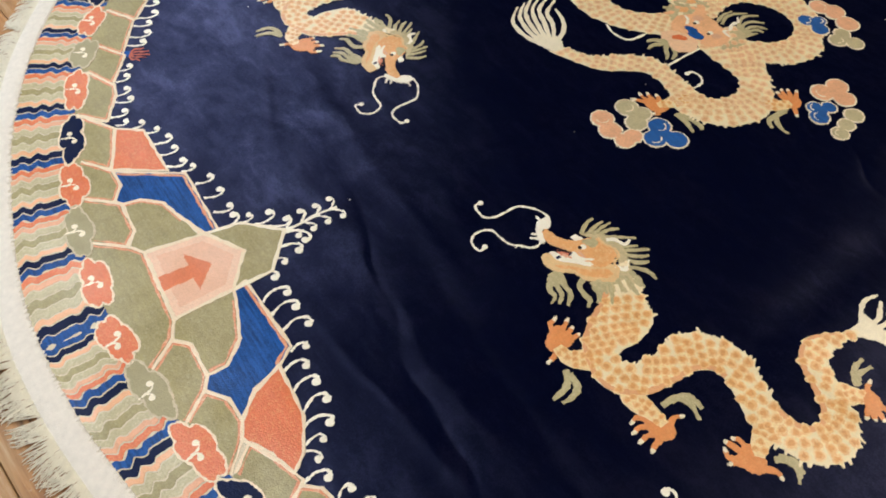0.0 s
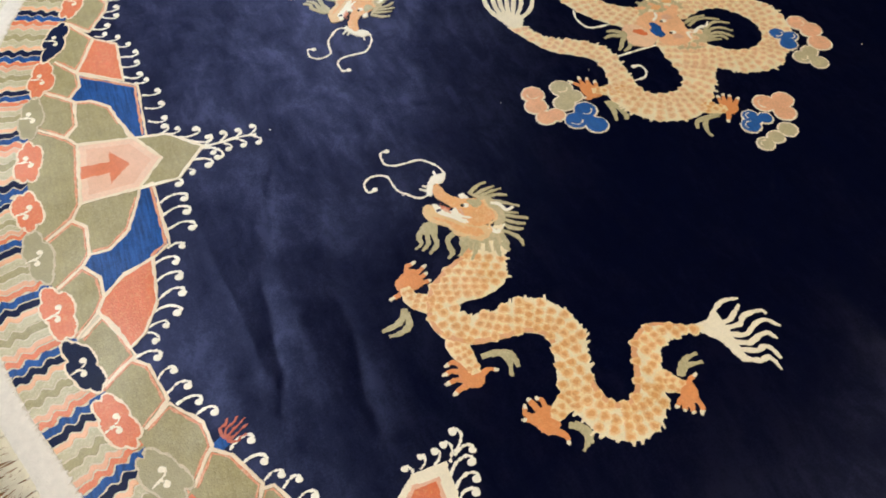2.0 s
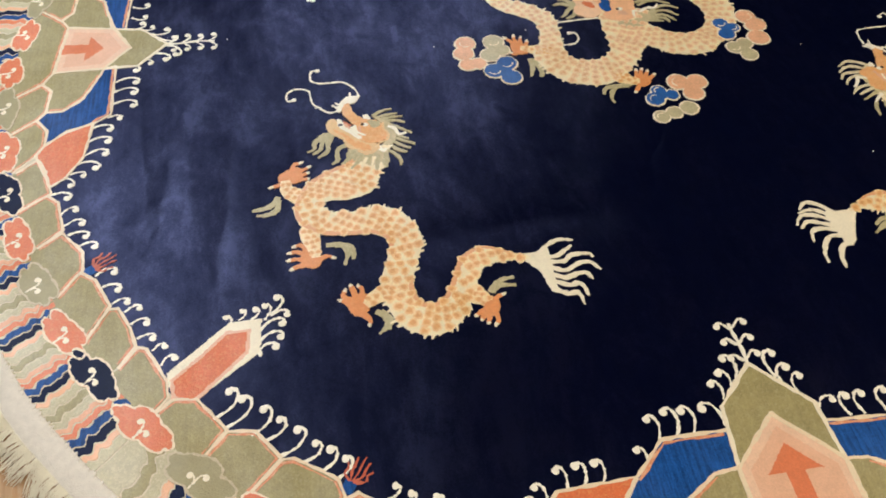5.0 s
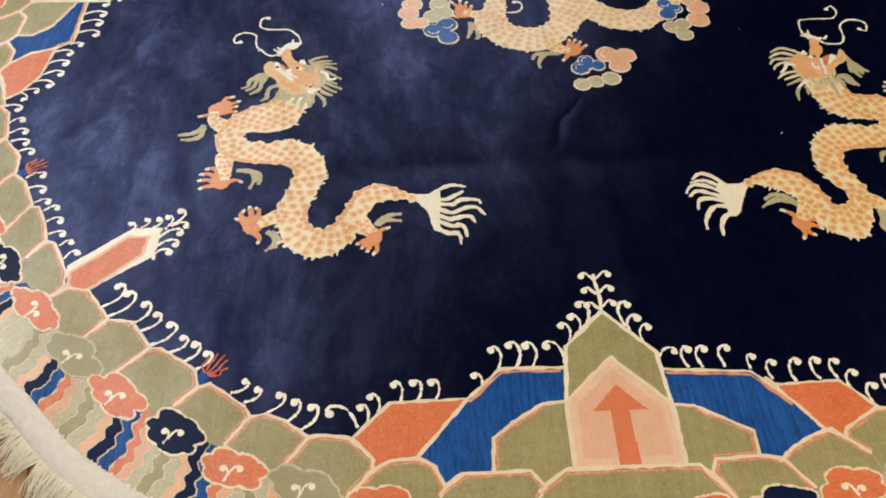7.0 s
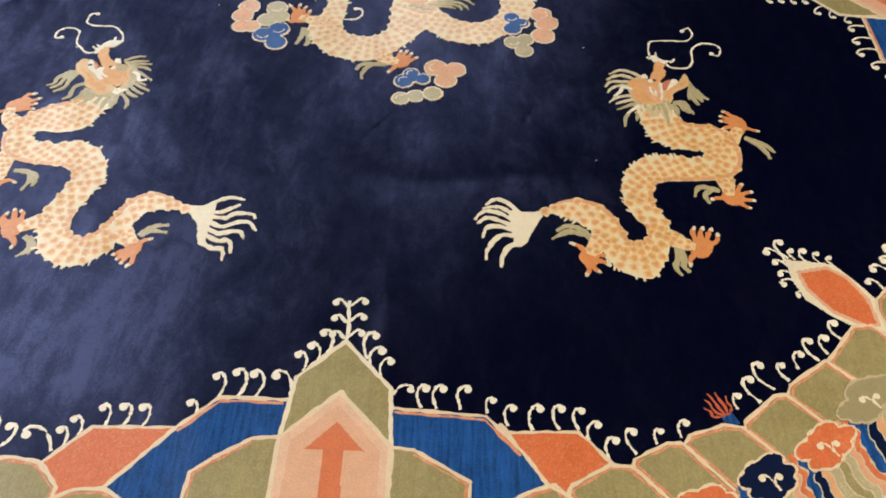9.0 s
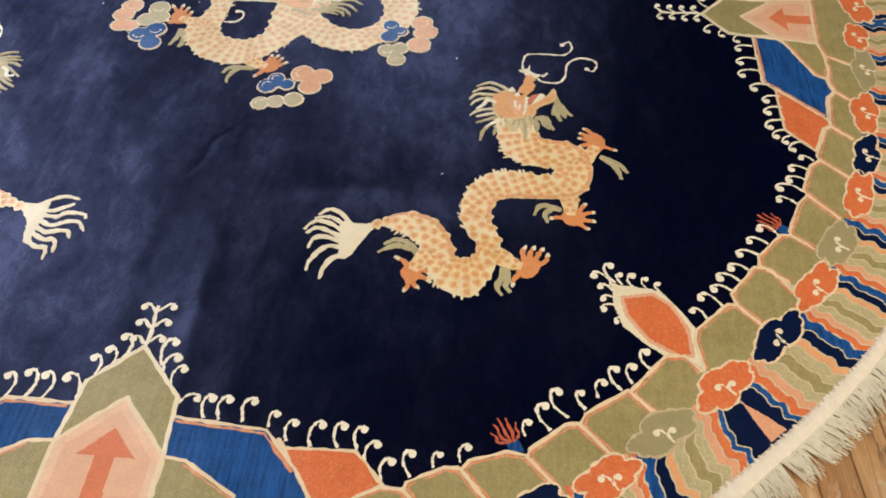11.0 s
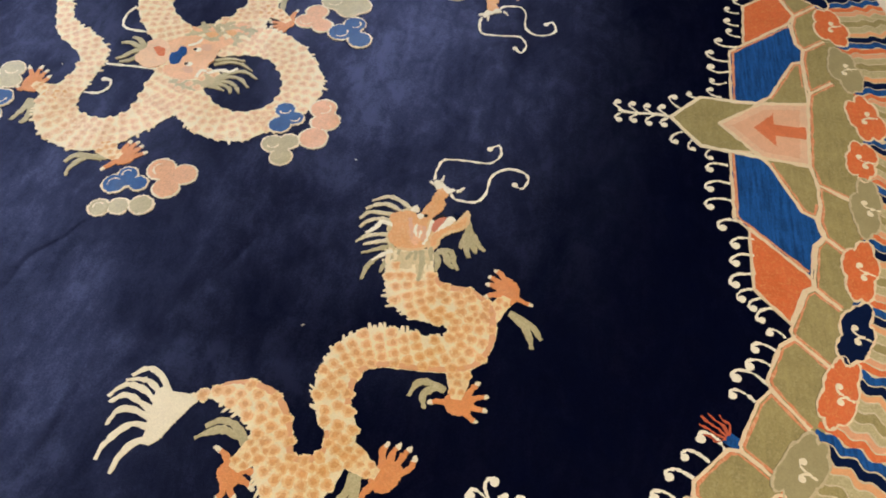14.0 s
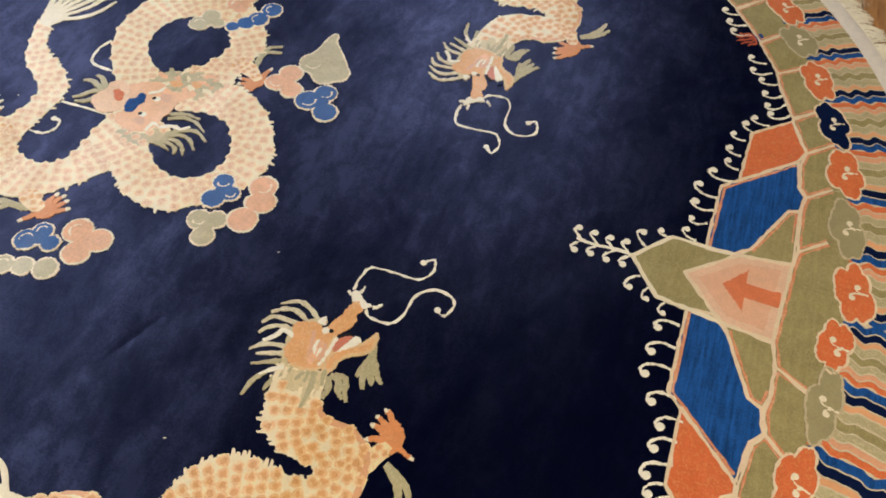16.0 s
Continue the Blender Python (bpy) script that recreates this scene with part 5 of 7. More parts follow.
WEST["HAND1"] = ([(-0.9866, -0.5884), (-0.9741, -0.5764), (-0.9495, -0.5657), (-0.9322, -0.5674), (-0.9272, -0.5867), (-0.9264, -0.6127), (-0.9509, -0.6231), (-0.9754, -0.6165), (-0.9896, -0.6075)], [[(-0.9528, -0.5816), (-0.9473, -0.5561), (-0.9216, -0.5471)], [(-0.9386, -0.5804), (-0.9232, -0.5763), (-0.9035, -0.565)], [(-0.9384, -0.5942), (-0.9242, -0.5931), (-0.9082, -0.5875)], [(-0.9382, -0.6079), (-0.9229, -0.6107), (-0.9075, -0.6101)], [(-0.9733, -0.6073), (-0.988, -0.6214), (-1.0148, -0.6288)]], [(-0.971, -0.6083), (-0.9678, -0.6428), (-0.9461, -0.663), (-0.9269, -0.6757)])
WEST["HAND2"] = ([(-0.9379, -0.8366), (-0.9241, -0.8494), (-0.9, -0.8621), (-0.8961, -0.8824), (-0.9075, -0.8992), (-0.9263, -0.8987), (-0.9441, -0.8872), (-0.9461, -0.8622)], [[(-0.9262, -0.8515), (-0.9429, -0.8272), (-0.9668, -0.8292)], [(-0.9338, -0.8571), (-0.9546, -0.8458), (-0.9782, -0.8478)], [(-0.9379, -0.8727), (-0.9557, -0.8669), (-0.9808, -0.8695)], [(-0.9366, -0.8874), (-0.9558, -0.891), (-0.9742, -0.8989)], [(-0.9065, -0.8768), (-0.8825, -0.8692), (-0.8622, -0.8788)]], [(-0.9098, -0.8697), (-0.9133, -0.8333), (-0.919, -0.8041), (-0.9181, -0.7772)])
WEST["HAND3"] = ([(-0.8504, -1.0022), (-0.8236, -0.9914), (-0.8022, -0.9919), (-0.7954, -1.0137), (-0.7994, -1.0388), (-0.8167, -1.0528), (-0.8355, -1.0478), (-0.8471, -1.0261)], [[(-0.8389, -1.0095), (-0.8561, -0.9905), (-0.8467, -0.9711)], [(-0.826, -1.0013), (-0.8318, -0.9744), (-0.8379, -0.9609)], [(-0.8121, -1.0015), (-0.8103, -0.9776), (-0.8208, -0.9651)], [(-0.8412, -1.0192), (-0.851, -1.0086), (-0.8678, -0.9991)], [(-0.8186, -1.0442), (-0.8003, -1.0647), (-0.8041, -1.0838)]], [(-0.8064, -1.0253), (-0.7844, -1.0073), (-0.758, -0.9961), (-0.7354, -0.9829)])
WEST["HAND4"] = ([(-0.5411, -1.0671), (-0.5272, -1.0559), (-0.5062, -1.053), (-0.5023, -1.0702), (-0.5114, -1.0903), (-0.5267, -1.0993), (-0.5417, -1.0891)], [[(-0.5156, -1.0634), (-0.5044, -1.048), (-0.4831, -1.0408)], [(-0.5378, -1.0768), (-0.5531, -1.0859), (-0.5664, -1.0942)], [(-0.5353, -1.0834), (-0.5466, -1.0967), (-0.5535, -1.1075)], [(-0.5292, -1.0886), (-0.5348, -1.1056), (-0.5394, -1.1187)], [(-0.5178, -1.0877), (-0.5139, -1.1086), (-0.526, -1.1268)]], [(-0.5243, -1.0683), (-0.5366, -1.0492), (-0.5489, -1.0386), (-0.5606, -1.0224)])
WEST["TUFT1"] = [[(-0.9909, -0.6613), (-1.0043, -0.6831), (-1.0246, -0.6954), (-1.0572, -0.6995)], [(-0.9899, -0.6729), (-0.9968, -0.7051), (-1.0198, -0.7176), (-1.0464, -0.7162)]]
WEST["TUFT2"] = [[(-0.8834, -0.8364), (-0.8479, -0.8389), (-0.8338, -0.8654), (-0.8434, -0.9023)], [(-0.8613, -0.8394), (-0.8312, -0.8456), (-0.8204, -0.8649), (-0.821, -0.8882)]]
WEST["TUFT3"] = [[(-0.7859, -1.0443), (-0.7663, -1.0601), (-0.7639, -1.0859), (-0.7846, -1.1057)], [(-0.7742, -1.0463), (-0.7562, -1.0695), (-0.7602, -1.0977)]]
WEST["TUFT4"] = [[(-0.5185, -1.0337), (-0.5023, -1.0126), (-0.4826, -1.0014), (-0.4546, -0.9993)], [(-0.5149, -1.0323), (-0.4931, -1.0178), (-0.4551, -1.0214)]]
EAST = {"hand": -1}
EAST["BODY"] = [(0.753, -0.519, 0.047, 0.12), (0.761, -0.582, 0.052, 0.12), (0.788, -0.628, 0.062, 0.44), (0.836, -0.645, 0.071, 0.63), (0.884, -0.663, 0.062, 0.54), (0.906, -0.687, 0.047, 0.25), (0.908, -0.721, 0.045, -0.16), (0.891, -0.751, 0.045, -0.66), (0.854, -0.763, 0.044, -0.96), (0.79, -0.765, 0.044, -1.22), (0.736, -0.767, 0.045, -1.24), (0.694, -0.789, 0.043, -1), (0.674, -0.832, 0.043, -0.71), (0.672, -0.879, 0.044, -0.5)] + [(0.689, -0.927, 0.041, -0.2), (0.702, -0.954, 0.032, -0.22), (0.704, -0.993, 0.029, -0.58), (0.691, -1.029, 0.037, -1.05), (0.665, -1.059, 0.053, -1.39), (0.627, -1.055, 0.048, -1.78), (0.603, -1.03, 0.043, -2.14), (0.591, -0.992, 0.039, -2.45), (0.576, -0.956, 0.038, -2.38), (0.548, -0.926, 0.04, -2.29), (0.511, -0.91, 0.036, -2.15), (0.475, -0.908, 0.025, -1.98), (0.448, -0.918, 0.009, -1.82), (0.419, -0.928, 0.006, -1.38)]
EAST["MANE"] = [(0.7025, -0.433), (0.726, -0.4065), (0.7517, -0.4075), (0.7387, -0.4248), (0.7143, -0.4395), (0.7069, -0.4867), (0.721, -0.5263), (0.762, -0.5252), (0.7929, -0.5142), (0.7985, -0.543), (0.7922, -0.5763), (0.7803, -0.6024), (0.7677, -0.5719), (0.741, -0.575), (0.716, -0.549), (0.6974, -0.5067), (0.6912, -0.4655)]
EAST["JAW"] = [(0.7838, -0.4739), (0.7924, -0.4537), (0.8125, -0.4358), (0.8333, -0.4294), (0.8464, -0.4043), (0.8559, -0.3932), (0.8635, -0.4102), (0.8629, -0.4338), (0.8482, -0.4529), (0.8278, -0.4649), (0.8118, -0.4801), (0.8061, -0.5052), (0.7959, -0.5194), (0.7829, -0.5079)]
EAST["CHIN"] = [(0.7909, -0.4768), (0.8065, -0.4559), (0.8377, -0.4348), (0.8537, -0.4113), (0.8572, -0.4305), (0.8438, -0.4476), (0.8206, -0.46), (0.8063, -0.4807), (0.7992, -0.5042), (0.791, -0.5051)]
EAST["FACE"] = [(0.6966, -0.4298), (0.7269, -0.4183), (0.7485, -0.4237), (0.7559, -0.4175), (0.7611, -0.4028), (0.7703, -0.3803), (0.7758, -0.3549), (0.7866, -0.3346), (0.8006, -0.338), (0.8067, -0.3571), (0.7978, -0.3706), (0.8043, -0.385), (0.799, -0.4039), (0.7851, -0.4236), (0.7803, -0.4307), (0.7813, -0.455), (0.7867, -0.4773), (0.7842, -0.5059), (0.7618, -0.5215), (0.7275, -0.5218), (0.7091, -0.5147), (0.6962, -0.4917), (0.7023, -0.4642), (0.6909, -0.4461)]
EAST["TEETH"] = [(0.797, -0.4608), (0.8174, -0.4195), (0.8316, -0.4238), (0.8253, -0.4401), (0.8093, -0.4575), (0.7989, -0.4721)]
EAST["MOUTH"] = [(0.786, -0.4389), (0.809, -0.4205), (0.8084, -0.4382), (0.7905, -0.4693)]
EAST["PATCH"] = [(0.7386, -0.4638), (0.7644, -0.4531), (0.7718, -0.4829), (0.761, -0.5086), (0.7467, -0.5009)]
EAST["HORN"] = [(0.7324, -0.4157), (0.7359, -0.4053), (0.7439, -0.3984), (0.7495, -0.4176)]
EAST["NOSE"] = [(0.7707, -0.3330), (0.7690, -0.3205), (0.7790, -0.3150), (0.7900, -0.3240), (0.8020, -0.3345), (0.8200, -0.3385), (0.8110, -0.3500), (0.8010, -0.3520), (0.7909, -0.3400), (0.7780, -0.3440)]
EAST["BEARD"] = [(0.8546, -0.4386), (0.8639, -0.4219), (0.876, -0.4516), (0.8863, -0.4752), (0.8811, -0.489), (0.8675, -0.4943), (0.8547, -0.4808), (0.8567, -0.4596)]
EAST["TAIL"] = [(0.4417, -0.9165), (0.4125, -0.9241), (0.3757, -0.924), (0.3597, -0.9185), (0.3506, -0.9326), (0.3536, -0.9624), (0.3584, -0.9996), (0.3601, -1.028), (0.3719, -1.0334), (0.3904, -1.0206), (0.4066, -0.9844), (0.4238, -0.9501)]
EAST["RIM"] = [(0.78, -0.4318), (0.7771, -0.4554), (0.783, -0.4853), (0.7777, -0.5123), (0.7509, -0.5228), (0.7207, -0.5226)]
EAST["GAP"] = [(0.7871, -0.4329), (0.7965, -0.424), (0.8074, -0.4168)]
EAST["EYE"] = [(0.7559, -0.4287), (0.7669, -0.4255)]
EAST["DARK"] = [(0.8312, -0.412), (0.8352, -0.4056)]
EAST["WH1"] = [(0.8795, -0.1961), (0.8987, -0.1803), (0.9067, -0.2106), (0.885, -0.2418), (0.8332, -0.2436), (0.7815, -0.2497), (0.7685, -0.2815), (0.7676, -0.3156)]
EAST["WH2"] = [(0.9488, -0.2984), (0.9662, -0.3068), (0.9779, -0.2738), (0.9589, -0.2547), (0.9222, -0.2547), (0.8933, -0.2838), (0.8872, -0.3368), (0.8665, -0.3658), (0.8235, -0.3648), (0.811, -0.351)]
EAST["NOSE_POINTS"] = [[(0.7852, -0.3177), (0.7862, -0.3092), (0.7872, -0.3006)], [(0.7684, -0.3301), (0.7623, -0.3246), (0.7578, -0.323)], [(0.8226, -0.3424), (0.831, -0.3373), (0.8379, -0.3282)]]
EAST["MANE_UPPER"] = [[(0.735, -0.4134), (0.7034, -0.3911), (0.6742, -0.3844), (0.6429, -0.4022)], [(0.7159, -0.4236), (0.6834, -0.4075), (0.658, -0.4105), (0.634, -0.4273)], [(0.7084, -0.4363), (0.6714, -0.4327), (0.6434, -0.436), (0.6272, -0.4575)], [(0.7039, -0.4505), (0.6702, -0.4505), (0.6459, -0.4611), (0.6324, -0.4801)], [(0.707, -0.4885), (0.6701, -0.4948), (0.65, -0.5028), (0.6326, -0.5217)], [(0.7082, -0.5035), (0.6813, -0.5123), (0.6495, -0.5254)]]
EAST["MANE_LOWER"] = [[(0.712, -0.5162), (0.6871, -0.5303), (0.6505, -0.5493)], [(0.6853, -0.5562), (0.6711, -0.5796), (0.6652, -0.6158)], [(0.717, -0.5452), (0.705, -0.5648), (0.6993, -0.5924)]]
EAST["MANE_PALE"] = [[(0.7023, -0.4642), (0.6765, -0.4576), (0.6669, -0.476), (0.6491, -0.4934)], [(0.7147, -0.5326), (0.6927, -0.548), (0.6765, -0.5645)]]
EAST["BEARD_LOCKS"] = [[(0.8623, -0.4589), (0.8562, -0.4844), (0.854, -0.5015)], [(0.8681, -0.4678), (0.8662, -0.4963), (0.8751, -0.5213)], [(0.8722, -0.4673), (0.8812, -0.4927), (0.8884, -0.5086)], [(0.8747, -0.4575), (0.8906, -0.4841), (0.906, -0.4992)], [(0.8053, -0.5165), (0.8247, -0.5216), (0.8323, -0.5391), (0.8465, -0.5556)], [(0.8133, -0.5118), (0.8366, -0.5128), (0.8444, -0.5359), (0.8573, -0.5579)], [(0.8028, -0.5205), (0.8136, -0.5449), (0.8106, -0.567)]]
EAST["TAIL_UPPER"] = [[(0.3769, -0.9296), (0.3474, -0.8963), (0.3178, -0.8863), (0.294, -0.9069)], [(0.3674, -0.9423), (0.3368, -0.9152), (0.3111, -0.9108), (0.288, -0.9179)], [(0.3657, -0.9567), (0.3281, -0.9308), (0.2901, -0.9264), (0.2678, -0.955)], [(0.3667, -0.9722), (0.3207, -0.9519), (0.2953, -0.9476), (0.2753, -0.9656)]]
EAST["TAIL_LOWER"] = [[(0.3647, -0.985), (0.3256, -0.9726), (0.2968, -0.9787), (0.2876, -1.009)], [(0.3689, -1.0039), (0.3321, -0.9998), (0.3019, -1.0373), (0.295, -1.0753)], [(0.38, -1.0217), (0.3514, -1.0317), (0.3346, -1.0603), (0.3302, -1.0947)]]
EAST["HAND1"] = ([(0.9448, -0.5763), (0.9594, -0.5586), (0.9794, -0.5688), (0.9899, -0.5904), (0.9857, -0.6169), (0.966, -0.6277), (0.9503, -0.6107), (0.9422, -0.5925)], [[(0.9634, -0.5742), (0.946, -0.5512), (0.9311, -0.5439)], [(0.9554, -0.5821), (0.934, -0.5669), (0.9219, -0.563)], [(0.9528, -0.593), (0.9342, -0.5829), (0.9182, -0.5829)], [(0.9529, -0.6034), (0.9344, -0.6073), (0.92, -0.6159)], [(0.9792, -0.6039), (1.0028, -0.6149), (1.0197, -0.6198)]], [(0.9661, -0.6088), (0.9478, -0.6418), (0.9272, -0.6677), (0.908, -0.6799)])
EAST["HAND2"] = ([(0.876, -0.8524), (0.8987, -0.835), (0.9195, -0.8356), (0.9307, -0.8535), (0.925, -0.876), (0.9034, -0.8842), (0.884, -0.8778)], [[(0.9124, -0.8482), (0.9255, -0.8244), (0.9364, -0.8096)], [(0.9198, -0.8518), (0.9403, -0.8406), (0.9574, -0.8372)], [(0.9211, -0.8619), (0.943, -0.8653), (0.9575, -0.8665)], [(0.9128, -0.8716), (0.9311, -0.8868), (0.9432, -0.8926)], [(0.8884, -0.8613), (0.8641, -0.8611), (0.8461, -0.8675)]], [(0.8979, -0.8528), (0.8972, -0.8232), (0.8941, -0.7977), (0.8885, -0.7721)])
EAST["HAND3"] = ([(0.7717, -1.0176), (0.7864, -0.9961), (0.807, -0.9897), (0.8249, -0.9984), (0.824, -1.0249), (0.807, -1.0475), (0.7866, -1.0498), (0.7742, -1.037)], [[(0.793, -1.0073), (0.7852, -0.9773), (0.7931, -0.9545)], [(0.802, -1.0036), (0.8038, -0.9752), (0.8156, -0.9547)], [(0.8112, -1.0026), (0.8227, -0.9772), (0.8358, -0.958)], [(0.8166, -1.0152), (0.8399, -0.9967), (0.8459, -0.9732)], [(0.7832, -1.0347), (0.7686, -1.0544), (0.7648, -1.079)]], [(0.7845, -1.0188), (0.7582, -1.0086), (0.7362, -0.995), (0.7118, -0.9843)])
EAST["HAND4"] = ([(0.5111, -1.0627), (0.5176, -1.0397), (0.5337, -1.0312), (0.5522, -1.045), (0.5558, -1.068), (0.5438, -1.0861), (0.5247, -1.0818)], [[(0.5278, -1.0451), (0.5156, -1.0279), (0.4912, -1.0159)], [(0.5455, -1.0536), (0.5658, -1.05), (0.5785, -1.0577)], [(0.5475, -1.0664), (0.5641, -1.0697), (0.5832, -1.0816)], [(0.5408, -1.0749), (0.5448, -1.0923), (0.5589, -1.1021)], [(0.5295, -1.0761), (0.5306, -1.0964), (0.5222, -1.1137)]], [(0.5371, -1.0519), (0.5486, -1.0295), (0.5623, -1.0119), (0.5816, -0.999)])
EAST["TUFT1"] = [[(0.9738, -0.6455), (1.0048, -0.6587), (1.0277, -0.676), (1.0425, -0.6972)], [(0.9816, -0.6514), (1.0072, -0.6734), (1.0196, -0.6966), (1.0267, -0.7215)]]
EAST["TUFT2"] = [[(0.8755, -0.8376), (0.8431, -0.8263), (0.8212, -0.8318), (0.8104, -0.8599)], [(0.8606, -0.8333), (0.8368, -0.8509), (0.843, -0.881)]]
EAST["TUFT3"] = [[(0.7432, -1.0235), (0.74, -1.0538), (0.731, -1.0803), (0.7432, -1.1039)], [(0.7524, -1.0225), (0.753, -1.0587), (0.7499, -1.0769), (0.7615, -1.0944)]]
EAST["TUFT4"] = [[(0.5449, -1.0058), (0.5183, -0.9732), (0.487, -0.9656), (0.4625, -0.9823)], [(0.5335, -0.9935), (0.496, -0.9826), (0.4736, -0.9907), (0.4505, -1.007)]]



def scales(place, spine, side=0.0285, margin=0.0100):
    """Rounded spots of orange pile in staggered rows down a body; yields their outlines."""
    s = spline(spine, 12)
    run, row, laid = 0.0, 0, []
    for i in range(1, len(s) - 1):
        run += np.linalg.norm(s[i][:2] - s[i - 1][:2])
        if run < side * 0.76:
            continue
        run, row = 0.0, row + 1
        d = s[i + 1][:2] - s[i - 1][:2]
        d /= np.linalg.norm(d)
        nrm = left_of(s, i)
        hw = max(s[i][2] - margin, 0.003)
        n = max(1, int(round(2 * hw / (side * 0.86))))
        for k in range(n + (row % 2)):
            o = ((k + (0 if row % 2 else 0.5)) / n * 2 - 1) * hw
            c = s[i][:2] + nrm * o + np.random.uniform(-1, 1, 2) * 0.0012
            if any(np.linalg.norm(c - q) < side * 0.60 for q in laid):
                continue
            laid.append(c)
            d = np.array((nrm[1], -nrm[0]))
            l, w = side * 0.38 * random.uniform(0.88, 1.1), side * 0.41 * random.uniform(0.88, 1.08)
            yield [place(c + d * l * (math.cos(a) - 0.35 * math.sin(a) ** 2) + nrm * w * math.sin(a)) for a in np.linspace(0, 2 * math.pi, 11)[:-1] + random.uniform(-0.2, 0.2)]


def spikes(bm, place, spine, side, u0, u1, z1):
    s = spline(spine, 14)
    run, gap = 0, 0.012
    for i in range(int(u0 * len(s)), int(u1 * len(s)) - 1):
        run += np.linalg.norm(s[i + 1][:2] - s[i][:2])
        if run < gap:
            continue
        run, gap = 0, random.choice((0.007, 0.010, 0.012, 0.020))
        d = s[i + 1][:2] - s[i][:2]
        d /= np.linalg.norm(d) + 1e-9
        nrm = left_of(s, i) * side
        p = s[i][:2] + nrm * (s[i][2] - 0.004)
        l, w = random.choice((0.006, 0.009, 0.012, 0.017)) * random.uniform(0.8, 1.15), random.uniform(0.004, 0.0072)
        v = random.uniform(-0.003, 0.005)
        pad(bm, [place(q) for q in (p - d * w, p + nrm * l * 0.9 - d * (w * 0.6 + v), p + nrm * l + d * (w * 0.3 - v), p + d * w)], Z_FIELD - 0.003, z1, 0.0004)


def lock(bm, pts, w, z0=Z_FIELD - 0.003, z1=Z_LINE, tip=0.42):
    """A tapering, curved lock of hair through a few points."""
    n = len(pts) - 1
    return strip(bm, [(*p, w * (0.8 + 0.5 * u - (1.3 - tip) * u * u)) for p, u in ((p, i / n) for i, p in enumerate(pts))], z0, z1, 5)


def claw_hand(place, pts, owner):
    """Palm, clawed fingers with ivory nails, and the scaled arm that joins the body."""
    palm, fingers, arm = pts
    L = lambda q: [place(np.array(p)) for p in q]
    part("palm", pad(bmesh.new(), stepped(spline(L(palm), 3, True), 0.006), Z_FIELD - 0.003, Z_LINE), ORANGE, owner)
    for f in fingers:
        a, b, c = L(f)
        part("finger", strip(bmesh.new(), [(*a, 0.0074), (*b, 0.0056), (*(b + (c - b) * 0.55), 0.0048)], Z_FIELD - 0.003, Z_LINE - 0.0006, 4), ORANGE, owner)
        part("nail", strip(bmesh.new(), [(*(b + (c - b) * 0.48), 0.0047), (*(b + (c - b) * 0.75), 0.0043), (*c, 0.0022)], Z_FIELD - 0.003, Z_LINE - 0.0001, 3), CREAM, owner)
    a = L(arm)
    a.append(a[3] + (a[3] - a[2]) * 0.6)
    spine = [(*p, w) for p, w in zip(a, (0.011, 0.0185, 0.024, 0.025, 0.012))]
    part("arm", strip(bmesh.new(), spine, Z_FIELD - 0.003, Z_LINE + 0.0002, 5), BLEND, owner)
    for poly in scales(lambda p: p, [(*p, w) for p, w in zip(a[:4], (0.010, 0.017, 0.022, 0.022))], side=0.021, margin=0.0055):
        c = np.mean(poly, axis=0)
        fold = part("scale", pad(bmesh.new(), stepped(poly), Z_LINE - 0.002, Z_LINE + 0.0007, 0.0005), SCALE, owner)
        part("scale_core", pad(bmesh.new(), stepped([c + (q - c) * 0.6 for q in poly]), Z_LINE - 0.002, Z_LINE + 0.0012, 0.0004), CORE, fold)


def tuft(place, pts, owner):
    for q in pts:
        part("tuft", lock(bmesh.new(), [place(np.array(p)) for p in q], 0.0088, z1=Z_PANEL + 0.0006), SAGE_PALE, owner)


PEACH = pile("wool_peach", (0.74, 0.50, 0.25), 0.14, gleam=0.10)
SCALE = pile("wool_scale_orange", (0.71, 0.40, 0.155), 0.24, gleam=0.18, vary=(0.75, 0.43, 0.165), other=(0.79, 0.60, 0.30), bleed=0.38)


def laid_out(place, spine):
    """A spine taken to its place on the rug, with the angles of its cross lines."""
    if len(spine[0]) < 4:
        return [(*place(np.array(q[:2])), q[2]) for q in spine]
    ends = [(place(np.array(q[:2])), place(np.array(q[:2]) + np.array((math.cos(q[3]), math.sin(q[3]))))) for q in spine]
    turns = np.unwrap([math.atan2(*(b - a)[::-1]) for a, b in ends])
    return [(*a, q[2], t) for (a, b), q, t in zip(ends, spine, turns)]


def inside(p, poly):
    """Whether a place lies within an outline."""
    hit = False
    for a, b in zip(poly, poly[1:] + poly[:1]):
        if (a[1] > p[1]) != (b[1] > p[1]) and p[0] < a[0] + (p[1] - a[1]) * (b[0] - a[0]) / (b[1] - a[1]):
            hit = not hit
    return hit


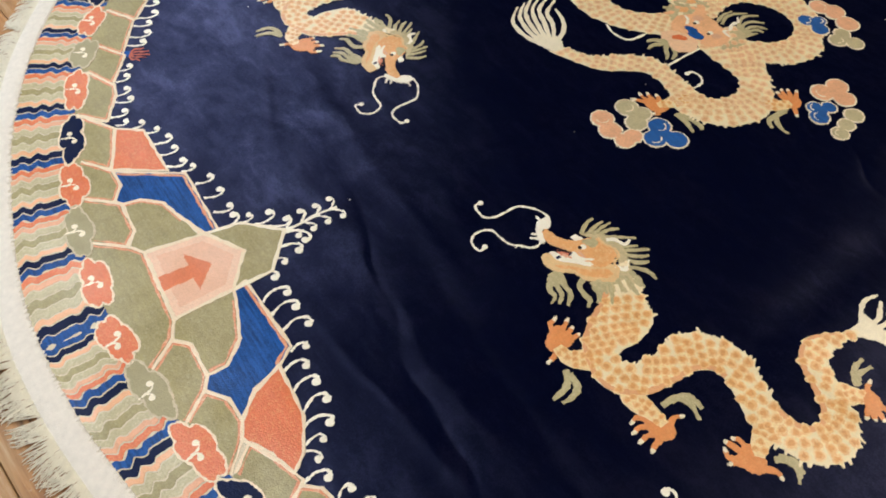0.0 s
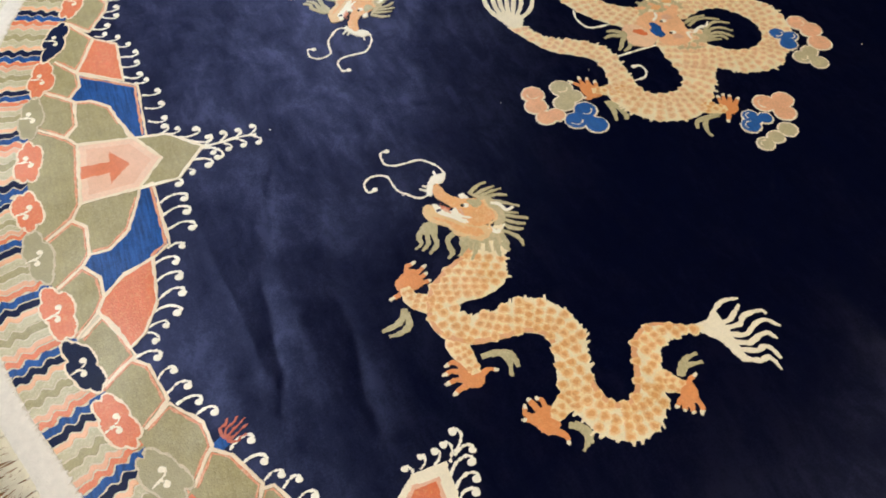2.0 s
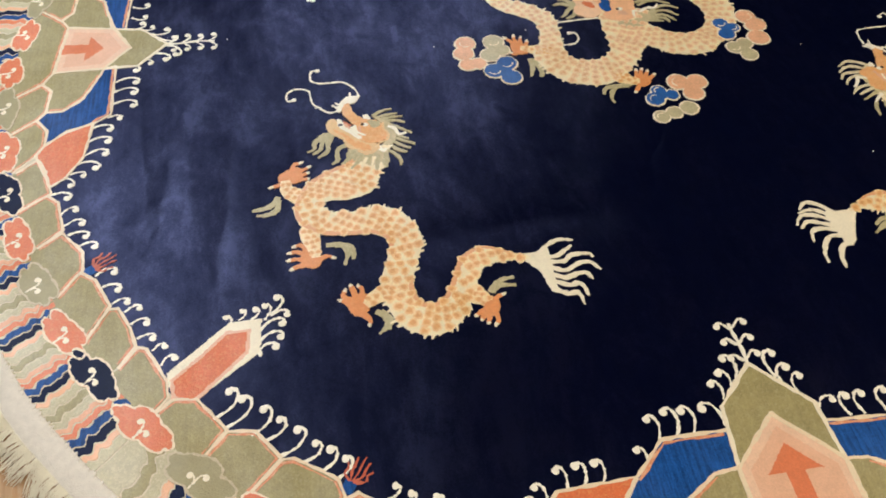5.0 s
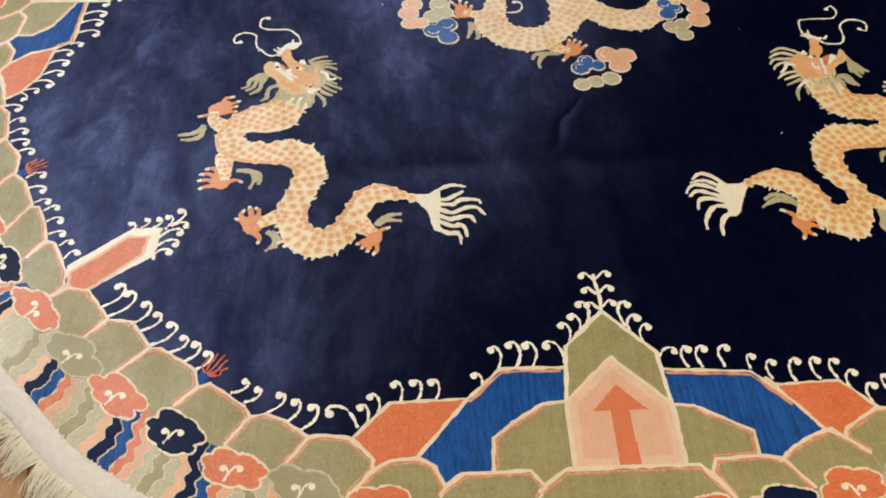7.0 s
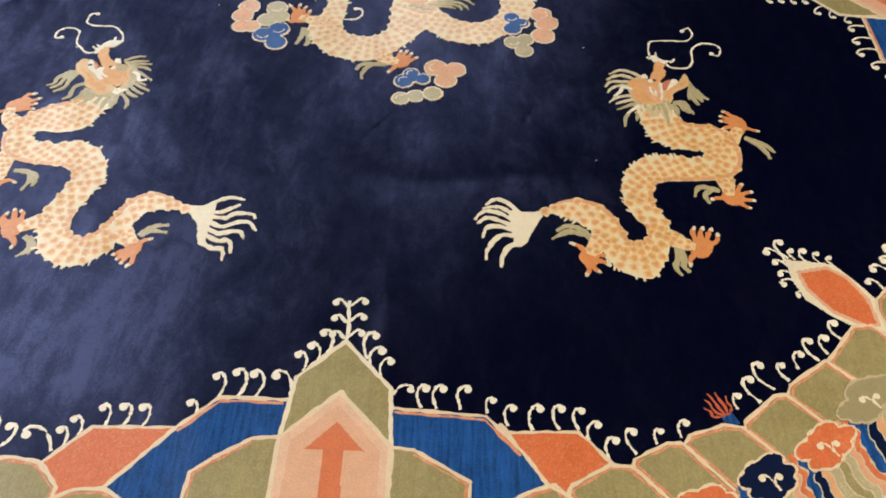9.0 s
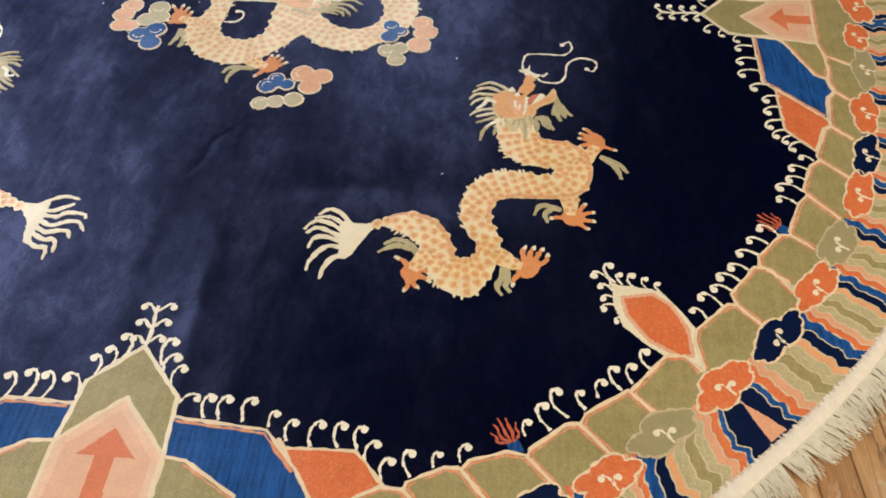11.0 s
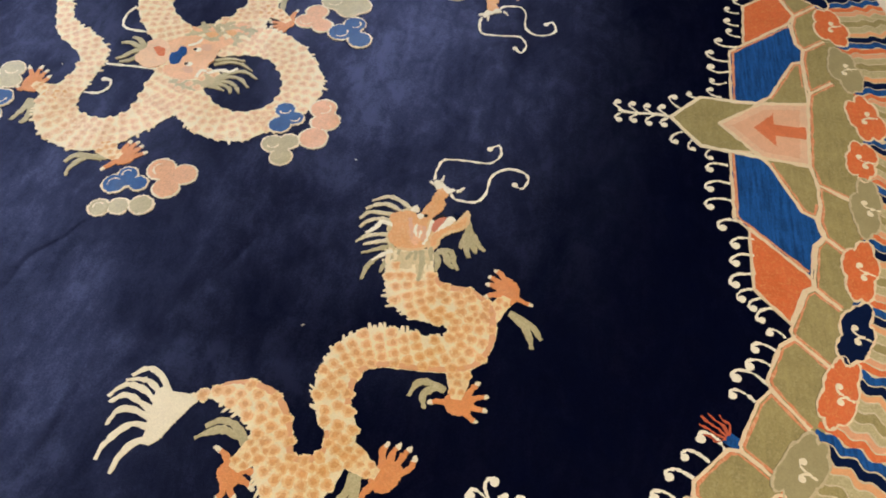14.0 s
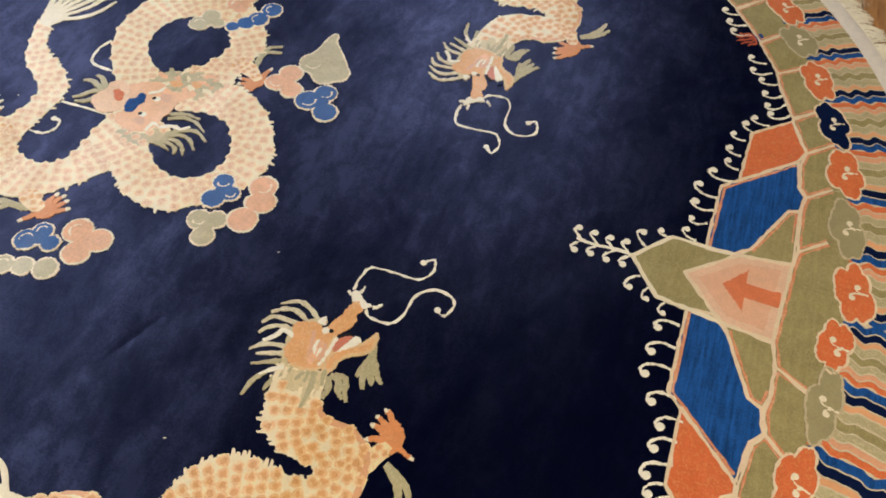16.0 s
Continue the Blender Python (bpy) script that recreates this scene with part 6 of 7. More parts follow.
def scaled_body(place, spine, owner, name="body", sides=(), z=Z_LINE, belly=(), spot_wool=None, bare=None):
    """A body with its spikes, belly line and scales; none of these lies where the outline bare covers it."""
    bm = bmesh.new()
    strip(bm, laid_out(place, spine), Z_FIELD - 0.003, z, 12, 0.0015)
    for side, u0, u1 in sides:
        spikes(bm, place, spine, side, u0, u1, z - 0.0004)
    ob = part(name, bm, CREAM_BODY, owner)
    s = spline(spine, 6)
    for side, u0, u1 in belly:
        run = []
        for i in range(int(u0 * len(s)), int(u1 * len(s)) - 1):
            d = s[i + 1][:2] - s[i][:2]
            nrm = left_of(s, i) * side
            w = 0.0062 * min(1, s[i][2] / 0.04)
            run.append((*place(s[i][:2] + nrm * (s[i][2] - w - 0.0005)), w))
        part("belly", strip(bmesh.new(), run[::3], z - 0.003, z + 0.0006, 4), SALMON, ob if owner is rug else owner)
    spots, shade, core = [q for q in scales(place, spine) if not bare or not inside(np.mean(q, axis=0), bare)], bmesh.new(), bmesh.new()
    for poly in spots:   # the dye blends into the cream round each scale
        c = np.mean(poly, axis=0)
        pad(shade, stepped([c + (q - c) * 1.26 for q in poly]), z - 0.002, z + 0.0004, 0.0005)
        pad(core, stepped([c + (q - c) * 0.58 for q in poly]), z - 0.002, z + 0.0016, 0.0004)
    tagged(part("scale_shade", shade, BLEND, ob if owner is rug else owner), kind="stuff")
    tagged(part("scale_core", core, CORE_SOFT if spot_wool else CORE, ob if owner is rug else owner), kind="stuff")
    for poly in spots:
        part("scale", pad(bmesh.new(), stepped(poly), z - 0.002, z + 0.0011, 0.0007), spot_wool or SCALE, ob if owner is rug else owner)
    return ob


BLEND = pile("wool_scale_blend", (0.775, 0.55, 0.28), 0.22, gleam=0.2, other=(0.80, 0.66, 0.38), bleed=0.42)
CORE = pile("wool_scale_core", (0.70, 0.335, 0.11), 0.24, gleam=0.12, other=(0.73, 0.40, 0.15), bleed=0.4)
# middle dragon's scales: the gloss that washes them out is put into paler dye
CORE_SOFT = pile("wool_soft_core", (0.68, 0.365, 0.165), 0.24, gleam=0.16, other=(0.78, 0.54, 0.30), bleed=0.45)
SCALE_SOFT = pile("wool_soft_scale", (0.72, 0.455, 0.235), 0.24, gleam=0.16, vary=(0.78, 0.51, 0.28), other=(0.81, 0.67, 0.43), bleed=0.42)
CREAM_BODY = pile("wool_cream_body", (0.81, 0.69, 0.46), 0.15, gleam=0.15, other=(0.79, 0.57, 0.33), bleed=0.3)


def dragon(place, g):
    """A small corner dragon; place lays its drawing g onto the rug."""
    up = g["hand"]
    body = scaled_body(place, g["BODY"], rug, "dragon", ((up, 0.0, 0.55), (-up, 0.6, 0.93)), Z_LINE, ((-up, 0.04, 0.5), (up, 0.56, 0.97)), bare=[place(np.array(q)) for q in g["MANE"]])
    tagged(body, "woven cream dragon with orange scales and claws")
    for k in "1234":
        tuft(place, g["TUFT" + k], body)
        claw_hand(place, g["HAND" + k], body)
    P = lambda l: [place(np.array(q)) for q in l]
    lay = lambda name, key, top, col: part(name, pad(bmesh.new(), stepped(spline(P(g[key]), 4, True), 0.005), Z_FIELD - 0.003, Z_LINE + top, 0.0008), col, body)
    hair = lambda name, key, w, top, col: [part(name, lock(bmesh.new(), P(q), w, z1=Z_LINE + top), col, body) for q in g[key]]
    line = lambda name, key, w, top, col: part(name, strip(bmesh.new(), [(*p, w) for p in P(g[key])], Z_FIELD, Z_LINE + top, 4), col, body)
    lay("tail", "TAIL", -0.0002, TAIL)
    hair("tail_lock", "TAIL_UPPER", 0.0068, -0.0006, TAIL)
    hair("tail_lock", "TAIL_LOWER", 0.0072, -0.0006, TAIL)
    lay("mane", "MANE", 0.0007, g["mane"])
    hair("mane_lock", "MANE_UPPER", 0.0060, 0.0004, g["lock"])
    hair("mane_lock", "MANE_LOWER", 0.0064, 0.0004, SAGE_PALE)
    hair("mane_lock", "MANE_PALE", 0.0062, 0.0010, IVORY)
    lay("beard", "BEARD", -0.0003, SAGE_PALE)
    hair("beard_lock", "BEARD_LOCKS", 0.0078, -0.0006, SAGE_PALE)
    lay("jaw", "JAW", 0.0010, PEACH)
    lay("chin", "CHIN", 0.0015, FACE_ORANGE)
    lay("mouth", "MOUTH", 0.0014, TONGUE)
    lay("teeth", "TEETH", 0.0017, IVORY)
    lay("face", "FACE", 0.0020, FACE_ORANGE)
    lay("cheek", "PATCH", 0.0025, g["cheek"])
    hair("neck_streak", "NECK_CREAM", 0.0064, 0.0011, CREAM_BODY)
    hair("neck_streak", "NECK_SAGE", 0.0066, 0.0014, SAGE_PALE)
    hair("cheek_streak", "CHEEK_PINK", 0.0052, 0.0028, PINK)
    hair("cheek_streak", "CHEEK_PALE", 0.0046, 0.0029, IVORY)
    lay("horn", "HORN", 0.0026, IVORY)
    lay("nose", "NOSE", 0.0024, IVORY)
    hair("nostril", "NOSE_POINTS", 0.0038, 0.0008, IVORY)
    line("brow_line", "RIM", 0.0034, 0.0022, PEACH)
    line("lip", "GAP", 0.0030, 0.0026, BLACK)
    line("mouth_corner", "DARK", 0.0062, 0.0020, INK)
    white, pupil = P(g["EYE"])
    part("eye_white", knob(bmesh.new(), white, 0.0085, Z_FIELD, Z_LINE + 0.0026), IVORY, body)
    part("eye", knob(bmesh.new(), pupil, 0.0052, Z_FIELD, Z_LINE + 0.0032), BLACK, body)
    for w in ("WH1", "WH2"):
        q = P(g[w])
        bm = strip(bmesh.new(), [(*p, 0.0028) for p in q], Z_FIELD - 0.003, Z_PANEL, 5)
        knob(bm, q[0], 0.0072, Z_FIELD - 0.003, Z_PANEL + 0.0006)
        part("whisker", bm, IVORY, body)


TONGUE = pile("wool_tongue_red", (0.62, 0.20, 0.12), 0.14)
TAIL = pile("wool_tail_cream", (0.83, 0.745, 0.56), 0.12, gleam=0.10)
FACE_PALE = pile("wool_pale_face", (0.78, 0.42, 0.21), 0.24, gleam=0.15)
MUZZLE = pile("wool_muzzle", (0.80, 0.51, 0.31), 0.2, gleam=0.14)
MANE_WOOL = pile("wool_mane", (0.58, 0.47, 0.27), 0.24, gleam=0.10, other=(0.42, 0.37, 0.20), bleed=0.45)
NECK_WOOL = pile("wool_neck", (0.70, 0.56, 0.32), 0.22, gleam=0.10, other=(0.50, 0.43, 0.22), bleed=0.42)
PALE_LOCK = pile("wool_pale_lock", (0.64, 0.56, 0.37), 0.2, gleam=0.11, other=(0.80, 0.72, 0.54), bleed=0.45)
FACE_ORANGE = pile("wool_face_orange", (0.77, 0.38, 0.145), 0.15, gleam=0.10, other=(0.79, 0.52, 0.27), bleed=0.36)


# streaks of wool on cheek and neck
EAST["CHEEK_PALE"] = [[(0.7839, -0.4357), (0.7807, -0.4653), (0.7795, -0.4913), (0.7747, -0.5061)], [(0.7525, -0.4527), (0.7517, -0.4720), (0.7583, -0.4866)], [(0.7635, -0.4676), (0.7638, -0.4905)]]
EAST["CHEEK_PINK"] = [[(0.7689, -0.4552), (0.7731, -0.4778), (0.7704, -0.4964)], [(0.7581, -0.4566), (0.7602, -0.4795)], [(0.7333, -0.4364), (0.7445, -0.4700), (0.7484, -0.4925)]]
EAST["NECK_SAGE"] = [[(0.7739, -0.5202), (0.7816, -0.5551), (0.7811, -0.6008)], [(0.7914, -0.5095), (0.8002, -0.5445)], [(0.7553, -0.5282), (0.7470, -0.5514)], [(0.7301, -0.5119), (0.7275, -0.5401)], [(0.7368, -0.4270), (0.7548, -0.4306)], [(0.7635, -0.5243), (0.7650, -0.5490)]]
EAST["NECK_CREAM"] = [[(0.7647, -0.5600), (0.7699, -0.5836)], [(0.7221, -0.5297), (0.7249, -0.5559)], [(0.7875, -0.5543), (0.7910, -0.5755)], [(0.7101, -0.5257), (0.7085, -0.5536), (0.7149, -0.5800)]]
WEST["CHEEK_PALE"] = [[(-0.7802, -0.4343), (-0.7787, -0.4645), (-0.7623, -0.4793)], [(-0.7775, -0.4497), (-0.7675, -0.4647), (-0.7493, -0.4767)], [(-0.7755, -0.4701), (-0.7623, -0.4871)]]
WEST["CHEEK_PINK"] = [[(-0.7644, -0.4391), (-0.7643, -0.4623)], [(-0.8018, -0.4245), (-0.7902, -0.4433)]]
WEST["NECK_SAGE"] = [[(-0.7645, -0.5395), (-0.7788, -0.5693), (-0.7997, -0.5935)], [(-0.7436, -0.5490), (-0.7560, -0.5794)], [(-0.7243, -0.5517), (-0.7304, -0.5841), (-0.7351, -0.6162)], [(-0.7855, -0.5300), (-0.8052, -0.5552), (-0.8169, -0.5731)], [(-0.7047, -0.5481), (-0.7057, -0.5792), (-0.7090, -0.5998)], [(-0.7794, -0.5412), (-0.7910, -0.5657)]]
WEST["NECK_CREAM"] = [[(-0.7560, -0.5577), (-0.7731, -0.5925)], [(-0.7359, -0.5576), (-0.7462, -0.5915)], [(-0.7123, -0.5203), (-0.7000, -0.5273), (-0.6908, -0.5217)], [(-0.7075, -0.5422), (-0.7001, -0.5317), (-0.6912, -0.5299)]]
WEST["lock"], EAST["lock"] = SAGE_PALE, PALE_LOCK
WEST["cheek"], EAST["cheek"], WEST["mane"], EAST["mane"] = SAGE_PALE, FACE_PALE, MANE_WOOL, NECK_WOOL
dragon(lambda p: np.array((p[0], p[1])), WEST)
dragon(lambda p: np.array((p[0], p[1])), EAST)
dragon(lambda p: np.array((0.962 * p[0] - 0.039 * p[1] - 0.030, -0.049 * p[0] - 1.05 * p[1] - 0.084)), WEST)
dragon(lambda p: np.array((0.974 * p[0] - 0.045 * p[1] + 0.033, 0.110 * p[0] - 1.074 * p[1] - 0.123)), EAST)

# ---- the middle dragon and its clouds ----
C_TAIL = [(-0.332, 0.162, 0.023, -0.21), (-0.304, 0.097, 0.021, 0.26), (-0.263, 0.041, 0.031, 0.64), (-0.212, 0.008, 0.035, 0.81), (-0.166, -0.034, 0.035, 0.45), (-0.152, -0.078, 0.032, 0.28), (-0.159, -0.143, 0.034, 0.23), (-0.177, -0.2, 0.049, 0.05), (-0.166, -0.252, 0.048, 0.36), (-0.126, -0.299, 0.054, 0.88), (-0.056, -0.318, 0.056, 1.46), (-0.007, -0.302, 0.052, 1.73), (0.033, -0.259, 0.046, 2.15), (0.061, -0.199, 0.056, 2.6), (0.072, -0.128, 0.064, 2.73), (0.106, -0.025, 0.081, 2.74)]
C_RIGHT = [(0.052, -0.126, 0.072, 1.05), (0.109, -0.156, 0.061, 1.03), (0.153, -0.183, 0.047, 1.06), (0.202, -0.221, 0.05, 1.36), (0.273, -0.231, 0.051, 1.99), (0.32, -0.207, 0.042, 2.32), (0.361, -0.175, 0.043, 2.47), (0.387, -0.123, 0.045, 2.81), (0.392, -0.061, 0.052, 3.16), (0.367, -0.003, 0.05, 3.44), (0.32, 0.053, 0.049, 3.99), (0.26, 0.081, 0.054, 4.46), (0.204, 0.084, 0.06, 4.73), (0.145, 0.075, 0.068, 4.93)]
C_LOOP = [(0.048, 0.043, 0.058, -2.47), (-0.007, 0.088, 0.054, -2.64), (-0.066, 0.151, 0.049, -2.96), (-0.096, 0.225, 0.05, -3.21), (-0.089, 0.311, 0.056, -3.44), (-0.046, 0.383, 0.07, -3.85), (0.051, 0.415, 0.064, -4.33), (0.135, 0.382, 0.059, -4.8), (0.188, 0.317, 0.047, -5.5), (0.201, 0.266, 0.049, -5.78), (0.187, 0.206, 0.054, -5.86), (0.167, 0.147, 0.066, -6.07), (0.186, 0.063, 0.061, -6.05)]
C_FACE = [(0.011, 0.015), (0.013, 0.045), (0.041, 0.068), (0.073, 0.077), (0.105, 0.063), (0.136, 0.065), (0.159, 0.084), (0.173, 0.068), (0.155, 0.045), (0.145, 0.023), (0.147, -0.007), (0.139, -0.031), (0.136, -0.065), (0.119, -0.087), (0.086, -0.095), (0.043, -0.083), (0.032, -0.056), (0.045, -0.038)]
C_MUZZLE = [(-0.052, -0.042), (-0.029, -0.061), (-0.008, -0.069), (0.021, -0.055), (0.033, -0.035), (0.03, -0.004), (0.01, 0.031), (-0.019, 0.047), (-0.042, 0.032), (-0.041, 0.006), (-0.052, -0.016)]
C_NOSE = [(-0.019, 0.007), (-0.01, 0.017), (0.011, 0.007), (0.016, -0.017), (-0, -0.017)]
C_BLUE = [(0.037, -0.033), (0.029, -0.007), (0.044, 0.008), (0.047, 0.026), (0.059, 0.027), (0.07, 0.004), (0.065, -0.013), (0.063, -0.039), (0.048, -0.045)]
C_EYES = [(0.086, 0.022), (0.083, -0.037)]
C_MANE = [(0.047, 0.075), (0.055, 0.106), (0.075, 0.126), (0.11, 0.136), (0.141, 0.138), (0.178, 0.143), (0.215, 0.125), (0.205, 0.086), (0.175, 0.064), (0.138, 0.066), (0.104, 0.064), (0.069, 0.076)]
C_MANE2 = [(0.061, -0.109), (0.082, -0.096), (0.11, -0.096), (0.132, -0.087), (0.141, -0.067), (0.165, -0.061), (0.186, -0.081), (0.182, -0.104), (0.154, -0.113), (0.143, -0.13), (0.116, -0.13), (0.096, -0.142)]
C_SPOTS = [[(0.089, 0.089), (0.11, 0.102), (0.126, 0.087), (0.108, 0.075)], [(0.14, 0.111), (0.163, 0.116), (0.171, 0.097), (0.151, 0.093)], [(0.078, -0.055), (0.095, -0.044), (0.109, -0.061), (0.095, -0.073)], [(0.094, 0.042), (0.117, 0.048), (0.125, 0.025), (0.105, 0.021)]]
C_LOCKS = [[(0.173, -0.074), (0.203, -0.049), (0.235, -0.038), (0.274, -0.059)], [(0.176, -0.08), (0.208, -0.063), (0.238, -0.07), (0.261, -0.094)], [(0.176, -0.09), (0.201, -0.082), (0.227, -0.092), (0.247, -0.119)], [(0.173, -0.1), (0.196, -0.096), (0.219, -0.106), (0.224, -0.123)], [(0.165, -0.107), (0.186, -0.108), (0.207, -0.116)], [(0.152, -0.026), (0.187, -0.009), (0.222, -0.013), (0.255, -0.033)], [(0.149, -0.01), (0.185, 0.003), (0.225, 0.001)]]
C_PALE = [[(0.149, -0.06), (0.177, -0.044), (0.199, -0.047), (0.215, -0.03)], [(0.063, 0.033), (0.083, 0.047), (0.09, 0.067)], [(0.124, -0.082), (0.13, -0.054), (0.149, -0.06)]]
C_BEARD = [[(-0.027, -0.005), (-0.063, -0.01), (-0.083, -0.036), (-0.099, -0.049)], [(-0.023, -0.012), (-0.048, -0.027), (-0.062, -0.048), (-0.087, -0.059)], [(-0.031, -0), (-0.065, 0.009), (-0.088, 0.019), (-0.11, 0.014)], [(-0.035, 0.007), (-0.055, 0.022), (-0.072, 0.037), (-0.09, 0.041)]]
C_W1 = [(-0.132, 0.169), (-0.144, 0.131), (-0.138, 0.091), (-0.123, 0.075), (-0.096, 0.07), (-0.057, 0.069)]
C_W2 = [(0.026, -0.068), (-0.048, -0.069), (-0.117, -0.071)]
C_W3 = [(-0.096, -0.128), (-0.078, -0.131), (-0.074, -0.157), (-0.091, -0.179), (-0.126, -0.182)]
C_HAND_A = ([(-0.286, -0.177), (-0.281, -0.151), (-0.259, -0.148), (-0.235, -0.167), (-0.234, -0.196), (-0.257, -0.206), (-0.277, -0.198)], [[(-0.264, -0.169), (-0.281, -0.14), (-0.3, -0.114)], [(-0.259, -0.166), (-0.268, -0.136), (-0.265, -0.108)], [(-0.252, -0.17), (-0.252, -0.143), (-0.245, -0.121)], [(-0.247, -0.176), (-0.236, -0.159), (-0.23, -0.14)], [(-0.266, -0.187), (-0.279, -0.202), (-0.294, -0.191)]], [(-0.258, -0.177), (-0.22, -0.19), (-0.188, -0.201), (-0.153, -0.216)])
C_HAND_B = ([(0.035, -0.384), (0.037, -0.356), (0.055, -0.346), (0.079, -0.363), (0.077, -0.388), (0.055, -0.4)], [[(0.051, -0.37), (0.049, -0.341), (0.054, -0.32)], [(0.059, -0.367), (0.063, -0.339), (0.073, -0.32)], [(0.066, -0.368), (0.077, -0.347), (0.087, -0.33)], [(0.071, -0.375), (0.089, -0.361), (0.104, -0.349)], [(0.046, -0.388), (0.032, -0.407), (0.021, -0.422)]], [(0.05, -0.374), (0.025, -0.368), (0.006, -0.353), (-0.01, -0.323)])
C_HAND_C = ([(0.268, 0.163), (0.272, 0.194), (0.291, 0.203), (0.309, 0.188), (0.302, 0.161), (0.282, 0.152)], [[(0.291, 0.187), (0.294, 0.216), (0.3, 0.236)], [(0.277, 0.172), (0.255, 0.172), (0.238, 0.169)], [(0.28, 0.167), (0.26, 0.156), (0.244, 0.149)], [(0.285, 0.162), (0.271, 0.145), (0.257, 0.137)], [(0.292, 0.163), (0.286, 0.143), (0.278, 0.133)]], [(0.289, 0.179), (0.263, 0.2), (0.236, 0.213), (0.205, 0.223)])
C_TUFT_A = [[(-0.241, -0.228), (-0.24, -0.262), (-0.246, -0.284), (-0.254, -0.306)], [(-0.234, -0.231), (-0.221, -0.272), (-0.22, -0.301), (-0.228, -0.311)]]
C_TUFT_B = [[(0.022, -0.384), (-0.017, -0.385), (-0.037, -0.401), (-0.05, -0.429), (-0.048, -0.452)], [(0.012, -0.389), (-0.029, -0.385), (-0.055, -0.39), (-0.069, -0.413)]]
C_TUFT_C = [[(0.259, 0.219), (0.253, 0.262), (0.26, 0.287), (0.296, 0.298)], [(0.257, 0.236), (0.248, 0.277), (0.257, 0.305), (0.286, 0.322)]]
C_FAN = [(-0.323, 0.148), (-0.349, 0.167), (-0.359, 0.201), (-0.355, 0.237), (-0.326, 0.236), (-0.312, 0.218), (-0.29, 0.205), (-0.3, 0.173)]
C_TAILS = [[(-0.356, 0.206), (-0.369, 0.271), (-0.356, 0.336), (-0.302, 0.383)], [(-0.347, 0.21), (-0.346, 0.274), (-0.324, 0.344), (-0.27, 0.388)], [(-0.336, 0.213), (-0.326, 0.278), (-0.299, 0.347), (-0.241, 0.392)], [(-0.326, 0.213), (-0.307, 0.274), (-0.272, 0.348), (-0.214, 0.384)], [(-0.315, 0.214), (-0.285, 0.271), (-0.254, 0.337), (-0.198, 0.367)], [(-0.305, 0.207), (-0.265, 0.259), (-0.243, 0.313), (-0.186, 0.346)], [(-0.299, 0.192), (-0.257, 0.218), (-0.227, 0.26), (-0.211, 0.312)]]
CL_SW = [(-0.417, -0.131, 0.033), (-0.429, -0.176, 0.033), (-0.424, -0.227, 0.029), (-0.394, -0.227, 0.027), (-0.333, -0.136, 0.033), (-0.353, -0.195, 0.031), (-0.316, -0.177, 0.027), (-0.354, -0.266, 0.033), (-0.313, -0.239, 0.033), (-0.311, -0.302, 0.032)]
CL_S = [(0.156, -0.396, 0.034), (0.21, -0.402, 0.032), (0.185, -0.447, 0.032), (0.064, -0.528, 0.025), (0.104, -0.517, 0.025), (0.151, -0.505, 0.028), (0.088, -0.424, 0.024), (0.069, -0.456, 0.029), (0.121, -0.446, 0.023)]
CL_SE = [(0.465, -0.134, 0.034), (0.483, -0.175, 0.033), (0.466, -0.236, 0.036), (0.378, -0.271, 0.028), (0.413, -0.258, 0.026), (0.407, -0.309, 0.028), (0.375, -0.155, 0.027), (0.405, -0.179, 0.024), (0.376, -0.207, 0.029)]
CL_NE = [(0.094, 0.435, 0.032), (0.11, 0.469, 0.025), (0.109, 0.423, 0.025), (0.04, 0.32, 0.029), (0.054, 0.359, 0.028), (0.084, 0.342, 0.021), (0.192, 0.447, 0.030), (0.175, 0.397, 0.031), (0.154, 0.370, 0.028), (0.128, 0.343, 0.022)]
CL_E = [(0.334, 0.193, 0.031), (0.353, 0.236, 0.032), (0.38, 0.181, 0.03), (0.388, 0.293, 0.038), (0.434, 0.264, 0.035), (0.461, 0.283, 0.034), (0.436, 0.163, 0.035), (0.465, 0.202, 0.031), (0.492, 0.14, 0.033)]
CL_HORN = [(0.366, 0.309), (0.376, 0.357), (0.38, 0.397), (0.389, 0.421), (0.404, 0.423), (0.412, 0.396), (0.442, 0.361), (0.47, 0.326), (0.486, 0.295), (0.471, 0.262), (0.43, 0.249), (0.385, 0.259)]


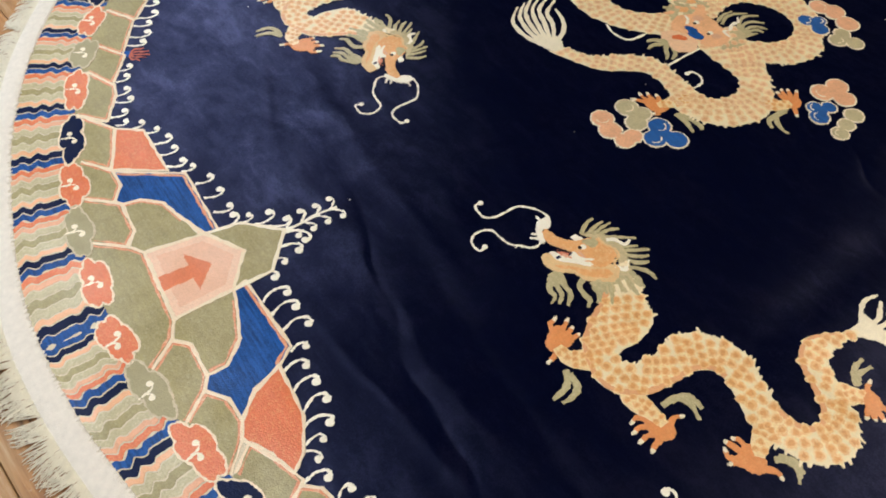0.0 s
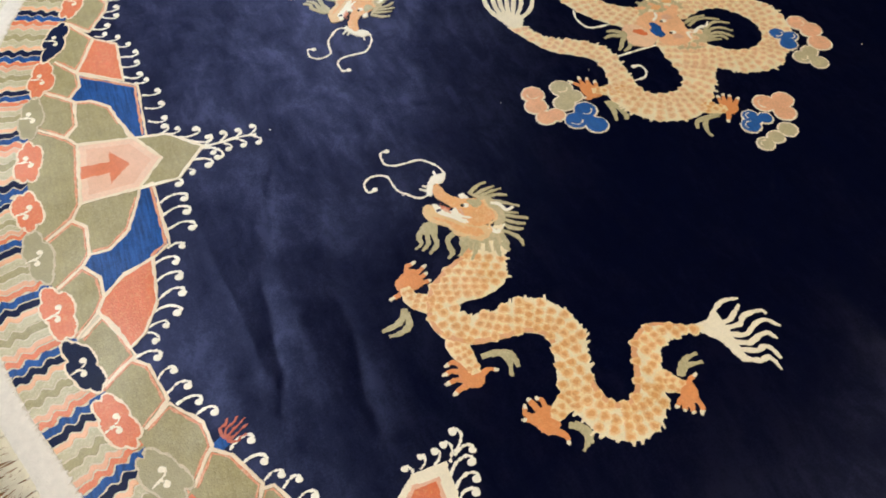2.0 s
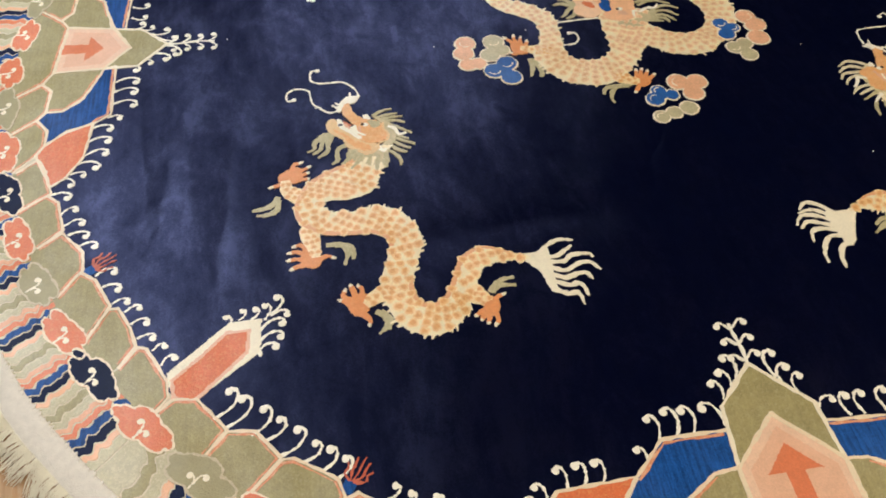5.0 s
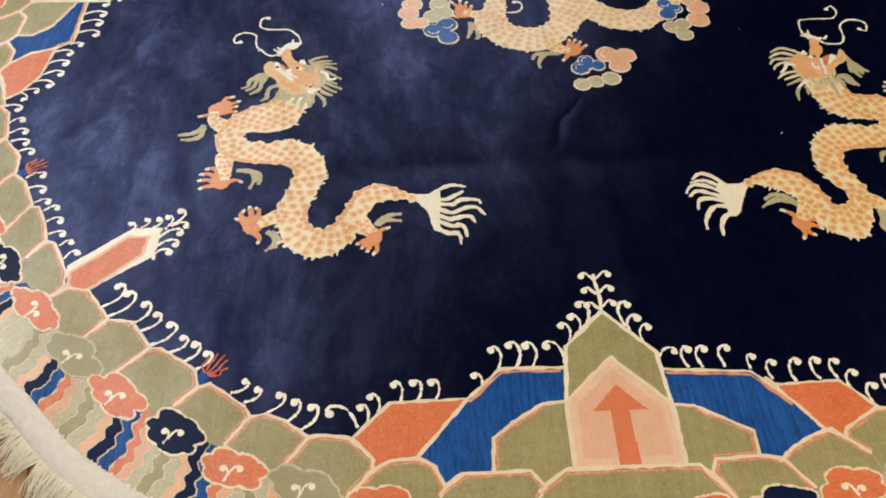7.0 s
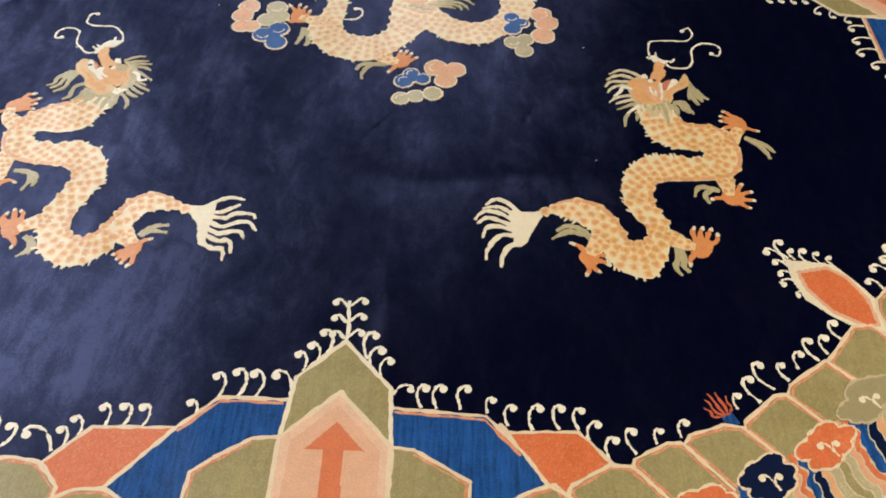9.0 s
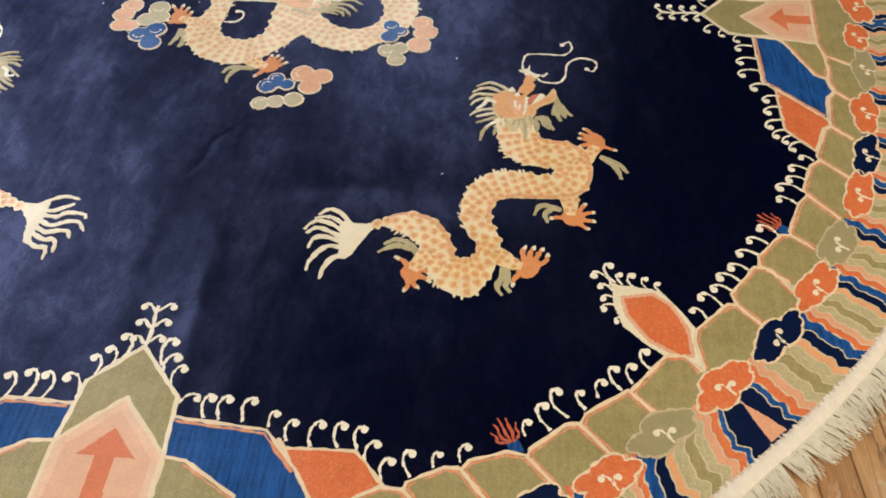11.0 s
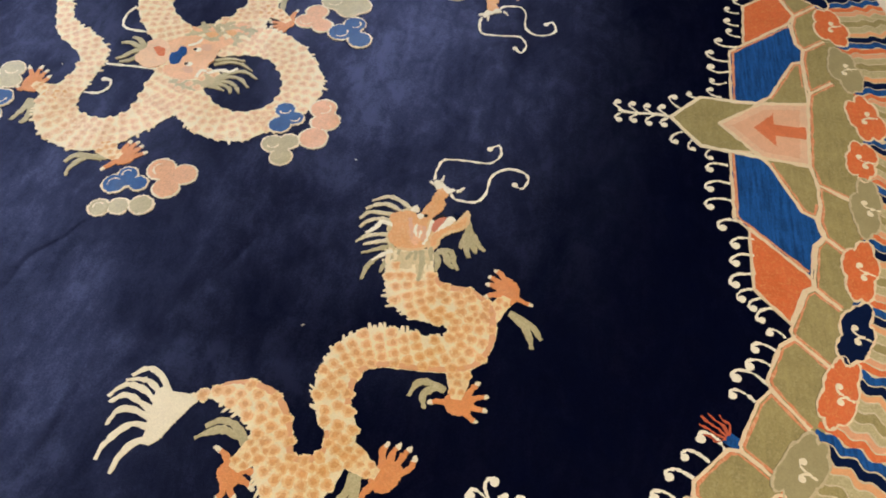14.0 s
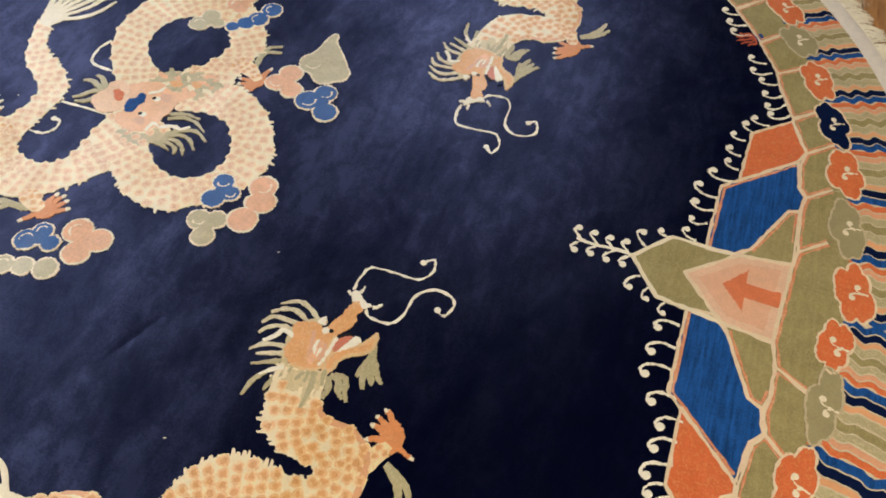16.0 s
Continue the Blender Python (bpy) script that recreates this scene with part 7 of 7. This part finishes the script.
def middle_dragon():
    at = lambda p: np.array(p)
    loop = scaled_body(at, C_LOOP, rug, "great_dragon", ((1, 0.55, 0.95),), Z_LINE - 0.0004, spot_wool=SCALE_SOFT)
    tagged(loop, "large woven cream dragon coiled round its own head")
    scaled_body(at, C_RIGHT, loop, "coil", ((-1, 0.0, 0.9),), Z_LINE, spot_wool=SCALE_SOFT)
    scaled_body(at, C_TAIL, loop, "coil", ((1, 0.0, 0.45), (-1, 0.5, 0.85)), Z_LINE + 0.0003, spot_wool=SCALE_SOFT)
    for h in (C_HAND_A, C_HAND_B, C_HAND_C):
        claw_hand(at, h, loop)
    for t in (C_TUFT_A, C_TUFT_B, C_TUFT_C):
        tuft(at, t, loop)
    lay = lambda name, key, top, col: part(name, pad(bmesh.new(), stepped(spline([np.array(q) for q in key], 4, True), 0.006), Z_FIELD - 0.003, Z_LINE + top, 0.0009), col, loop)
    hair = lambda name, key, w, top, col: [part(name, lock(bmesh.new(), [np.array(p) for p in q], w, z1=Z_LINE + top), col, loop) for q in key]
    lay("tail", C_FAN, 0.0004, TAIL)
    hair("tail_lock", C_TAILS, 0.0078, 0.0, TAIL)
    lay("mane", C_MANE, 0.0014, MANE_WOOL)
    lay("mane", C_MANE2, 0.0014, MANE_WOOL)
    rim = [np.array(q) for q in C_MANE]
    hub = np.mean(rim, axis=0)
    for k, q in enumerate(rim + rim[1:9]):   # tufts of the mane
        c = hub + (q - hub) * (0.82 if k < len(rim) else 0.42)
        d = (q - hub) / np.linalg.norm(q - hub)
        n = np.array((-d[1], d[0]))
        part("mane_tuft", lock(bmesh.new(), [c - d * 0.012, c + n * 0.005, c + d * 0.012 + n * 0.002, c + d * 0.022 - n * 0.004], 0.0085, z1=Z_LINE + 0.0016 + 0.0001 * (k % 5)), (MANE_WOOL, CREAM_BODY, SAGE_PALE, FACE_PALE)[(k * 3) % 4], loop)
    for q in C_SPOTS[:2]:
        lay("mane_patch", q, 0.0019, FACE_ORANGE)
    hair("mane_lock", C_LOCKS, 0.0064, 0.0016, SAGE_PALE)
    hair("beard_lock", C_BEARD, 0.0085, 0.0010, SAGE_PALE)
    lay("face", C_FACE, 0.0022, FACE_PALE)
    for q in C_SPOTS[2:]:
        lay("cheek", q, 0.0027, PINK)
    hair("mane_lock", C_PALE, 0.0060, 0.0026, IVORY)
    lay("muzzle", C_MUZZLE, 0.0028, MUZZLE)
    lay("nose", C_NOSE, 0.0034, RED)
    lay("brow", C_BLUE, 0.0034, BLUE)
    for e in C_EYES:
        part("eye_white", knob(bmesh.new(), np.array(e) + np.array((0.008, 0)), 0.0095, Z_FIELD, Z_LINE + 0.0030), IVORY, loop)
        part("eye", knob(bmesh.new(), np.array(e), 0.0055, Z_FIELD, Z_LINE + 0.0036), BLACK, loop)
    for w in (C_W1, C_W2, C_W3):
        bm = strip(bmesh.new(), [(*p, 0.0033) for p in w], Z_FIELD - 0.003, Z_PANEL + 0.0004, 5)
        if w is C_W3:
            knob(bm, np.array(w[0]), 0.0075, Z_FIELD - 0.003, Z_PANEL + 0.0008)
        part("whisker", bm, IVORY, loop)


middle_dragon()


def lucky_cloud(lobes, cuts, horn=None):
    """Three puffs of pink, sage and blue lobes, each rimmed in ivory."""
    base = None
    z = Z_LINE + 0.0006
    for (i0, i1), col in zip(cuts, (CLOUD_PINK, PUFF_SAGE, CLOUD_BLUE)):
        rim, body = bmesh.new(), bmesh.new()
        puffs = [(x, y, r - 0.002) for x, y, r in lobes[i0:i1]]
        puffs.append((*np.mean([q[:2] for q in puffs[:3]], axis=0), 0.8 * np.mean([q[2] for q in puffs[:3]])))
        for x, y, r in puffs:
            ring = lambda q: [(x + q * math.cos(a) * (1 + 0.04 * math.sin(3 * a + x * 50)), y + q * math.sin(a)) for a in np.linspace(0, 2 * math.pi, 23)[:-1]]
            pad(rim, stepped(ring(r + 0.0024), 0.006), Z_FIELD - 0.003, z)
        for k, (x, y, r) in enumerate(puffs):
            pad(body, stepped([(x + (r - 0.0015) * math.cos(a), y + (r - 0.0015) * math.sin(a)) for a in np.linspace(0, 2 * math.pi, 23)[:-1]], 0.006), Z_FIELD, z + 0.0012 - 0.0002 * k)
        for x, y, r in puffs[:2 if col is CLOUD_BLUE else 1]:
            strip(rim, [(x + 0.55 * r * math.cos(a), y + 0.55 * r * math.sin(a), 0.0018) for a in np.linspace(0.4 + x * 9, 2.9 + x * 9, 6)], Z_FIELD, z + 0.0018, 2)
        if horn and col is PUFF_SAGE:
            for bm, w, top in ((rim, 0.0, 0.0), (body, 0.0042, 0.0013)):
                pad(bm, stepped(inset(spline([np.array(q) for q in horn], 4, True), w), 0.006), Z_FIELD - 0.003, z + top)
        puff = part("cloud_motif" if base is None else "puff", body, col, rug if base is None else base)
        base = base or puff
        part("cloud_rim", rim, PUFF_RIM, base)
        z += 0.0007
    tagged(base, "cluster of pink, sage and blue cloud puffs rimmed in ivory")


PUFF_RIM = pile("wool_puff_rim", (0.82, 0.72, 0.55), 0.14, gleam=0.12, other=(0.78, 0.56, 0.38), bleed=0.3)
# lighter than the border's blue: part of its gleam is put into the colour
CLOUD_BLUE = pile("wool_cloud_blue", (0.018, 0.10, 0.33), 0.3, 0.02, gleam=0.05, streak=0.5)
PUFF_SAGE = pile("wool_puff_sage", (0.46, 0.40, 0.23), 0.3, gleam=0.13)
CLOUD_PINK = pile("wool_cloud_pink", (0.74, 0.39, 0.22), 0.28, gleam=0.13)
lucky_cloud(CL_SW, ((0, 4), (4, 7), (7, 10)))
lucky_cloud(CL_E, ((0, 3), (3, 6), (6, 9)), CL_HORN)
for c in (CL_S, CL_SE, CL_NE):
    lucky_cloud(c, ((0, 3), (3, 6), (6, 10)))

# ---- floor boards, last ----
BOARD, TURN_BOARDS = 0.083, 6.0
bm = bmesh.new()
box(bm, -BOARD / 2 + 0.0012, BOARD / 2 - 0.0012, -0.9, 0.9, -0.026, 0.0)
bmesh.ops.bevel(bm, geom=[ed for ed in bm.edges if abs(ed.verts[0].co.z) < 1e-6 and abs(ed.verts[1].co.z) < 1e-6], offset=0.0018, segments=1, affect="EDGES")
board_mesh = bpy.data.meshes.new("board")
bm.to_mesh(board_mesh)
bm.free()
board_mesh.materials.append(PINE)
rng = random.Random(3)
turn = Matrix.Rotation(radians(TURN_BOARDS), 4, "Z")
far = bmesh.new()
for i in range(-62, 63):
    shift = rng.uniform(0, 1.8)
    for j in range(-5, 5):
        c = turn @ Vector((i * BOARD, j * 1.8 + shift, 0))
        if abs(c.x) > RX + 0.3 or abs(c.y) > RY + 0.9:
            continue
        ring = math.hypot(c.x, c.y)
        m = Matrix.Translation((c.x, c.y, rng.uniform(-0.001, 0.0))) @ turn
        if 1.2 < ring < 2.75 and c.y < 1.5:
            ob = new("board", board_mesh)
            ob.parent = floor
            ob.matrix_basis = m
        else:
            tmp = bmesh.new()
            tmp.from_mesh(board_mesh)
            tmp.transform(m)
            me = bpy.data.meshes.new("t")
            tmp.to_mesh(me)
            tmp.free()
            far.from_mesh(me)
            bpy.data.meshes.remove(me)
for co, no in (((RX, 0, 0), (1, 0, 0)), ((-RX, 0, 0), (-1, 0, 0)), ((0, RY, 0), (0, 1, 0)), ((0, -RY, 0), (0, -1, 0))):
    bmesh.ops.bisect_plane(far, geom=far.verts[:] + far.edges[:] + far.faces[:], plane_co=co, plane_no=no, clear_outer=True)
tagged(part("far_boards", far, PINE, floor), kind="stuff")
